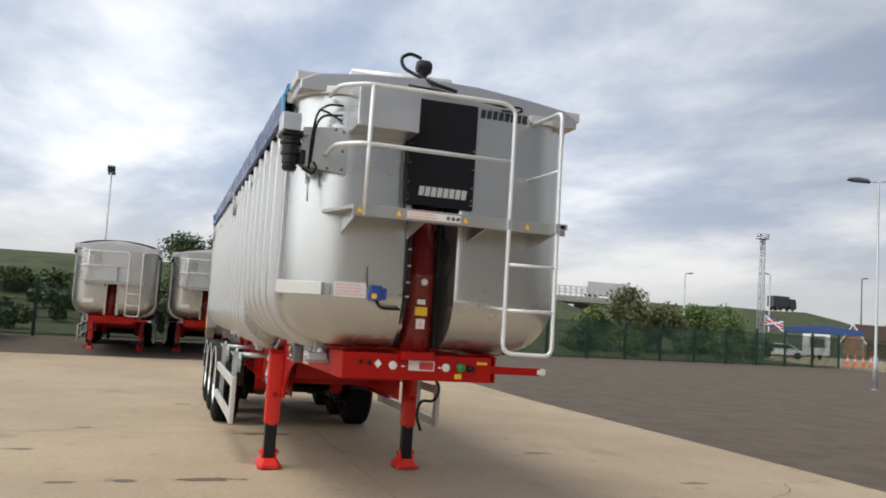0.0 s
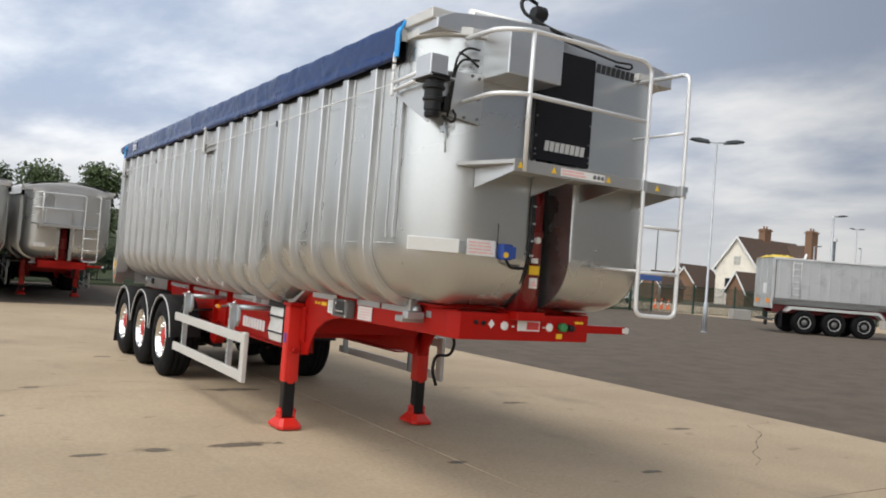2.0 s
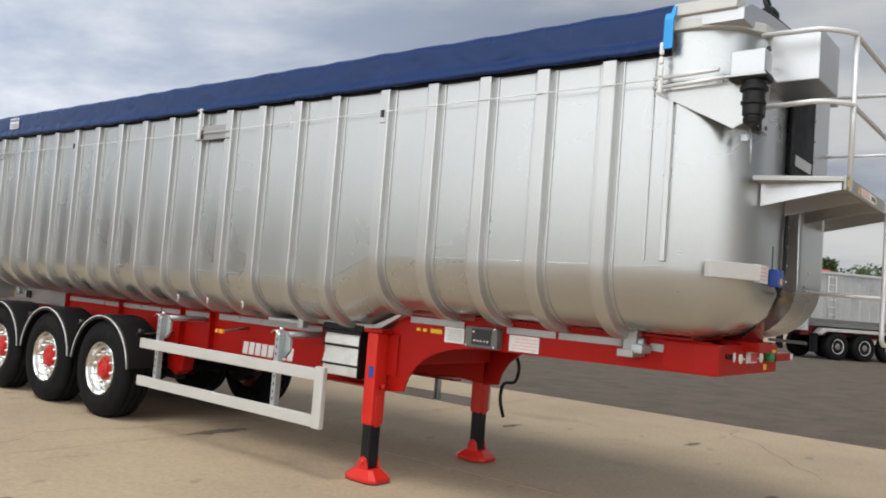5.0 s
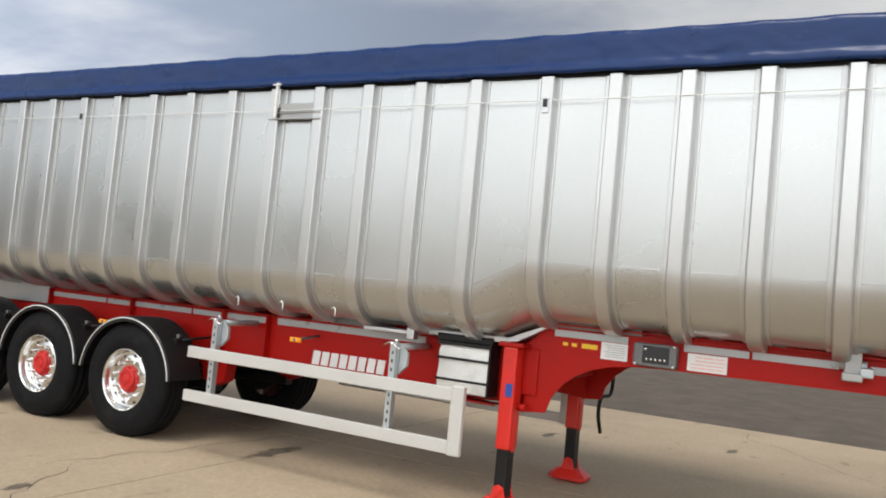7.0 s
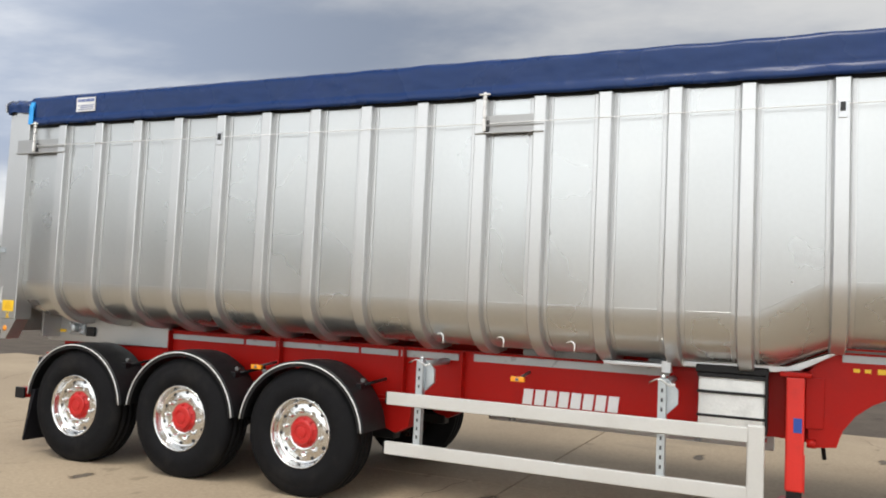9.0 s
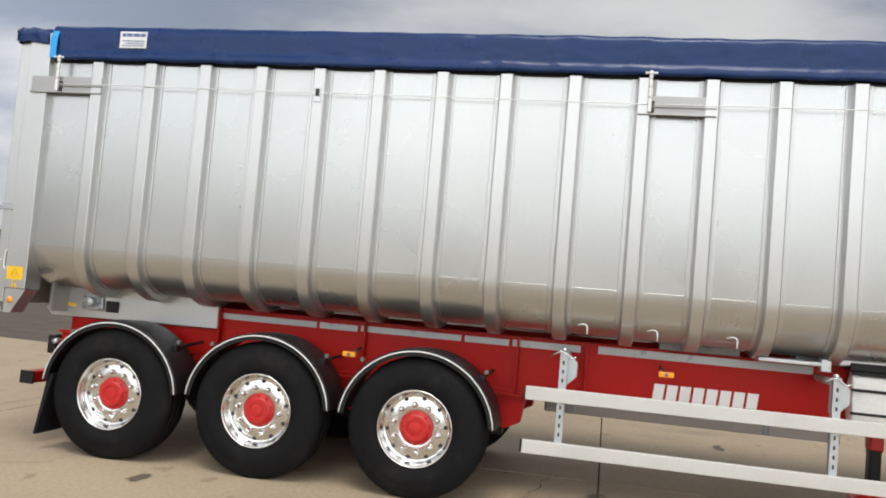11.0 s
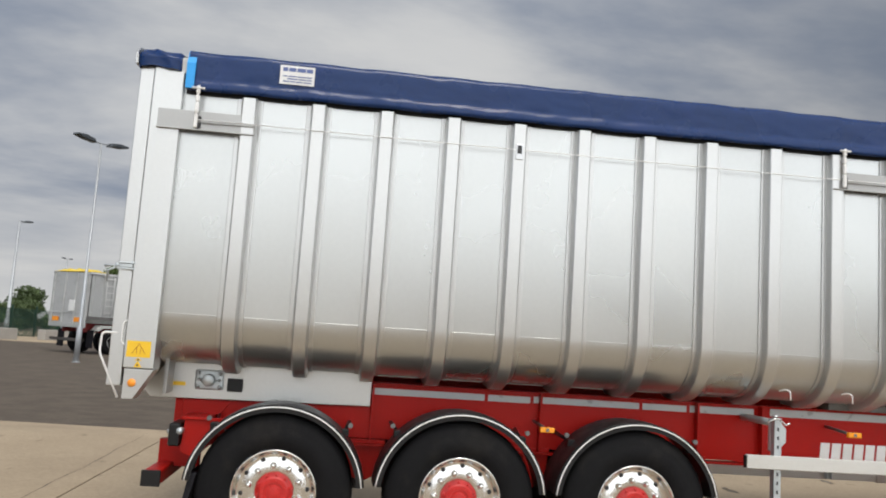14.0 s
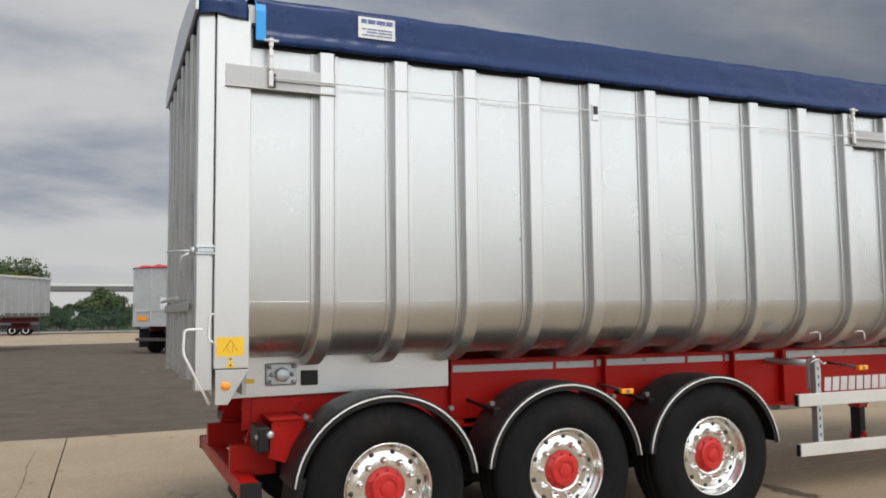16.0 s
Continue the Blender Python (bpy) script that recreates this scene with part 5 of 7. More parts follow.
# ---- ground materials ----
def ground_mat(name, base, second, grain_scale, patch_scale, rough, bump, stain=None, stain_amount=0.0, spots=0.0):
    m = bpy.data.materials.new(name)
    m.use_nodes = True
    nt = m.node_tree
    n, l = nt.nodes, nt.links
    b = n["Principled BSDF"]
    geo = n.new("ShaderNodeNewGeometry")
    def tex(scale, detail, rough_, lo, hi, tmin=0.0, tmax=1.0, stretch=(1, 1, 1)):
        mp = n.new("ShaderNodeMapping"); mp.inputs["Scale"].default_value = stretch
        l.new(geo.outputs["Position"], mp.inputs[0])
        t = n.new("ShaderNodeTexNoise")
        t.inputs["Scale"].default_value, t.inputs["Detail"].default_value, t.inputs["Roughness"].default_value = scale, detail, rough_
        l.new(mp.outputs[0], t.inputs["Vector"])
        r = n.new("ShaderNodeMapRange"); r.interpolation_type = "SMOOTHSTEP"
        r.inputs["From Min"].default_value, r.inputs["From Max"].default_value = lo, hi
        r.inputs["To Min"].default_value, r.inputs["To Max"].default_value = tmin, tmax
        l.new(t.outputs["Fac"], r.inputs["Value"])
        return r.outputs[0]
    def mixc(fac, a, c):
        x = n.new("ShaderNodeMix"); x.data_type = "RGBA"
        l.new(fac, x.inputs[0])
        for sock, v in ((x.inputs[6], a), (x.inputs[7], c)):
            if isinstance(v, tuple):
                sock.default_value = (*v, 1)
            else:
                l.new(v, sock)
        return x.outputs[2]
    col = mixc(tex(patch_scale, 6, 0.6, 0.35, 0.65), base, second)
    grain = tex(grain_scale, 5, 0.7, 0.3, 0.7, 0.90, 1.10)
    sc = n.new("ShaderNodeVectorMath"); sc.operation = "SCALE"
    l.new(col, sc.inputs[0]); l.new(grain, sc.inputs["Scale"])
    col = sc.outputs[0]
    if stain:
        col = mixc(tex(0.55, 8, 0.65, 0.56, 0.72, 0, stain_amount, (1, 0.6, 1)), col, stain)
    if spots:
        col = mixc(tex(2.6, 3, 0.5, 0.66, 0.72, 0, spots, (0.7, 1.3, 1)), col, tuple(0.35 * c for c in base))
    l.new(col, b.inputs["Base Color"])
    b.inputs["Roughness"].default_value = rough
    b.inputs["Specular IOR Level"].default_value = 0.3
    t = n.new("ShaderNodeTexNoise")
    t.inputs["Scale"].default_value, t.inputs["Detail"].default_value, t.inputs["Roughness"].default_value = grain_scale * 0.8, 7, 0.75
    l.new(geo.outputs["Position"], t.inputs["Vector"])
    bu = n.new("ShaderNodeBump")
    bu.inputs["Strength"].default_value, bu.inputs["Distance"].default_value = bump, 0.03
    l.new(t.outputs["Fac"], bu.inputs["Height"]); l.new(bu.outputs[0], b.inputs["Normal"])
    return m


CONCRETE = ground_mat("worn_sandy_concrete", (0.41, 0.325, 0.225), (0.35, 0.275, 0.19), 26, 0.35, 0.85, 0.04, (0.24, 0.20, 0.15), 0.7, 0.4)
TARMAC = ground_mat("worn_grey_hardcore", (0.118, 0.095, 0.074), (0.090, 0.072, 0.056), 22, 1.5, 0.92, 0.30, (0.140, 0.114, 0.089), 0.35, 0.35)
GRASS = ground_mat("rough_grass", (0.062, 0.076, 0.028), (0.036, 0.046, 0.018), 9, 0.30, 0.9, 0.6, (0.10, 0.092, 0.042), 0.6)


def stain_mat():
    """Oil soaked into concrete, thinning out towards an uneven rim."""
    m = mat("oil_stain", (0.13, 0.105, 0.08), 0.7, 0, 0.25, 9, 60, 0.05)
    n, l = m.node_tree.nodes, m.node_tree.links
    co = n.new("ShaderNodeTexCoord")
    c = n.new("ShaderNodeVectorMath"); c.operation = "SUBTRACT"; c.inputs[1].default_value = (0.5, 0.5, 0.5)
    l.new(co.outputs["Generated"], c.inputs[0])
    flat = n.new("ShaderNodeVectorMath"); flat.operation = "MULTIPLY"; flat.inputs[1].default_value = (1, 1, 0)
    l.new(c.outputs[0], flat.inputs[0])
    d = n.new("ShaderNodeVectorMath"); d.operation = "LENGTH"
    l.new(flat.outputs[0], d.inputs[0])
    t = n.new("ShaderNodeTexNoise")
    t.inputs["Scale"].default_value, t.inputs["Detail"].default_value = 7.0, 6
    l.new(co.outputs["Object"], t.inputs["Vector"])
    k = n.new("ShaderNodeMath"); k.operation = "MULTIPLY_ADD"; k.inputs[1].default_value = 0.75
    l.new(t.outputs["Fac"], k.inputs[0]); l.new(d.outputs["Value"], k.inputs[2])
    r = n.new("ShaderNodeMapRange"); r.interpolation_type = "SMOOTHSTEP"
    r.inputs["From Min"].default_value, r.inputs["From Max"].default_value = 0.50, 0.80
    r.inputs["To Min"].default_value, r.inputs["To Max"].default_value = 0.9, 0.0
    l.new(k.outputs[0], r.inputs["Value"])
    l.new(r.outputs[0], n["Principled BSDF"].inputs["Alpha"])
    return m


STAIN = stain_mat()

# ---- ground ----
bm = bmesh.new()
EDGE_X, EDGE_Y = 6.45, 19.9


def fall(y):
    """The apron drains to a shallow valley behind the trailer's wheels."""
    if y < -0.55 or y > EDGE_Y:
        return 0.0
    if y < 5.58:
        return -0.019 * (y + 0.55) / 6.13
    if y < 11.72:
        return -0.019 - 0.042 * (y - 5.58) / 6.14
    return -0.061 * (EDGE_Y - y) / 8.18


def bed(x, y):
    if -30.5 < x < EDGE_X - 0.1 and -41.5 < y < EDGE_Y - 0.1:
        return -0.20
    return -0.012 + (fall(y) if -31 < x < 12 else 0.0)


xs = [-900, -300, -120, -60, -30.7, -30, 5.9, 6.43, 14, 30, 60, 120, 300, 900]
ys = [-900, -300, -120, -60, -41.9, -41, -0.55, 5.58, 11.72, 19.4, 19.88, 30, 60, 120, 300, 900]
grid = [[bm.verts.new((x, y, bed(x, y))) for x in xs] for y in ys]
for r0, r1 in zip(grid, grid[1:]):
    for j in range(len(xs) - 1):
        bm.faces.new((r0[j], r0[j + 1], r1[j + 1], r1[j]))
ground = tagged(link("ground", bm, TARMAC), "grey worn hardcore yard running out to the horizon", "ground", kind="structure")

yard = tagged(new("pavement"), "sandy worn concrete apron under the trailers", "pavement", kind="structure")


def slab_mesh(w, d):
    bm = bmesh.new()
    quad_box(bm, 0.007, w - 0.007, 0.007, d - 0.007, -0.14, 0.0, 0.005)
    me = bpy.data.meshes.new("slab")
    bm.to_mesh(me); bm.free()
    me.materials.append(CONCRETE)
    return me


YJ = [-42.0, -30.9, -24.8, -18.8, -12.75, -6.65, -0.55, 5.58, 11.72, EDGE_Y]
XJ = [EDGE_X - 6.2 * k for k in range(7)][::-1]
for y0, y1 in zip(YJ, YJ[1:]):
    me = slab_mesh(6.2, y1 - y0)
    for x0 in XJ[:-1]:
        share("slab", me, yard, Matrix.Translation((x0, y0, fall(y0 + 1e-3))) @ Matrix.Rotation(math.atan2(fall(y1 - 1e-3) - fall(y0 + 1e-3), y1 - y0), 4, "X"))
# far strip of the same concrete beyond the parked trailers
bm = bmesh.new()
quad_box(bm, 0, 38, -34, 60, -0.1, 0.004, 0.004, pose(51.5, 10.2, 0, 0, 0, 12))
tagged(link("road", bm, CONCRETE), "pale concrete road beyond the parked trailers", "road", kind="structure")

# dark stains on the concrete
rnd = random.Random(5)
SPOTS = ((-1.45, 2.5, 0.30, 0.09), (-2.25, 2.45, 0.16, 0.07), (-2.8, 2.4, 0.12, 0.05), (-0.55, 5.6, 0.34, 0.10), (-2.9, 5.95, 0.10, 0.07), (0.2, 1.4, 0.10, 0.05),
         (4.1, 2.2, 0.16, 0.06), (-1.6, 9.0, 0.16, 0.06), (3.0, 4.2, 0.2, 0.06), (-0.4, -0.6, 0.14, 0.05), (1.9, 0.6, 0.12, 0.05), (-3.4, 4.2, 0.14, 0.05))
for x, y, a, b_ in SPOTS:
    bm = bmesh.new()
    k = 22
    ring = []
    for i in range(k):
        t = 2 * math.pi * i / k
        s = 1.5
        ring.append(bm.verts.new((x + a * s * math.cos(t), y + b_ * s * math.sin(t), 0.002 + fall(y + b_ * s * math.sin(t)))))
    bm.faces.new(ring)
    bm.verts.ensure_lookup_table()
    tagged(link("oil_stain", bm, STAIN), "small dark oil stain on the concrete", "stain", "oil stains", kind="structure")

CRACK = mat("dark_crack_line", (0.10, 0.08, 0.06), 0.9, 0, 0.2, 6, 60, 0)


def crack(x0, y0, x1, y1, width, sway, seed):
    """A thin wandering crack, dark with dirt, in the top of the concrete."""
    rnd = random.Random(seed)
    bm = bmesh.new()
    a, b = Vector((x0, y0)), Vector((x1, y1))
    k = max(8, int((b - a).length / 0.12))
    side = Vector((-(b - a).y, (b - a).x)).normalized()
    last = None
    for i in range(k + 1):
        t = i / k
        p = a.lerp(b, t) + side * sway * (noise.noise(Vector((t * 6, seed, 0))) + 0.35 * noise.noise(Vector((t * 31, seed, 5))))
        w = width * (0.4 + 0.9 * rnd.random()) * min(1.0, 6 * min(t, 1 - t) + 0.15)
        z = fall(p.y) + 0.0022
        now = (bm.verts.new((*(p + side * w), z)), bm.verts.new((*(p - side * w), z)))
        if last:
            bm.faces.new((last[0], last[1], now[1], now[0]))
        last = now
    tagged(link("crack", bm, CRACK), "thin dark crack wandering across the concrete", "crack", "cracks in the concrete", kind="structure")


for i, c_ in enumerate(((5.9, 12.05, -6.0, 11.95, 0.006, 0.05), (4.6, 16.8, -3.2, 12.6, 0.007, 0.5), (-0.5, 13.4, -5.6, 15.2, 0.006, 0.5), (-4.9, 4.6, -2.2, 6.3, 0.005, 0.25),
                        (-2.4, 6.4, 0.4, 6.0, 0.005, 0.2), (-3.6, 1.2, 0.8, -1.4, 0.005, 0.35), (-1.2, 9.9, -4.2, 11.6, 0.006, 0.3), (3.2, 0.4, 6.2, 2.6, 0.006, 0.3))):
    crack(*c_, 20 + i)

# ---- vegetation materials ----
LEAF = mat("green_leaves", (0.105, 0.155, 0.042), 0.6, 0, 0.35, 0.6, 9, 0)
LEAF_DARK = mat("dark_leaves", (0.068, 0.100, 0.034), 0.65, 0, 0.35, 0.6, 9, 0)
LEAF_OLIVE = mat("olive_leaves", (0.105, 0.110, 0.040), 0.6, 0, 0.35, 0.6, 9, 0)
BRUSH = mat("bank_brush_leaves", (0.085, 0.105, 0.038), 0.65, 0, 0.4, 0.5, 9, 0)
BARK = mat("tree_bark", (0.09, 0.07, 0.05), 0.85, 0, 0.3, 6, 40, 0.4)


def make_plant(name, height, width, material, seed, leaves=1800, trunk=True, leaf=0.22, depth=None):
    """A trunk with limbs and a ragged crown of many small leaf faces."""
    rnd = random.Random(seed)
    P = new(name)
    depth = depth or width
    base = 0.10 * height if trunk else 0.0
    blobs = []
    for i in range(15 if trunk else 12):
        u = rnd.random()
        a = rnd.uniform(0, 2 * math.pi)
        rr = rnd.uniform(0.1, 0.75)
        z = base + (height - base) * (0.18 + 0.66 * u)
        k = 1.0 - 0.55 * u
        blobs.append((Vector((rr * k * width / 2 * math.cos(a), rr * k * depth / 2 * math.sin(a), z)), rnd.uniform(0.16, 0.30) * min(width, height)))
    bm = bmesh.new()
    def limb(a, b, r0, r1):
        d = (b - a).normalized(); u = d.orthogonal().normalized(); v = d.cross(u)
        A = [bm.verts.new(a + r0 * (math.cos(t) * u + math.sin(t) * v)) for t in [2 * math.pi * i / 6 for i in range(6)]]
        B = [bm.verts.new(b + r1 * (math.cos(t) * u + math.sin(t) * v)) for t in [2 * math.pi * i / 6 for i in range(6)]]
        for i in range(6):
            bm.faces.new((A[i], A[(i + 1) % 6], B[(i + 1) % 6], B[i]))
    r = 0.022 * height
    top = Vector((0.1, 0, 0.6 * height))
    limb(Vector((0, 0, -0.05)), top, r, 0.4 * r)
    for c, _ in blobs[:6]:
        limb(Vector((0.02, 0, rnd.uniform(0.25, 0.5) * height)), c, 0.4 * r, 0.12 * r)
    part("trunk", bm, BARK, P)
    bm = bmesh.new()
    for i in range(leaves):
        c, R = rnd.choice(blobs)
        v = Vector((rnd.gauss(0, 1), rnd.gauss(0, 1), rnd.gauss(0, 1))).normalized() * R * rnd.uniform(0.45, 1.12)
        v.z *= 0.8
        p = c + v
        if p.z < 0.05:
            p.z = 0.05
        d = Vector((rnd.gauss(0, 1), rnd.gauss(0, 1), rnd.gauss(0, 1) + 0.6)).normalized()
        u = d.orthogonal().normalized(); w = d.cross(u)
        s = leaf * rnd.uniform(0.6, 1.3)
        vs = [bm.verts.new(p + s * q) for q in (-0.9 * u, -0.1 * u - 0.5 * w, 0.9 * u, 0.1 * u + 0.55 * w)]
        bm.faces.new(vs)
    part("crown", bm, material, P)
    return P


# ---- parked trailers of the same build ----
main = tagged(make_tipper(True), "new silver aluminium tipping trailer, red chassis, blue sheet, on concrete", "trailer", "tipping trailers")
GREYSHEET = mat("grey_pvc_sheet", (0.60, 0.61, 0.62), 0.5, 0, 0.08, 2, 40, 0.05)
second = tagged(make_tipper(False, GREYSHEET), "silver tipping trailer with red chassis parked by the bank", "trailer", "tipping trailers")
NOSE_DOWN = pose(0, 8.25, 0, 1.95) @ pose(0, -8.25, 0)
second.matrix_basis = pose(-3.5, 20.3, 0) @ NOSE_DOWN
copy_thing(second, pose(-0.72, 20.9, 0) @ NOSE_DOWN)
copy_thing(second, pose(-9.8, 19.3, 0) @ NOSE_DOWN)


# ---- older bulk trailers across the yard ----
OLD_ALU = mat("weathered_aluminium", (0.50, 0.505, 0.50), 0.50, 0.40, 0.10, 1.4, 40, 0.06, (0.30, 0.30, 0.29), 0.6, 1.6)
OLD_PALE = mat("dull_aluminium_rib", (0.66, 0.66, 0.65), 0.5, 0.35, 0.10, 2, 40, 0.05)
OLD_DULL = mat("dull_dark_grey", (0.16, 0.155, 0.15), 0.65, 0.2, 0.25, 1.6, 30, 0.08)
OLD_DARK = mat("grimy_underframe", (0.06, 0.055, 0.05), 0.7, 0.0, 0.2, 3, 40, 0.1)
OLD_RED = mat("dull_red_paint", (0.20, 0.022, 0.02), 0.6, 0.0, 0.15, 3, 40, 0.06)
SHEET_YELLOW = mat("yellow_sheet", (0.72, 0.52, 0.04), 0.5, 0, 0.08, 3, 40, 0.05)
SHEET_RED = mat("red_sheet", (0.60, 0.03, 0.03), 0.45, 0, 0.08, 3, 40, 0.05)


def make_bulk(cover, full):
    """Straight-framed bulk tipper seen across the yard, tail to -x, nose to +x."""
    B = new("bulk_trailer")
    L, W = 11.2, 1.10
    top, low = 3.33, 1.52
    bm = bmesh.new()
    sec = [(-W, top), (-W, low), (-W + 0.05, low - 0.12), (-W + 0.22, low - 0.26), (W - 0.22, low - 0.26), (W - 0.05, low - 0.12), (W, low), (W, top)]
    prism(bm, sec, "x", 0.0, 7.95)
    sec = [(-W, top), (-W, low + 0.05), (-W + 0.1, low - 0.02), (W - 0.1, low - 0.02), (W, low + 0.05), (W, top)]
    prism(bm, sec, "x", 7.96, L)
    bmesh.ops.recalc_face_normals(bm, faces=bm.faces)
    body = part("body", bm, OLD_ALU, B)
    bm = bmesh.new()
    for s in (-1, 1):
        for k in range(25):
            x = 0.25 + k * 0.444
            quad_box(bm, x - 0.022, x + 0.022, *sorted((s * W, s * (W + 0.035))), low + 0.04, top - 0.06)
    rib = loose("rib", bm, OLD_ALU, body)
    bm = bmesh.new()
    for s in (-1, 1):
        quad_box(bm, -0.02, L, *sorted((s * (W - 0.06), s * (W + 0.06))), top - 0.07, top + 0.02, 0.01)
    loose("top_rail", bm, OLD_PALE, body)
    bm = bmesh.new()
    for s in (-1, 1):
        quad_box(bm, 5.53, 5.57, *sorted((s * (W + 0.002), s * (W + 0.04))), low, top - 0.08)
        quad_box(bm, 0.05, 0.08, *sorted((s * (W + 0.002), s * (W + 0.02))), low, top - 0.08)
    loose("joint_strip", bm, OLD_DARK, body)
    # darker band along the lower edge of both sides
    bm = bmesh.new()
    for s in (-1, 1):
        prism(bm, [(0.02, low + 0.02), (7.95, low + 0.02), (8.25, low + 0.16), (L, low + 0.16), (L, low + 0.05), (8.3, low + 0.03), (7.98, low - 0.12), (0.02, low - 0.12)], "y", s * (W + 0.001), s * (W + 0.012))
    loose("lower_band", bm, OLD_DULL, body, "dark lower band")
    bm = bmesh.new()
    for yy in (-1.04, -0.36, 0.36, 1.04):
        quad_box(bm, -0.07, 0.0, yy - 0.045, yy + 0.045, 1.12, top, 0.01)
    quad_box(bm, -0.05, 0.0, -W, W, 1.62, 1.69, 0.01)
    quad_box(bm, -0.06, 0.02, -W, W, 1.06, 1.24, 0.01)
    quad_box(bm, -0.02, 0.0, -W, W, 1.20, top, 0.0)
    door = loose("rear_door", bm, OLD_ALU, B)
    boxes("marker_panel", [(-0.078, -0.065, s * 0.67 - 0.20, s * 0.67 + 0.20, 1.29, 1.47) for s in (-1, 1)], ORANGE, door, 0, "orange marker panel")
    boxes("sign_plate", [(-0.095, -0.055, -0.42, -0.08, 1.72, 2.18)], WHITE, door, 0.004)
    bm = bmesh.new()
    for s in (-1, 1):
        for x in (0.80, 1.16):
            tube(bm, [(x, s * (W + 0.08), 1.6), (x, s * (W + 0.08), 3.2)], 0.018, 6)
        for k in range(6):
            z = 1.72 + 0.28 * k
            tube(bm, [(0.80, s * (W + 0.08), z), (1.16, s * (W + 0.08), z)], 0.018, 6)
    loose("ladder_tube", bm, OLD_PALE, B)
    # bunched sheet at the tail and a thin roll along the far edge
    def heap(x0, x1, y0, y1, h, seed):
        bm = bmesh.new()
        nx, ny = 26, 14
        grid = []
        for i in range(nx + 1):
            row = []
            for j in range(ny + 1):
                u, v = i / nx, j / ny
                edge = min(1.0, 5 * min(u, 1 - u) + 0.1) * min(1.0, 5 * min(v, 1 - v) + 0.15)
                x, y = x0 + (x1 - x0) * u, y0 + (y1 - y0) * v
                z = h * edge * (0.75 + 0.6 * noise.noise(Vector((x * 5.5, y * 3.0, seed))))
                row.append(bm.verts.new((x, y, top + 0.012 + max(0.0, z))))
            grid.append(row)
        for r0, r1 in zip(grid, grid[1:]):
            for j in range(ny):
                bm.faces.new((r0[j], r1[j], r1[j + 1], r0[j + 1])).smooth = True
        part("sheet", bm, cover, B)
    if full:
        heap(-0.10, 1.25, -W - 0.07, W + 0.07, 0.14, 2.0)
        heap(1.2, L, 0.75, W + 0.05, 0.10, 7.0)
    else:
        heap(-0.06, 1.0, -W - 0.04, W + 0.05, 0.15, 4.0)
        heap(5.6, L - 0.2, -W + 0.02, -W + 0.5, 0.05, 5.0)
    bm = bmesh.new()
    for s in (-1, 1):
        quad_box(bm, 0.2, 8.4, s * 0.5 - 0.03, s * 0.5 + 0.03, 0.88, 1.26)
        quad_box(bm, 8.0, L, s * 0.5 - 0.03, s * 0.5 + 0.03, 1.26, 1.48)
    for x in (0.6, 3.0, 5.4, 8.1, 10.6):
        quad_box(bm, x, x + 0.1, -0.5, 0.5, 0.95, 1.24)
    loose("chassis_beam", bm, OLD_RED, B)
    boxes("rear_bumper", [(0.0, 0.1, -1.0, 1.0, 0.50, 0.62)], OLD_DARK, B, 0.01)
    for s in (-1, 1):
        bm = bmesh.new()
        quad_box(bm, 8.08, 8.24, s * 0.62 - 0.07, s * 0.62 + 0.07, 0.04, 1.25, 0.01)
        quad_box(bm, 8.0, 8.32, s * 0.62 - 0.12, s * 0.62 + 0.12, 0.0, 0.05, 0.01)
        part("landing_leg", bm, OLD_DARK, B)
        bm = bmesh.new()
        prism(bm, [(0.55, 0.98), (0.78, 1.20), (4.72, 1.20), (4.95, 0.92), (4.85, 0.90), (4.62, 1.08), (0.86, 1.08), (0.63, 0.93)], "y", s * 0.75, s * 1.14, 0.004)
        part("wheel_wing", bm, OFFWHITE, B, "white wing over three wheels")
        bm = bmesh.new()
        quad_box(bm, 0.45, 0.47, *sorted((s * 0.70, s * 1.1)), 0.25, 0.98)
        part("mud_flap", bm, BLACK_MATT, B)
    w = new("wheel"); w.parent = B
    bm = bmesh.new()
    lathe(bm, [(0.28, -0.15), (0.36, -0.185), (0.47, -0.18), (0.52, -0.14), (0.525, 0.14), (0.47, 0.18), (0.30, 0.16)], (0, 0, 0), "y", 28)
    part("tyre", bm, RUBBER, w)
    bm = bmesh.new()
    lathe(bm, [(0.285, -0.165), (0.275, -0.175), (0.215, -0.10), (0.19, -0.09), (0.18, -0.02)], (0, 0, 0), "y", 28, False)
    rim = part("rim", bm, OFFWHITE, w)
    bm = bmesh.new()
    lathe(bm, [(0.12, -0.06), (0.12, -0.15), (0.10, -0.17), (0.0, -0.175)], (0, 0, 0), "y", 20)
    part("hub", bm, OLD_DULL, w)
    bm = bmesh.new()
    lathe(bm, [(0.27, -0.05), (0.0, -0.05)], (0, 0, 0), "y", 20)
    part("wheel_disc", bm, OLD_DARK, w)
    first = True
    for x in (1.45, 2.76, 4.07):
        for s in (-1, 1):
            m = pose(x, s * 0.95, 0.52, 0, 0, 0 if s < 0 else 180)
            if first:
                w.matrix_basis = m; first = False
            else:
                copy_thing(w, m)
    return B


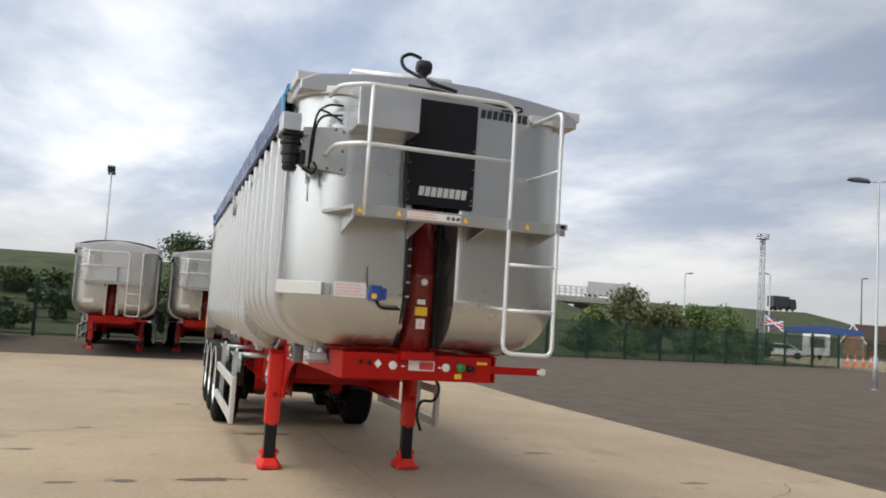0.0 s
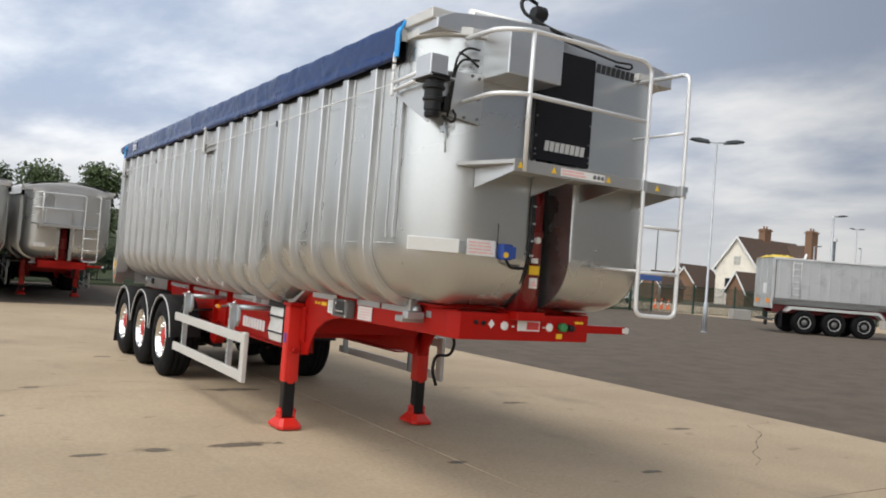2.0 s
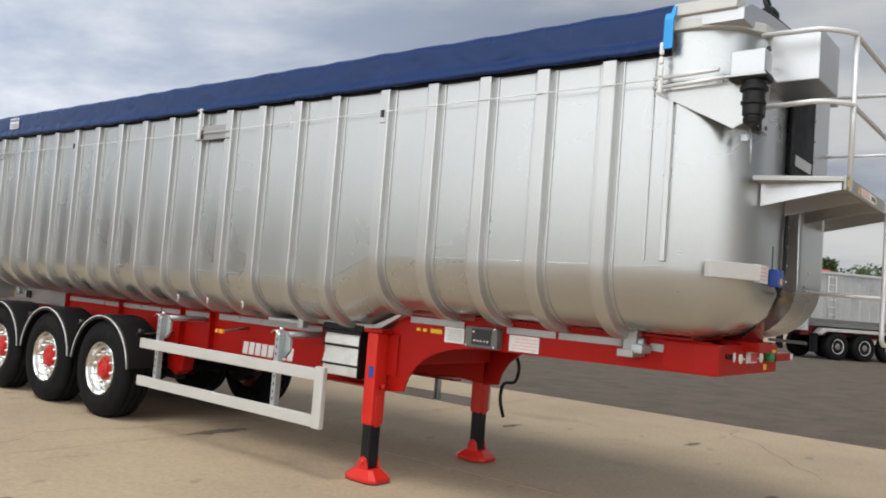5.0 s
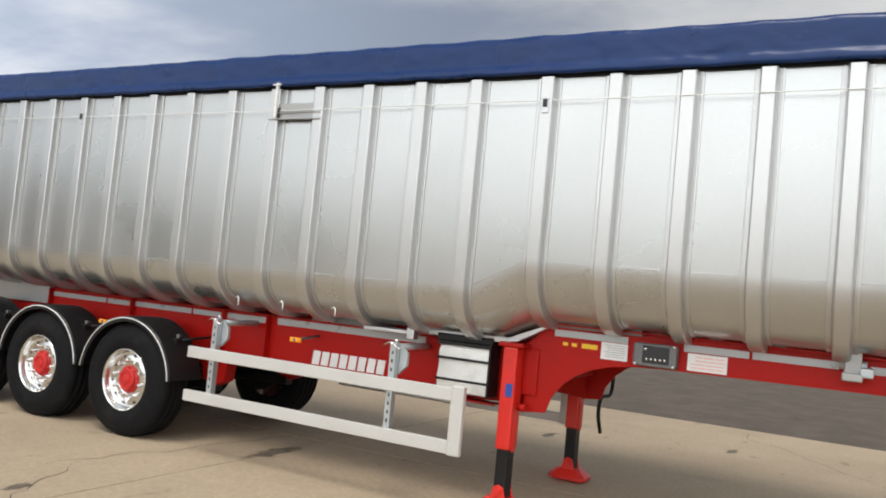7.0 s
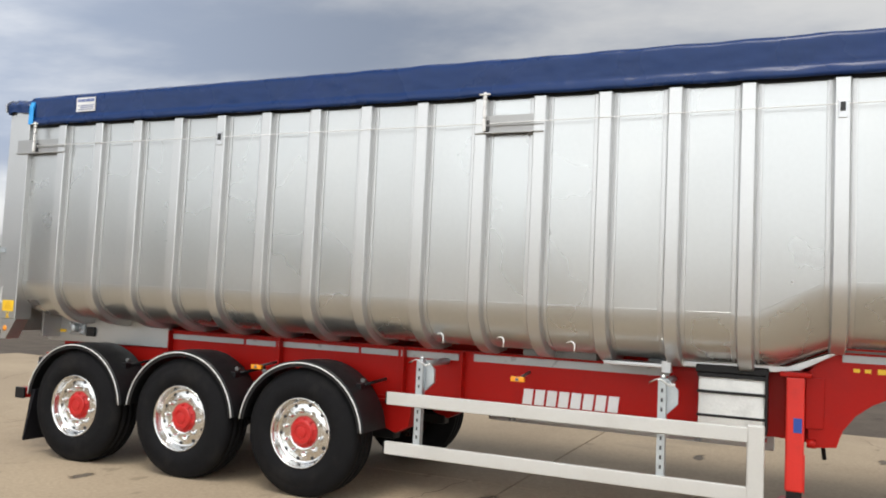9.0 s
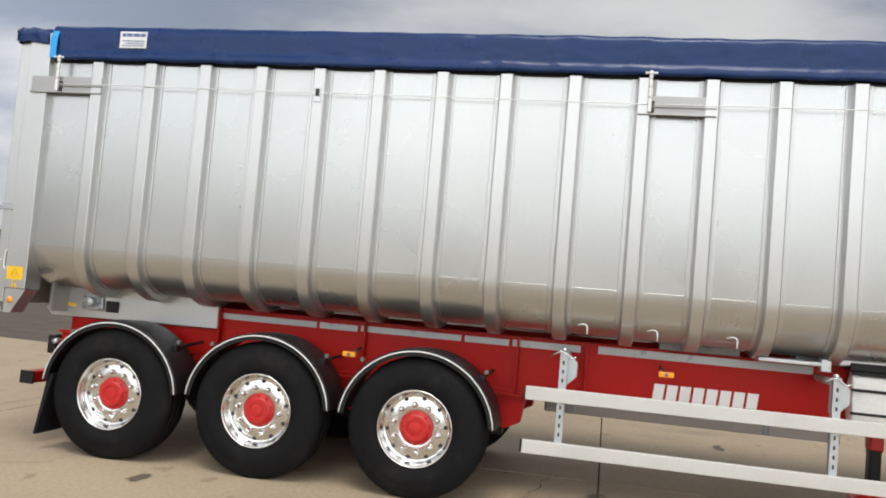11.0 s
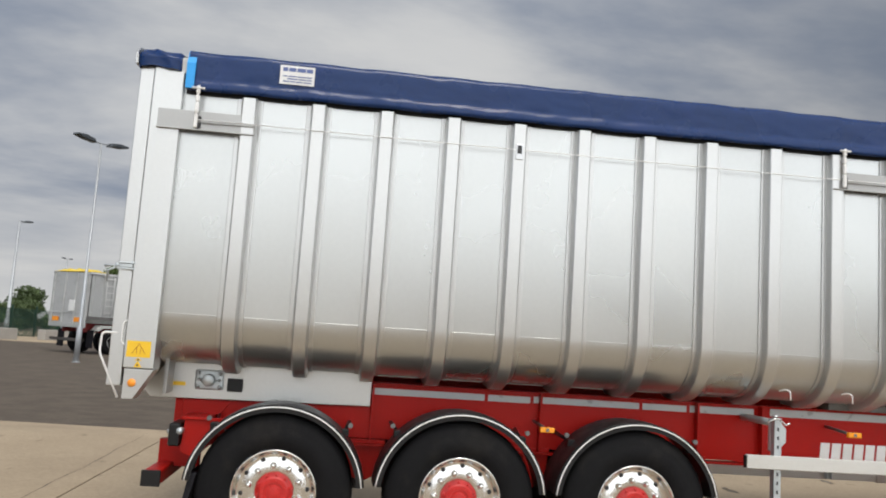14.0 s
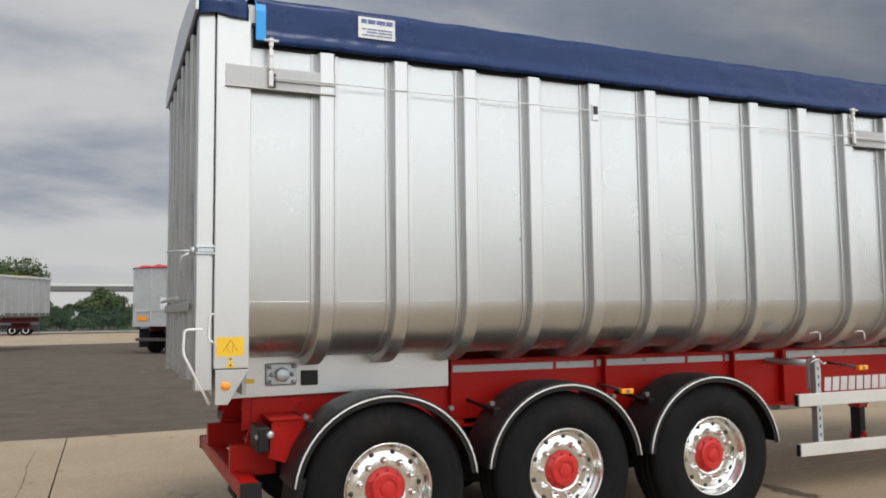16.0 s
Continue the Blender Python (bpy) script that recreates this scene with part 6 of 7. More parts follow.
yel = tagged(make_bulk(SHEET_YELLOW, False), "weathered aluminium bulk trailer with yellow sheet, orange panels and white wings", "trailer", "bulk trailers")
yel.matrix_basis = pose(33.6, 22.48, -0.012, 0, 0, -34.5) @ Matrix.Scale(1.16, 4)
redt = tagged(make_bulk(SHEET_RED, True), "weathered aluminium bulk trailer with red sheet and orange panels", "trailer", "bulk trailers")
redt.matrix_basis = pose(32.4, 9.0, -0.012, 0, 0, -33) @ Matrix.Scale(1.16, 4)

# ---- bank, hedges and fields ----
bm = bmesh.new()
cols = 90
rows_ = ((48, 0.0), (56, 0.6), (68, 2.4), (82, 5.0), (92, 6.2), (104, 6.3), (118, 4.0), (135, 0.0))
rings = []
for i in range(cols + 1):
    x = -260 + 620 * i / cols
    gap = math.exp(-((x - 58) / 9.0) ** 4)
    ring = []
    for y, z in rows_:
        k = noise.noise(Vector((x * 0.04, y * 0.05, 1.0)))
        fall = min(1.0, max(0.0, (x - 150) / 60)); fall = 1 - fall * fall * (3 - 2 * fall)
        zz = fall * z * (1 + 0.5 * min(1.0, max(0.0, (x - 65) / 85))) * (1 - 0.96 * gap) + (0.5 * k * fall if z > 0 else 0)
        back = min(1.0, max(0.0, (x - 50) / 20))
        ring.append(bm.verts.new((x, y + 0.06 * max(0, x) + 0.5 * max(0, x - 50) + 8 * back * back * (3 - 2 * back), zz - 0.02)))
    rings.append(ring)
for r0, r1 in zip(rings, rings[1:]):
    for j in range(len(rows_) - 1):
        f = bm.faces.new((r0[j], r0[j + 1], r1[j + 1], r1[j])); f.smooth = True
bmesh.ops.recalc_face_normals(bm, faces=bm.faces)
tagged(link("embankment", bm, GRASS), "long green grass road embankment behind the fence", "embankment", kind="structure")
bm = bmesh.new()
prism(bm, [(-200, 31), (-7, 31.5), (24, 37), (44, 40.5), (49, 60), (-200, 60)], "z", -0.05, 0.02)
tagged(link("verge", bm, GRASS), "strip of rough grass beyond the fence", "grass", kind="structure")



# ---- bridge and road on the bank ----
STONE = mat("pale_bridge_concrete", (0.42, 0.40, 0.35), 0.85, 0, 0.15, 0.8, 20, 0.1)
RAILM = mat("grey_parapet_rail", (0.66, 0.66, 0.64), 0.6, 0.0, 0.08, 2, 30, 0.05)
bridge = tagged(new("road_bridge"), "pale concrete road bridge with post parapet on the bank", "bridge")
by = 103.0
bm = bmesh.new(); quad_box(bm, 30, 66, by - 5, by + 6, 5.3, 6.2, 0.1)
deck = part("deck", bm, STONE, bridge)
boxes("pier", [(49.2, 50.4, by - 4.5, by + 5, 0, 5.3), (58.6, 60.6, by - 4.5, by + 5, 0, 5.3), (68, 70, by - 4.5, by + 5, 0, 5.3)], STONE, bridge, 0.1)
boxes("parapet_post", [(30.2 + 0.9 * k, 30.40 + 0.9 * k, by - 4.95, by - 4.75, 6.2, 7.5) for k in range(40)], RAILM, deck, 0)
boxes("parapet_rail", [(30, 66, by - 4.93, by - 4.78, z, z + 0.14) for z in (6.6, 7.0, 7.45)], RAILM, deck, 0)

LORRY = mat("pale_box_lorry", (0.60, 0.61, 0.62), 0.5, 0, 0.05, 1, 20, 0.02)
DARKV = mat("dark_vehicle", (0.05, 0.055, 0.06), 0.4, 0, 0.1, 1, 20, 0.02)
GLASSD = mat("dark_window_glass", (0.02, 0.025, 0.03), 0.12, 0, 0.1, 4, 30, 0)


def make_lorry(length, body, cabm):
    V = new("box_lorry")
    boxes("cargo_box", [(0, length, -1.2, 1.2, 1.0, 3.7)], body, V, 0.06)
    bm = bmesh.new()
    prism(bm, [(length + 0.2, 0.6), (length + 2.3, 0.6), (length + 2.3, 1.9), (length + 1.9, 3.1), (length + 0.2, 3.2)], "y", -1.15, 1.15, 0.08)
    cab = part("cab", bm, cabm, V)
    boxes("windscreen", [(length + 2.1, length + 2.32, -1.0, 1.0, 1.9, 2.6)], GLASSD, cab, 0.01)
    for x in (1.2, 2.4, length + 1.2):
        for s in (-1, 1):
            bm = bmesh.new()
            lathe(bm, [(0.25, -0.14), (0.48, -0.14), (0.5, 0.14), (0.25, 0.14)], (x, s * 1.0, 0.5), "y", 18)
            wh = part("wheel", bm, RUBBER, V)
            bm = bmesh.new()
            lathe(bm, [(0.0, s * 0.10), (0.26, s * 0.148), (0.29, s * 0.150), (0.29, s * 0.10)], (x, s * 1.0, 0.5), "y", 18)
            part("rim", bm, OFFWHITE, wh)
    boxes("underframe", [(0.1, length + 1.9, -0.5, 0.5, 0.55, 1.0)], DARKV, V, 0.02)
    return V


lor = tagged(make_lorry(11.0, LORRY, DARKV), "pale grey box lorry crossing the bridge", "lorry", "lorries on the road")
lor.matrix_basis = pose(56.4, by - 2.5, 6.2) @ Matrix.Scale(0.64, 4)
lor2 = tagged(make_lorry(5.0, DARKV, DARKV), "small dark lorry on the road along the bank", "lorry", "lorries on the road")
lor2.matrix_basis = pose(144.0, 163.0, 9.2)
lor3 = tagged(make_lorry(9.0, DARKV, DARKV), "dark lorry with pale rims standing far across the yard", "lorry", "lorries on the road")
lor3.matrix_basis = pose(86.0, 17.3, 0.004, 0, 0, 90)

# ---- fence ----
FENCE = mat("dark_green_fence_paint", (0.012, 0.045, 0.030), 0.5, 0.1, 0.15, 3, 30, 0.05)
FENCE_RUN = [(-62, 24.0), (-7.0, 30.6), (24.0, 36.2), (43.5, 39.6), (49.5, 36.6), (60, 33.5), (84, 26.0)]


def fence_panel_mesh(w):
    bm = bmesh.new()
    k = int(w / 0.050)
    for i in range(k):
        x = (i + 0.5) * w / k
        quad_box(bm, x - 0.0075, x + 0.0075, -0.006, 0.006, 0.05, 2.15)
    for z in (0.1, 0.75, 1.45, 2.1):
        quad_box(bm, 0, w, 0.007, 0.02, z, z + 0.03)
    me = bpy.data.meshes.new("panel")
    bm.to_mesh(me); bm.free()
    me.materials.append(FENCE)
    return me


def fence_post_mesh():
    bm = bmesh.new()
    quad_box(bm, -0.06, 0.06, -0.04, 0.08, 0, 2.4, 0.004)
    me = bpy.data.meshes.new("post")
    bm.to_mesh(me); bm.free()
    me.materials.append(FENCE)
    return me


PANEL, POST = fence_panel_mesh(2.75), fence_post_mesh()
for i, (a, b_) in enumerate(zip(FENCE_RUN, FENCE_RUN[1:])):
    F = tagged(new("fence"), "dark green steel mesh fence with posts round the yard", "fence", "yard fence")
    a, b_ = Vector((*a, 0)), Vector((*b_, 0))
    d = b_ - a
    n_ = max(1, round(d.length / 2.75))
    F.matrix_basis = Matrix.Translation(a - Vector((0, 0, 0.012))) @ Matrix.Rotation(math.atan2(d.y, d.x), 4, "Z")
    st = d.length / n_
    for k in range(n_):
        share("panel", PANEL, F, Matrix.Translation((k * st, 0, 0)) @ Matrix.Diagonal((st / 2.75, 1, 1, 1)))["kind"] = "stuff"
        share("post", POST, F, Matrix.Translation((k * st, 0.0, 0)))

# ---- lamp posts and masts ----
GREYPOLE = mat("galvanised_lamp_pole", (0.42, 0.44, 0.46), 0.5, 0.5, 0.1, 2, 30, 0.04)
DARKPOLE = mat("dark_lamp_pole", (0.07, 0.08, 0.09), 0.5, 0.3, 0.1, 2, 30, 0.04)


def make_lamp(h, heads, polem=None, arm=0.55, r=0.06):
    L = new("street_lamp")
    polem = polem or GREYPOLE
    bm = bmesh.new()
    lathe(bm, [(1.7 * r, 0), (1.7 * r, 1.3), (r, 1.36), (0.65 * r, h), (0, h)], (0, 0, 0), "z", 12)
    lathe(bm, [(2.4 * r, 0), (2.4 * r, 0.04)], (0, 0, 0), "z", 12)
    part("pole", bm, polem, L)
    for s in heads:
        tubes("arm", [rounded([(0, 0, h - 0.1), (0, 0, h + 0.02), (s * arm, 0, h + 0.08)], 0.05)], 0.5 * r, polem, L)
        bm = bmesh.new()
        pts = [(0.35, -0.02), (1.0, 0.03), (1.32, 0.10), (1.28, 0.17), (0.9, 0.20), (0.45, 0.13)]
        prism(bm, [(s * x * 0.9, h + z) for x, z in pts], "y", -0.17, 0.17, 0.04)
        part("lamp_head", bm, DARKPOLE, L, "flat dark lamp head")
    return L


for x, y, h, heads, turn, pm in ((25.05, 19.2, 8.4, (-1, 1), -35, None), (-4.95, 34.85, 7.6, (-1, 1), 93, None), (61.0, 36.0, 9.1, (1,), -30, None), (117.5, 67.4, 13.4, (-1, 1), -30, None),
                                 (62, 84, 9.6, (1,), 0, None), (92, 103, 12.4, (-1,), 0, None), (152.2, 86.9, 12.8, (-1,), 10, None), (118.4, 75.0, 10.7, (1,), -30, None), (138.4, 58.0, 11.8, (-1, 1), -30, None), (100, 92, 12.0, (1,), 0, DARKPOLE)):
    o = tagged(make_lamp(h, heads, pm, 0.55 if x < 70 else 0.8, 0.06 if x < 30 else 0.13), "tall grey steel lamp post with flat dark heads" if len(heads) > 1 else "grey steel lamp post with a single dark head", "lamp post", "yard lamps")
    o.matrix_basis = pose(x, y, -0.012, 0, 0, turn)


def make_mast(h):
    """Slender lattice floodlight mast."""
    M = new("floodlight_mast")
    w = 0.20
    tubes("leg", [[(sx * w, sy * w, 0), (sx * 0.55 * w, sy * 0.55 * w, h)] for sx in (-1, 1) for sy in (-1, 1)], 0.035, GREYPOLE, M, "", 6)
    bm = bmesh.new()
    k = 20
    for i in range(k):
        for a, b2 in (((-1, -1), (1, -1)), ((1, -1), (1, 1)), ((1, 1), (-1, 1)), ((-1, 1), (-1, -1))):
            z0, z1 = h * i / k, h * (i + 1) / k
            f0, f1 = w * (1 - 0.45 * i / k), w * (1 - 0.45 * (i + 1) / k)
            if i % 2:
                a, b2 = b2, a
            tube(bm, [(a[0] * f0, a[1] * f0, z0), (b2[0] * f1, b2[1] * f1, z1)], 0.014, 4)
    part("lattice", bm, GREYPOLE, M)["kind"] = "stuff"
    boxes("platform", [(-0.36, 0.36, -0.36, 0.36, h, h + 0.05)], GREYPOLE, M)
    tubes("handrail", [[(-0.36, -0.36, h + 0.35), (0.36, -0.36, h + 0.35), (0.36, 0.36, h + 0.35), (-0.36, 0.36, h + 0.35), (-0.36, -0.36, h + 0.35)]], 0.02, GREYPOLE, M)
    for sx in (-1, 1):
        boxes("floodlight", [(sx * 0.48 - 0.13, sx * 0.48 + 0.13, -0.14, 0.14, h + 0.12, h + 0.38)], GREYPOLE, M, 0.03)
    return M


tagged(make_mast(8.95), "slender grey lattice floodlight mast by the fence", "mast").matrix_basis = pose(38.5, 41.8, -0.012, 0, 0, 20)
for x, y, h in ((121.1, 73.3, 11.8),):
    bm = bmesh.new()
    lathe(bm, [(0.32, 0), (0.26, h), (0, h)], (0, 0, 0), "z", 10)
    P = new("camera_pole")
    part("pole", bm, DARKPOLE, P)
    boxes("camera_housing", [(-0.36, 0.36, -0.36, 0.36, h, h + 0.5)], WHITE, P, 0.05)
    tagged(P, "plain dark pole with a white camera housing", "pole", "camera poles").matrix_basis = pose(x, y, -0.012)

# ---- house ----
RENDERW = mat("cream_house_render", (0.80, 0.74, 0.64), 0.85, 0, 0.10, 0.8, 14, 0.1, (0.5, 0.45, 0.36), 0.4, 0.7)
BRICKM = mat("orange_brown_brick", (0.21, 0.118, 0.072), 0.85, 0, 0.22, 1.5, 12, 0.15)
TILEM = mat("brown_roof_tile", (0.082, 0.052, 0.038), 0.8, 0, 0.25, 1.2, 9, 0.25)


def make_house(x0, x1, yc, half, eave, ridge, walling=None):
    """Ridge along x; the gable at x0 and the long side at -y face the yard."""
    H = new("house")
    bm = bmesh.new()
    prism(bm, [(yc - half, 0), (yc + half, 0), (yc + half, eave), (yc, ridge - 0.15), (yc - half, eave)], "x", x0, x1)
    walls = part("wall", bm, walling or RENDERW, H, "brick walls" if walling else "cream rendered walls")
    for s in (-1, 1):
        bm = bmesh.new()
        e = 0.55
        k = (ridge - eave) / half
        n_ = 14
        def P(t, up):
            yy = (half + e) * (1 - t)
            return (yc + s * yy, ridge - k * yy + up)
        line = [P(0, 0.0)]
        for i in range(n_):
            line += [P(i / n_, 0.12), P((i + 1) / n_, 0.06)]
        prism(bm, line + [P(1, 0.0)], "x", x0 - 0.4, x1 + 0.4)
        part("roof", bm, TILEM, H, "brown tiled roof slope")
    for xx in (x0 - 0.45,):
        for s in (-1, 1):
            bm = bmesh.new()
            k = (ridge - eave) / half
            prism(bm, [(yc, ridge + 0.1), (yc, ridge - 0.35), (yc + s * (half + 0.55), eave - 0.55 * k - 0.35), (yc + s * (half + 0.55), eave - 0.55 * k + 0.1)], "x", xx, xx + 0.12)
            part("bargeboard", bm, WHITE, H, "white bargeboard")
    return H


hs = tagged(make_house(113.6, 129.5, 86.2, 4.3, 6.7, 11.9), "cream gabled house with brown tiled roof and brick chimneys", "house")
for cx, cy, z1 in ((121.0, 86.4, 13.9), (126.6, 81.0, 14.0)):
    bm = bmesh.new()
    quad_box(bm, cx - 0.9, cx + 0.9, cy - 0.65, cy + 0.65, 8 if cy > 84 else 0, z1, 0.03)
    quad_box(bm, cx - 1.05, cx + 1.05, cy - 0.8, cy + 0.8, z1 - 0.45, z1 - 0.2, 0.03)
    c = part("chimney", bm, BRICKM, hs, "brown brick chimney")
    for dx in (-0.4, 0.4):
        bm = bmesh.new(); lathe(bm, [(0.16, z1), (0.13, z1 + 0.5), (0, z1 + 0.5)], (cx + dx, cy, 0), "z", 8)
        part("chimney_pot", bm, BRICKM, c)
bm = bmesh.new()
prism(bm, [(123.7, 0), (129.5, 0), (129.5, 6.2), (126.6, 11.2), (123.7, 6.2)], "y", 81.4, 86.2)
part("cross_wing", bm, RENDERW, hs, "cream cross wing")
for s in (-1, 1):
    bm = bmesh.new()
    prism(bm, [(126.6, 11.5), (126.6, 11.05), (126.6 + s * 3.3, 5.35), (126.6 + s * 3.3, 5.8)], "y", 81.0, 81.4)
    part("bargeboard", bm, WHITE, hs)
    bm = bmesh.new()
    prism(bm, [(126.6, 11.45), (126.6, 11.25), (126.6 + s * 3.2, 5.6), (126.6 + s * 3.2, 5.8)], "y", 81.2, 86.2)
    part("roof", bm, TILEM, hs)
boxes("lower_wall", [(113.4, 123.6, 81.6, 81.85, 0, 4.4)], BRICKM, hs, 0)
boxes("window", [(113.5, 113.62, 85.5, 86.8, 7.0, 8.5)], OFFWHITE, hs, 0.02)
boxes("pane", [(113.48, 113.497, 85.6 + 0.6 * i, 86.1 + 0.6 * i, 7.1 + 0.7 * j, 7.7 + 0.7 * j) for i in (0, 1) for j in (0, 1)], STONE, hs, 0)
boxes("window", [(113.5, 113.62, 84.0, 85.2, 3.0, 4.6), (113.5, 113.62, 87.2, 88.4, 3.0, 4.6), (116, 117.2, 81.5, 81.88, 3.2, 4.6), (120, 121.2, 81.5, 81.88, 3.2, 4.6)], GLASSD, hs, 0.02)
porch = tagged(make_house(107.0, 112.0, 81.0, 1.7, 2.9, 5.6, BRICKM), "small gabled brick porch wing with white bargeboards", "house", "houses beyond the fence")
for dx, dy, sc in ((113, 97, 0.80), (91, 84.5, 0.60), (135, 118, 1.0)):
    o = tagged(make_house(0, 11, 0, 3.0, 4.0, 7.8, BRICKM), "distant brick cottage with brown roof and white bargeboards", "house", "houses beyond the fence")
    o.matrix_basis = pose(dx, dy, -0.01, 0, 0, 8) @ Matrix.Diagonal((sc, sc, sc, 1))
bm = bmesh.new()
n_ = 40
for k in range(n_):
    x = k * 0.36
    quad_box(bm, x, x + 0.36, -0.02 + 0.012 * (k % 2), 0.02 + 0.012 * (k % 2), 0, 4.7)
for z in (0.6, 2.3, 4.1):
    quad_box(bm, 0, 14.4, 0.021, 0.09, z, z + 0.12)
SCREEN = mat("black_green_screen_paint", (0.010, 0.018, 0.016), 0.7, 0, 0.25, 0.6, 12, 0.1)
SCREEN.node_tree.nodes["Principled BSDF"].inputs["Specular IOR Level"].default_value = 0.1
hd = tagged(link("hoarding", bm, SCREEN), "tall dark green boarded screen beside the house", "hoarding")
hd.matrix_basis = pose(103.0, 72.2, -0.02, 0, 0, -60) @ Matrix.Diagonal((0.66, 1, 0.92, 1))

# ---- beyond the fence: van, car, canopy, flag, cones ----
VANW = mat("white_vehicle_paint", (0.74, 0.75, 0.76), 0.3, 0, 0.03, 2, 20, 0, coat=0.3)
CANOPYB = mat("blue_canopy_sheet", (0.012, 0.05, 0.19), 0.5, 0, 0.08, 2, 20, 0.04)


def make_car():
    C = new("car")
    bm = bmesh.new()
    prism(bm, [(-2.1, 0.35), (2.1, 0.35), (2.15, 0.75), (1.35, 0.92), (0.75, 1.42), (-1.55, 1.45), (-2.1, 0.95)], "y", -0.85, 0.85, 0.07)
    body = part("body", bm, VANW, C)
    for s in (-1, 1):
        bm = bmesh.new()
        prism(bm, [(-1.75, 0.98), (1.1, 0.95), (0.68, 1.34), (-1.45, 1.36)], "y", s * 0.856, s * 0.868)
        part("side_window", bm, GLASSD, body)
        for x in (-1.35, 1.35):
            bm = bmesh.new(); lathe(bm, [(0.0, -0.1), (0.2, -0.1), (0.32, -0.09), (0.32, 0.1), (0, 0.1)], (x, s * 0.80, 0.32), "y", 18)
            part("wheel", bm, RUBBER, C)
    return C


tagged(make_car(), "white estate car parked beyond the fence", "car").matrix_basis = pose(55.5, 58.7, -0.01, 0, 0, -38)
van = new("catering_trailer")
boxes("body", [(-2.0, 2.0, -1.0, 1.0, 0.5, 2.7)], VANW, van, 0.06)
boxes("hatch_opening", [(-1.0, 1.2, -1.03, -1.005, 1.3, 2.25)], DARKV, van, 0.0)
bm = bmesh.new(); prism(bm, [(-1.0, 2.3), (-1.9, 2.55), (-1.9, 2.6), (-1.0, 2.38)], "x", -1.1, 1.3)
part("hatch_flap", bm, VANW, van)
for x in (-0.5, 0.5):
    bm = bmesh.new(); lathe(bm, [(0, -0.1), (0.3, -0.1), (0.3, 0.1), (0, 0.1)], (x, -0.9, 0.3), "y", 16); part("wheel", bm, RUBBER, van)
tagged(van, "white catering trailer with raised serving hatch", "catering trailer").matrix_basis = pose(60.3, 59.4, -0.01, 0, 0, -40) @ Matrix.Diagonal((0.62, 0.9, 0.95, 1))
# canopy shape stands in for a long blue sheeted lorry body
can = new("canopy")
bm = bmesh.new()
prism(bm, [(-4.5, 2.9), (4.5, 2.9), (4.5, 3.5), (0, 4.0), (-4.5, 3.5)], "y", -2.0, 2.0, 0.03)
part("roof", bm, CANOPYB, can)
for x in (-4.4, 4.4):
    for y in (-1.9, 1.9):
        tubes("pole", [[(x, y, 0), (x, y, 3.0)]], 0.04, GREYPOLE, can)
tagged(can, "long blue sheeted lorry body, modelled as a canopy on poles", "canopy").matrix_basis = pose(75.0, 73.6, -0.01, 0, 0, -44) @ Matrix.Scale(0.97, 4)
FLAGM = mat("blue_flag_cloth", (0.03, 0.06, 0.25), 0.7, 0, 0.05, 4, 20, 0)
FLAGR = mat("red_flag_cloth", (0.55, 0.03, 0.05), 0.7, 0, 0.05, 4, 20, 0)
fl = new("flag")
tubes("pole", [[(0, 0, 0), (0, 0, 4.3)]], 0.03, GREYPOLE, fl)
def cloth(name, pts, m, off):
    bm = bmesh.new()
    vs = [bm.verts.new((x, off + 0.1 * math.sin(3 * x), z - 0.35 * x)) for x, z in pts]
    bm.faces.new(vs)
    ob = part(name, bm, m, fl)
    ob.modifiers.new("thick", "SOLIDIFY").thickness = 0.01
cloth("field", [(0.03, 3.3), (0.8, 3.3), (1.7, 3.3), (1.7, 4.3), (0.8, 4.3), (0.03, 4.3)], FLAGM, 0)
cloth("cross_bar", [(0.03, 3.70), (0.8, 3.70), (1.7, 3.70), (1.7, 3.9), (0.8, 3.9), (0.03, 3.9)], FLAGR, -0.03)
cloth("upright_bar", [(0.78, 3.3), (0.96, 3.3), (0.96, 4.3), (0.78, 4.3)], FLAGR, -0.032)
cloth("cross_edge", [(0.03, 3.62), (0.8, 3.62), (1.7, 3.62), (1.7, 3.98), (0.8, 3.98), (0.03, 3.98)], WHITE, -0.015)
cloth("diagonal", [(0.03, 3.3), (0.15, 3.3), (1.7, 4.2), (1.7, 4.3), (1.55, 4.3), (0.03, 3.4)], WHITE, -0.012)
cloth("diagonal", [(0.03, 4.3), (0.03, 4.2), (1.55, 3.3), (1.7, 3.3), (1.7, 3.4), (0.15, 4.3)], WHITE, -0.013)
tagged(fl, "blue, red and white striped flag on a thin pole", "flag").matrix_basis = pose(50.0, 54.8, -0.01, 0, 0, -38) @ Matrix.Scale(0.93, 4)
CONEM = mat("orange_cone_plastic", (0.80, 0.14, 0.03), 0.5, 0, 0.05, 4, 20, 0)
for x, y in ((50.8, 46.0), (51.2, 45.6), (51.6, 45.2), (52.0, 44.8)):
    C = new("traffic_cone")
    bm = bmesh.new(); lathe(bm, [(0.0, 0.0), (0.24, 0.0), (0.24, 0.05), (0.16, 0.06), (0.03, 0.95), (0, 0.95)], (0, 0, 0), "z", 14); part("cone", bm, CONEM, C)
    bm = bmesh.new(); lathe(bm, [(0.112, 0.42), (0.073, 0.68)], (0, 0, 0), "z", 14, False); part("sleeve", bm, WHITE, C)
    tagged(C, "orange traffic cone with white sleeve", "traffic cone", "traffic cones").matrix_basis = pose(x, y, -0.012)
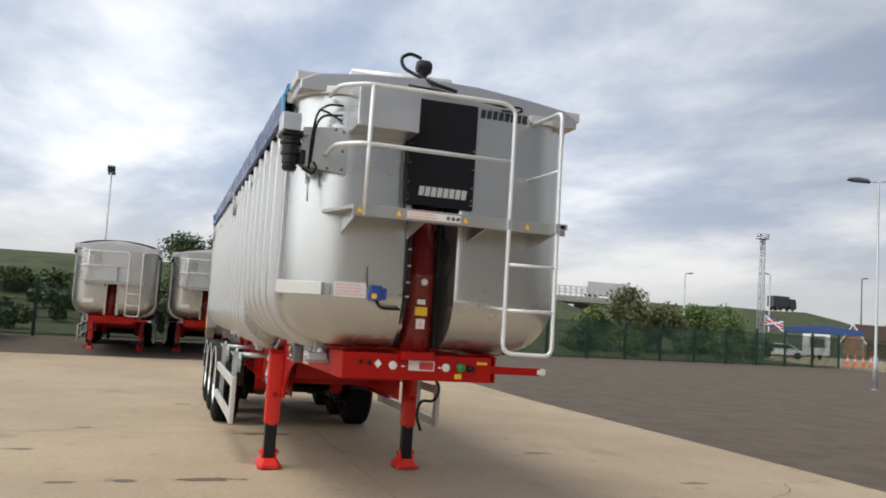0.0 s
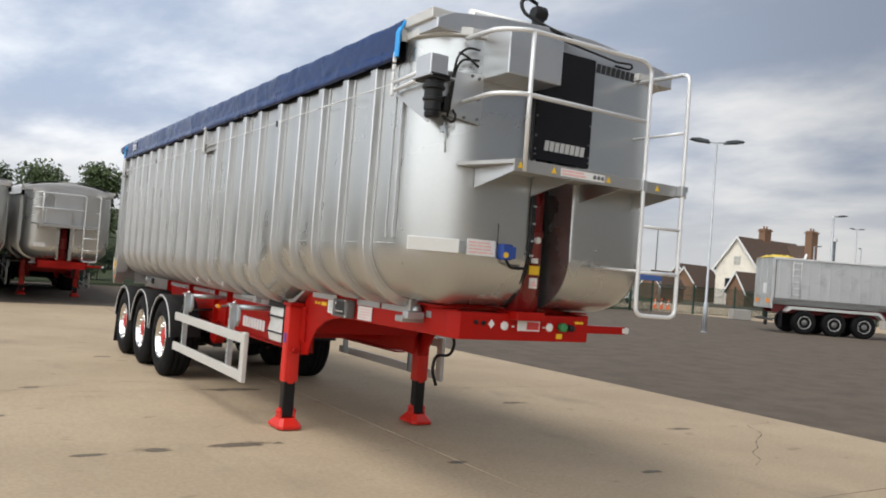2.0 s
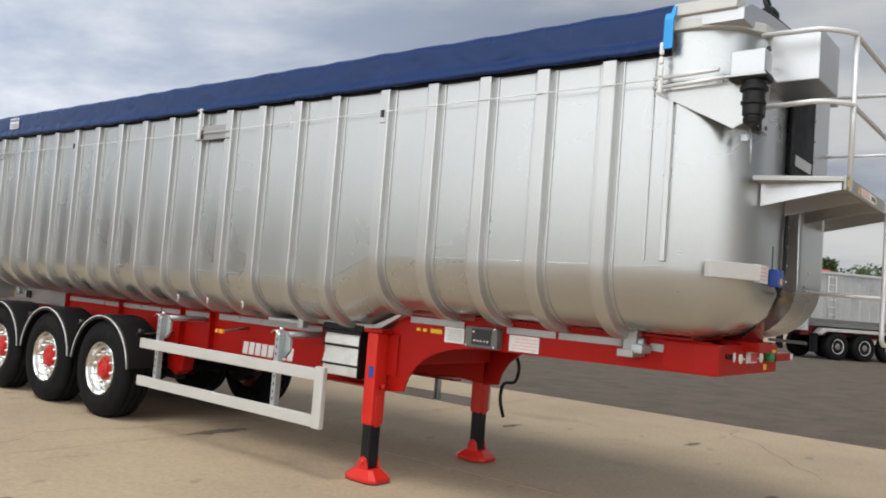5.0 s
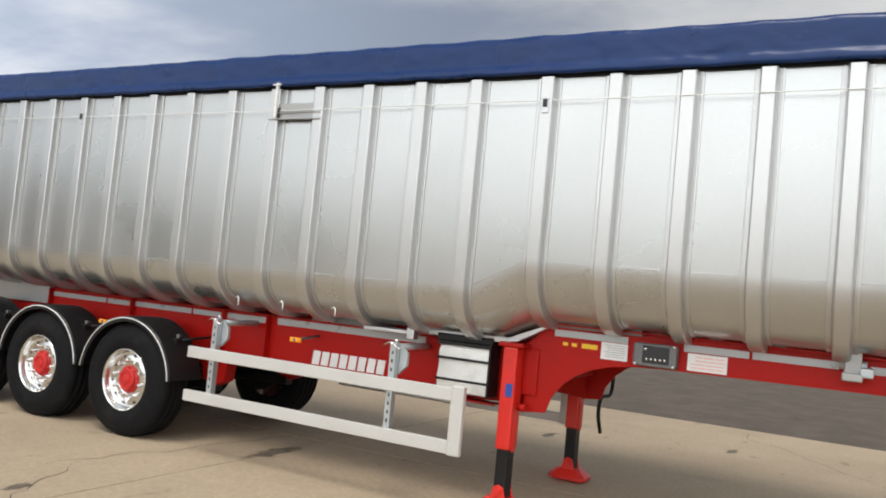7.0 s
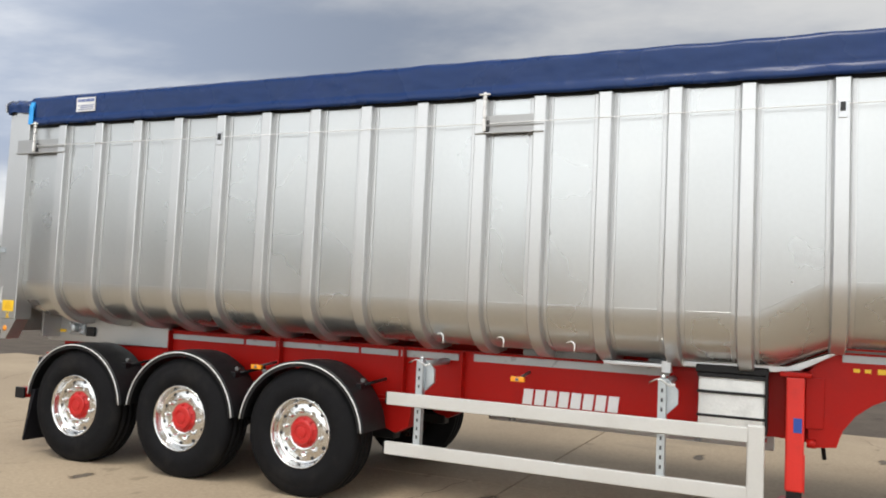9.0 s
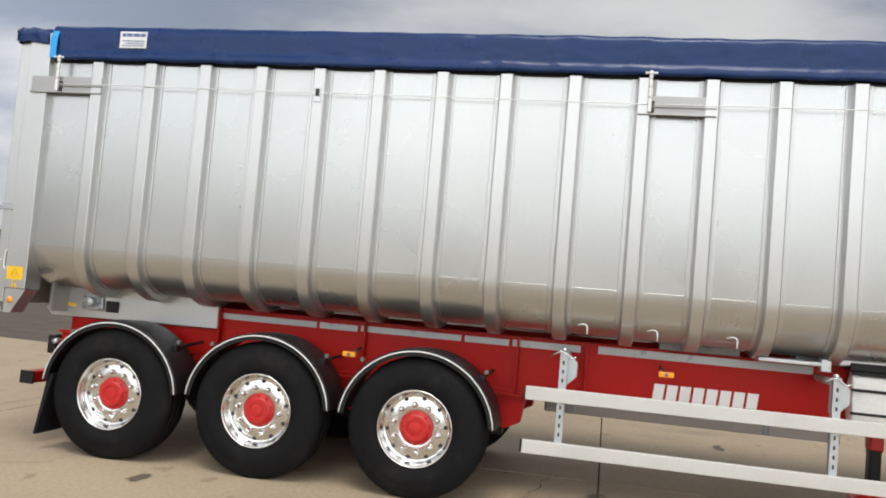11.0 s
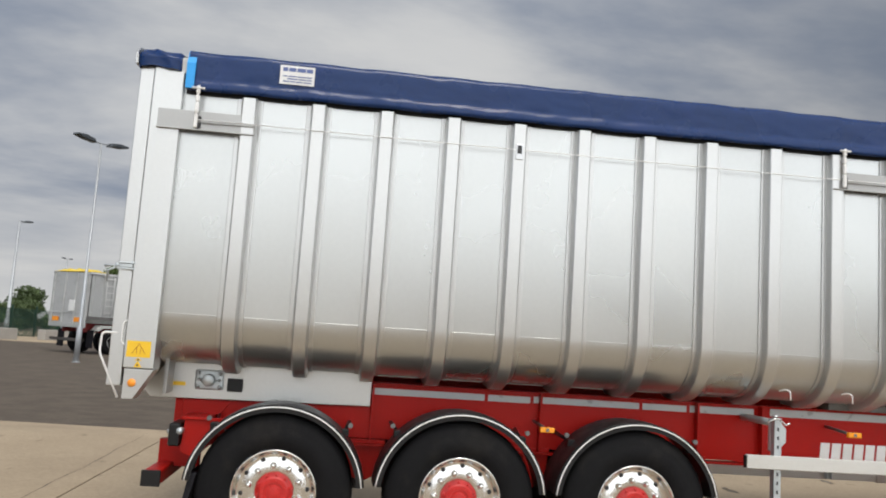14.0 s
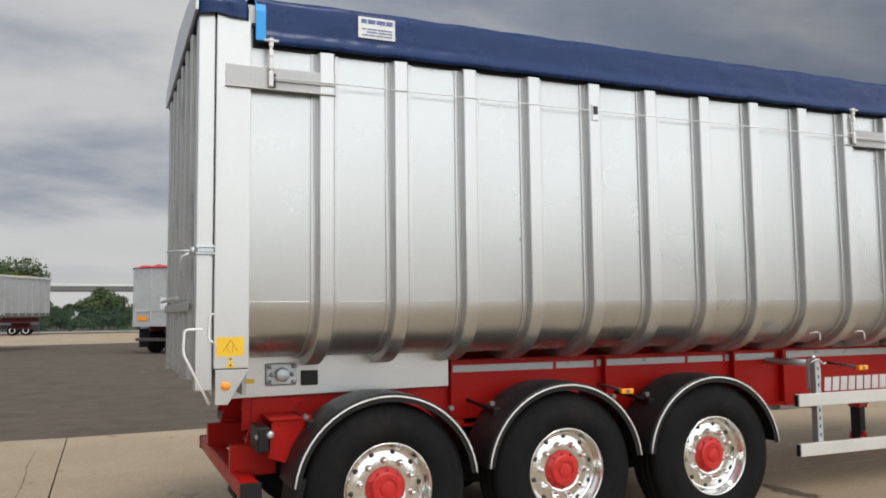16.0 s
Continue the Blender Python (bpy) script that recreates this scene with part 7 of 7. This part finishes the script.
BLOCKM = mat("grey_concrete_block", (0.36, 0.34, 0.31), 0.9, 0, 0.15, 2, 20, 0.1)
for x, y, w_ in ((45.8, 33.2, 1.4), (49.5, 31.5, 1.4), (54.0, 30.0, 2.2), (58, 28.6, 2.2)):
    bm = bmesh.new(); quad_box(bm, -w_ / 2, w_ / 2, -0.35, 0.35, 0, 0.75, 0.05)
    tagged(link("concrete_block", bm, BLOCKM), "pale grey concrete barrier block", "barrier block", "barrier blocks").matrix_basis = pose(x, y, -0.012, 0, 0, -25)

# ---- trees and hedges ----
PLANTS = (  # name, x, y, height, width, material, leaves, trunk, leaf
    ("tree", -1.2, 62, 7.3, 6.0, LEAF_DARK, 5500, True, 0.16), ("tree", 2.9, 62, 8.3, 7.0, LEAF_DARK, 6500, True, 0.16), ("tree", 6.4, 62.5, 8.8, 6.0, LEAF_DARK, 6500, True, 0.16),
    ("bush", 33.5, 52, 5.6, 6.5, LEAF_OLIVE, 7500, False, 0.15), ("bush", 37.5, 53, 5.2, 6.0, LEAF_OLIVE, 7000, False, 0.15), ("bush", 42.3, 54, 4.6, 6.0, LEAF, 6500, False, 0.15), ("bush", 46.5, 56, 4.4, 5.0, LEAF, 6000, False, 0.15), ("bush", 29.5, 50, 3.6, 5.5, LEAF, 5000, False, 0.15),
    ("bush", 23.5, 41, 2.1, 3.5, LEAF_DARK, 3500, False, 0.11), ("bush", 28.5, 42, 2.0, 4.0, LEAF, 3500, False, 0.11), ("bush", 33.0, 42.6, 2.0, 4.5, LEAF_DARK, 3500, False, 0.11), ("bush", 36.5, 43.6, 1.7, 3.5, LEAF, 3000, False, 0.11), ("bush", 19.0, 40, 2.4, 3.5, LEAF, 3000, False, 0.11), ("bush", 38.6, 45.2, 3.4, 3.2, LEAF, 4500, False, 0.11), ("bush", 42.0, 46.0, 2.0, 3.0, LEAF_DARK, 2500, False, 0.11),
    ("bush", -9.0, 36, 1.6, 5.0, LEAF_DARK, 3200, False, 0.12), ("bush", -14.0, 36, 1.9, 6.0, BRUSH, 3400, False, 0.12), ("bush", -3.0, 37, 1.6, 5.5, LEAF_DARK, 3200, False, 0.12), ("bush", 3.0, 38, 1.9, 6.0, BRUSH, 3200, False, 0.12),
    ("bush", -8.0, 48, 2.3, 7.0, LEAF_DARK, 4200, False, 0.16), ("bush", -13.5, 50, 2.2, 7.5, BRUSH, 4200, False, 0.16), ("bush", -2.0, 50, 2.3, 7.0, LEAF_DARK, 4200, False, 0.16), ("bush", -19, 47, 2.3, 7.0, BRUSH, 4000, False, 0.16),
    ("bush", -9, 58, 3.4, 8, LEAF_DARK, 4500, False, 0.20), ("bush", -17, 59, 3.2, 9, BRUSH, 4500, False, 0.20), ("bush", -26, 57, 3.6, 9, LEAF, 4000, False, 0.20), ("bush", -13, 64, 3.9, 8, BRUSH, 4000, False, 0.20), ("bush", -1, 57, 2.8, 7, LEAF_DARK, 4000, False, 0.20), ("bush", -22, 65, 4.8, 9, LEAF, 4000, False, 0.20),
    ("bush", 95, 52, 3.2, 7, LEAF, 3500, False, 0.22), ("bush", 96, 47.5, 3.6, 7, LEAF_DARK, 3500, False, 0.22), ("bush", 97, 43, 4.2, 7, LEAF, 3500, False, 0.22),
    ("tree", 130, 52, 7.5, 12, LEAF, 3500, True, 0.30), ("tree", 131, 43, 9.6, 10, LEAF, 3500, True, 0.30), ("tree", 131, 36.3, 12.0, 6.0, LEAF, 4500, True, 0.30), ("tree", 131, 31, 12.8, 6.5, LEAF_DARK, 4000, True, 0.30), ("tree", 130, 26.2, 12.3, 9.5, LEAF_DARK, 5500, True, 0.30), ("tree", 131, 22.2, 11.0, 7.5, LEAF_DARK, 4500, True, 0.30), ("tree", 128, 60, 6.3, 10, LEAF_DARK, 3000, True, 0.30),
    ("tree", 131, 68, 5.4, 12, LEAF_DARK, 3000, True, 0.30), ("tree", 129, 47.5, 7.0, 9, LEAF_DARK, 3000, True, 0.30),
    ("tree", 128, 11.5, 6.9, 5.5, LEAF_DARK, 3500, True, 0.28), ("bush", 126, 10.5, 4.6, 8.0, LEAF, 2600, False, 0.28), ("bush", 126, 20, 4.4, 8.0, LEAF_DARK, 2600, False, 0.28),
    ("bush", 126, 4.0, 4.8, 9.0, LEAF_DARK, 2600, False, 0.28), ("tree", 130, -4.0, 7.0, 9.0, LEAF_DARK, 2600, True, 0.28), ("tree", 128, -14.0, 8.0, 10.0, LEAF, 2600, True, 0.28),
)
# unseen tree row, added so the nose reflects a dark band low down
SOUTH_UNSEEN = tuple(("tree", 26 + 5.5 * k, -62 + 2.6 * k + 3 * math.sin(2.1 * k), 6.2 + 1.6 * math.sin(1.9 * k), 9.0 + 1.5 * math.cos(k), LEAF_DARK, 1300, True, 0.40) for k in range(12))
FAR = (("tree", 281.6, 88.5, 24.0, 14.0, LEAF, 4200, True, 0.6),)
WEST = tuple(("tree", -96 + 5 * math.sin(2.3 * k), -70 + 9.0 * k, 3.0 + 1.4 * math.sin(1.7 * k + 0.6), 10.0 + 2.0 * math.cos(k), LEAF_DARK if k % 3 else LEAF, 1400, True, 0.42) for k in range(17))
for i, (nm, x, y, h, w_, m_, lv, tr, lf) in enumerate(PLANTS + WEST + SOUTH_UNSEEN + FAR):
    o = make_plant(nm, h, w_, m_, 40 + i, lv, tr, lf)
    lab = ("leafy green tree in full summer leaf" if tr else "dense rounded green bush behind the fence")
    tagged(o, lab, nm, "trees and bushes").matrix_basis = pose(x, y, -0.02, 0, 0, 37 * i)
HEDGE = [(110 + 0.15 * k, 31 - 3.0 * k) for k in range(17)]
for i, (x, y) in enumerate(HEDGE):
    o = make_plant("hedge", 4.3 + 0.6 * math.sin(i * 2.1), 5.6, LEAF_DARK, 90 + i, 3600, False, 0.22)
    tagged(o, "long dark green hedge at the far edge", "hedge", "far hedge").matrix_basis = pose(x, y, -0.02, 0, 0, 53 * i)
F = tagged(new("fence"), "dark green mesh fence before the far hedge", "fence", "yard fence")
F.matrix_basis = pose(104, 40, -0.012, 0, 0, -88)
for k in range(26):
    share("panel", PANEL, F, Matrix.Translation((k * 2.75, 0, 0)) @ Matrix.Diagonal((1, 1, 1.35, 1)))["kind"] = "stuff"
    share("post", POST, F, Matrix.Translation((k * 2.75, 0, 0)) @ Matrix.Diagonal((1, 1, 1.35, 1)))
bm = bmesh.new()
quad_box(bm, -0.25, 0.25, -32, 44, 0, 0.16, 0.02)
tagged(link("kerb", bm, BLOCKM), "pale concrete kerb below the far fence", "kerb", kind="structure").matrix_basis = pose(101, 0, -0.012, 0, 0, 2)
# raised road over the far fields
via = tagged(new("flyover"), "long pale concrete flyover on thin piers", "bridge")
boxes("deck", [(-1.5, 4.0, -60, 50, 7.0, 7.9)], OLD_DULL, via, 0.05)
boxes("parapet", [(-1.6, -1.4, -60, 50, 7.9, 8.35)], RAILM, via, 0.02)
boxes("pier", [(0.3, 1.5, y, y + 1.0, 0, 7.0) for y in (-50, -30, -10, 10, 30)], STONE, via, 0.05)
via.matrix_basis = pose(165, 12, -0.02, 0, 0, 0)
# round sign and barrier poles by the gate
sg = new("road_sign")
tubes("pole", [[(0, 0, 0), (0, 0, 5.0)]], 0.05, GREYPOLE, sg)
boxes("sign_face", [(-0.06, -0.02, -0.55, 0.55, 4.2, 5.1)], SHEET_RED, sg, 0.02, "red sign face")
boxes("sign_patch", [(-0.075, -0.062, -0.35, 0.35, 4.5, 4.85)], WHITE, sg, 0.0)
tagged(sg, "red sign with a white patch on a grey pole", "sign").matrix_basis = pose(92.2, 55.7, -0.012, 0, 0, 35)
for x, y, m_, tilt in ((71.0, 43.0, WHITE, 8), (71.5, 42.2, DARKPOLE, 5)):
    bm = bmesh.new(); lathe(bm, [(0.10, 0.0), (0.07, 5.3), (0.0, 5.3)], (0, 0, 0), "z", 10)
    b_ = new("barrier_pole")
    part("pole", bm, m_, b_)
    tagged(b_, "raised gate barrier pole", "barrier", "gate barriers").matrix_basis = pose(x, y, -0.012, 0, tilt, 0)
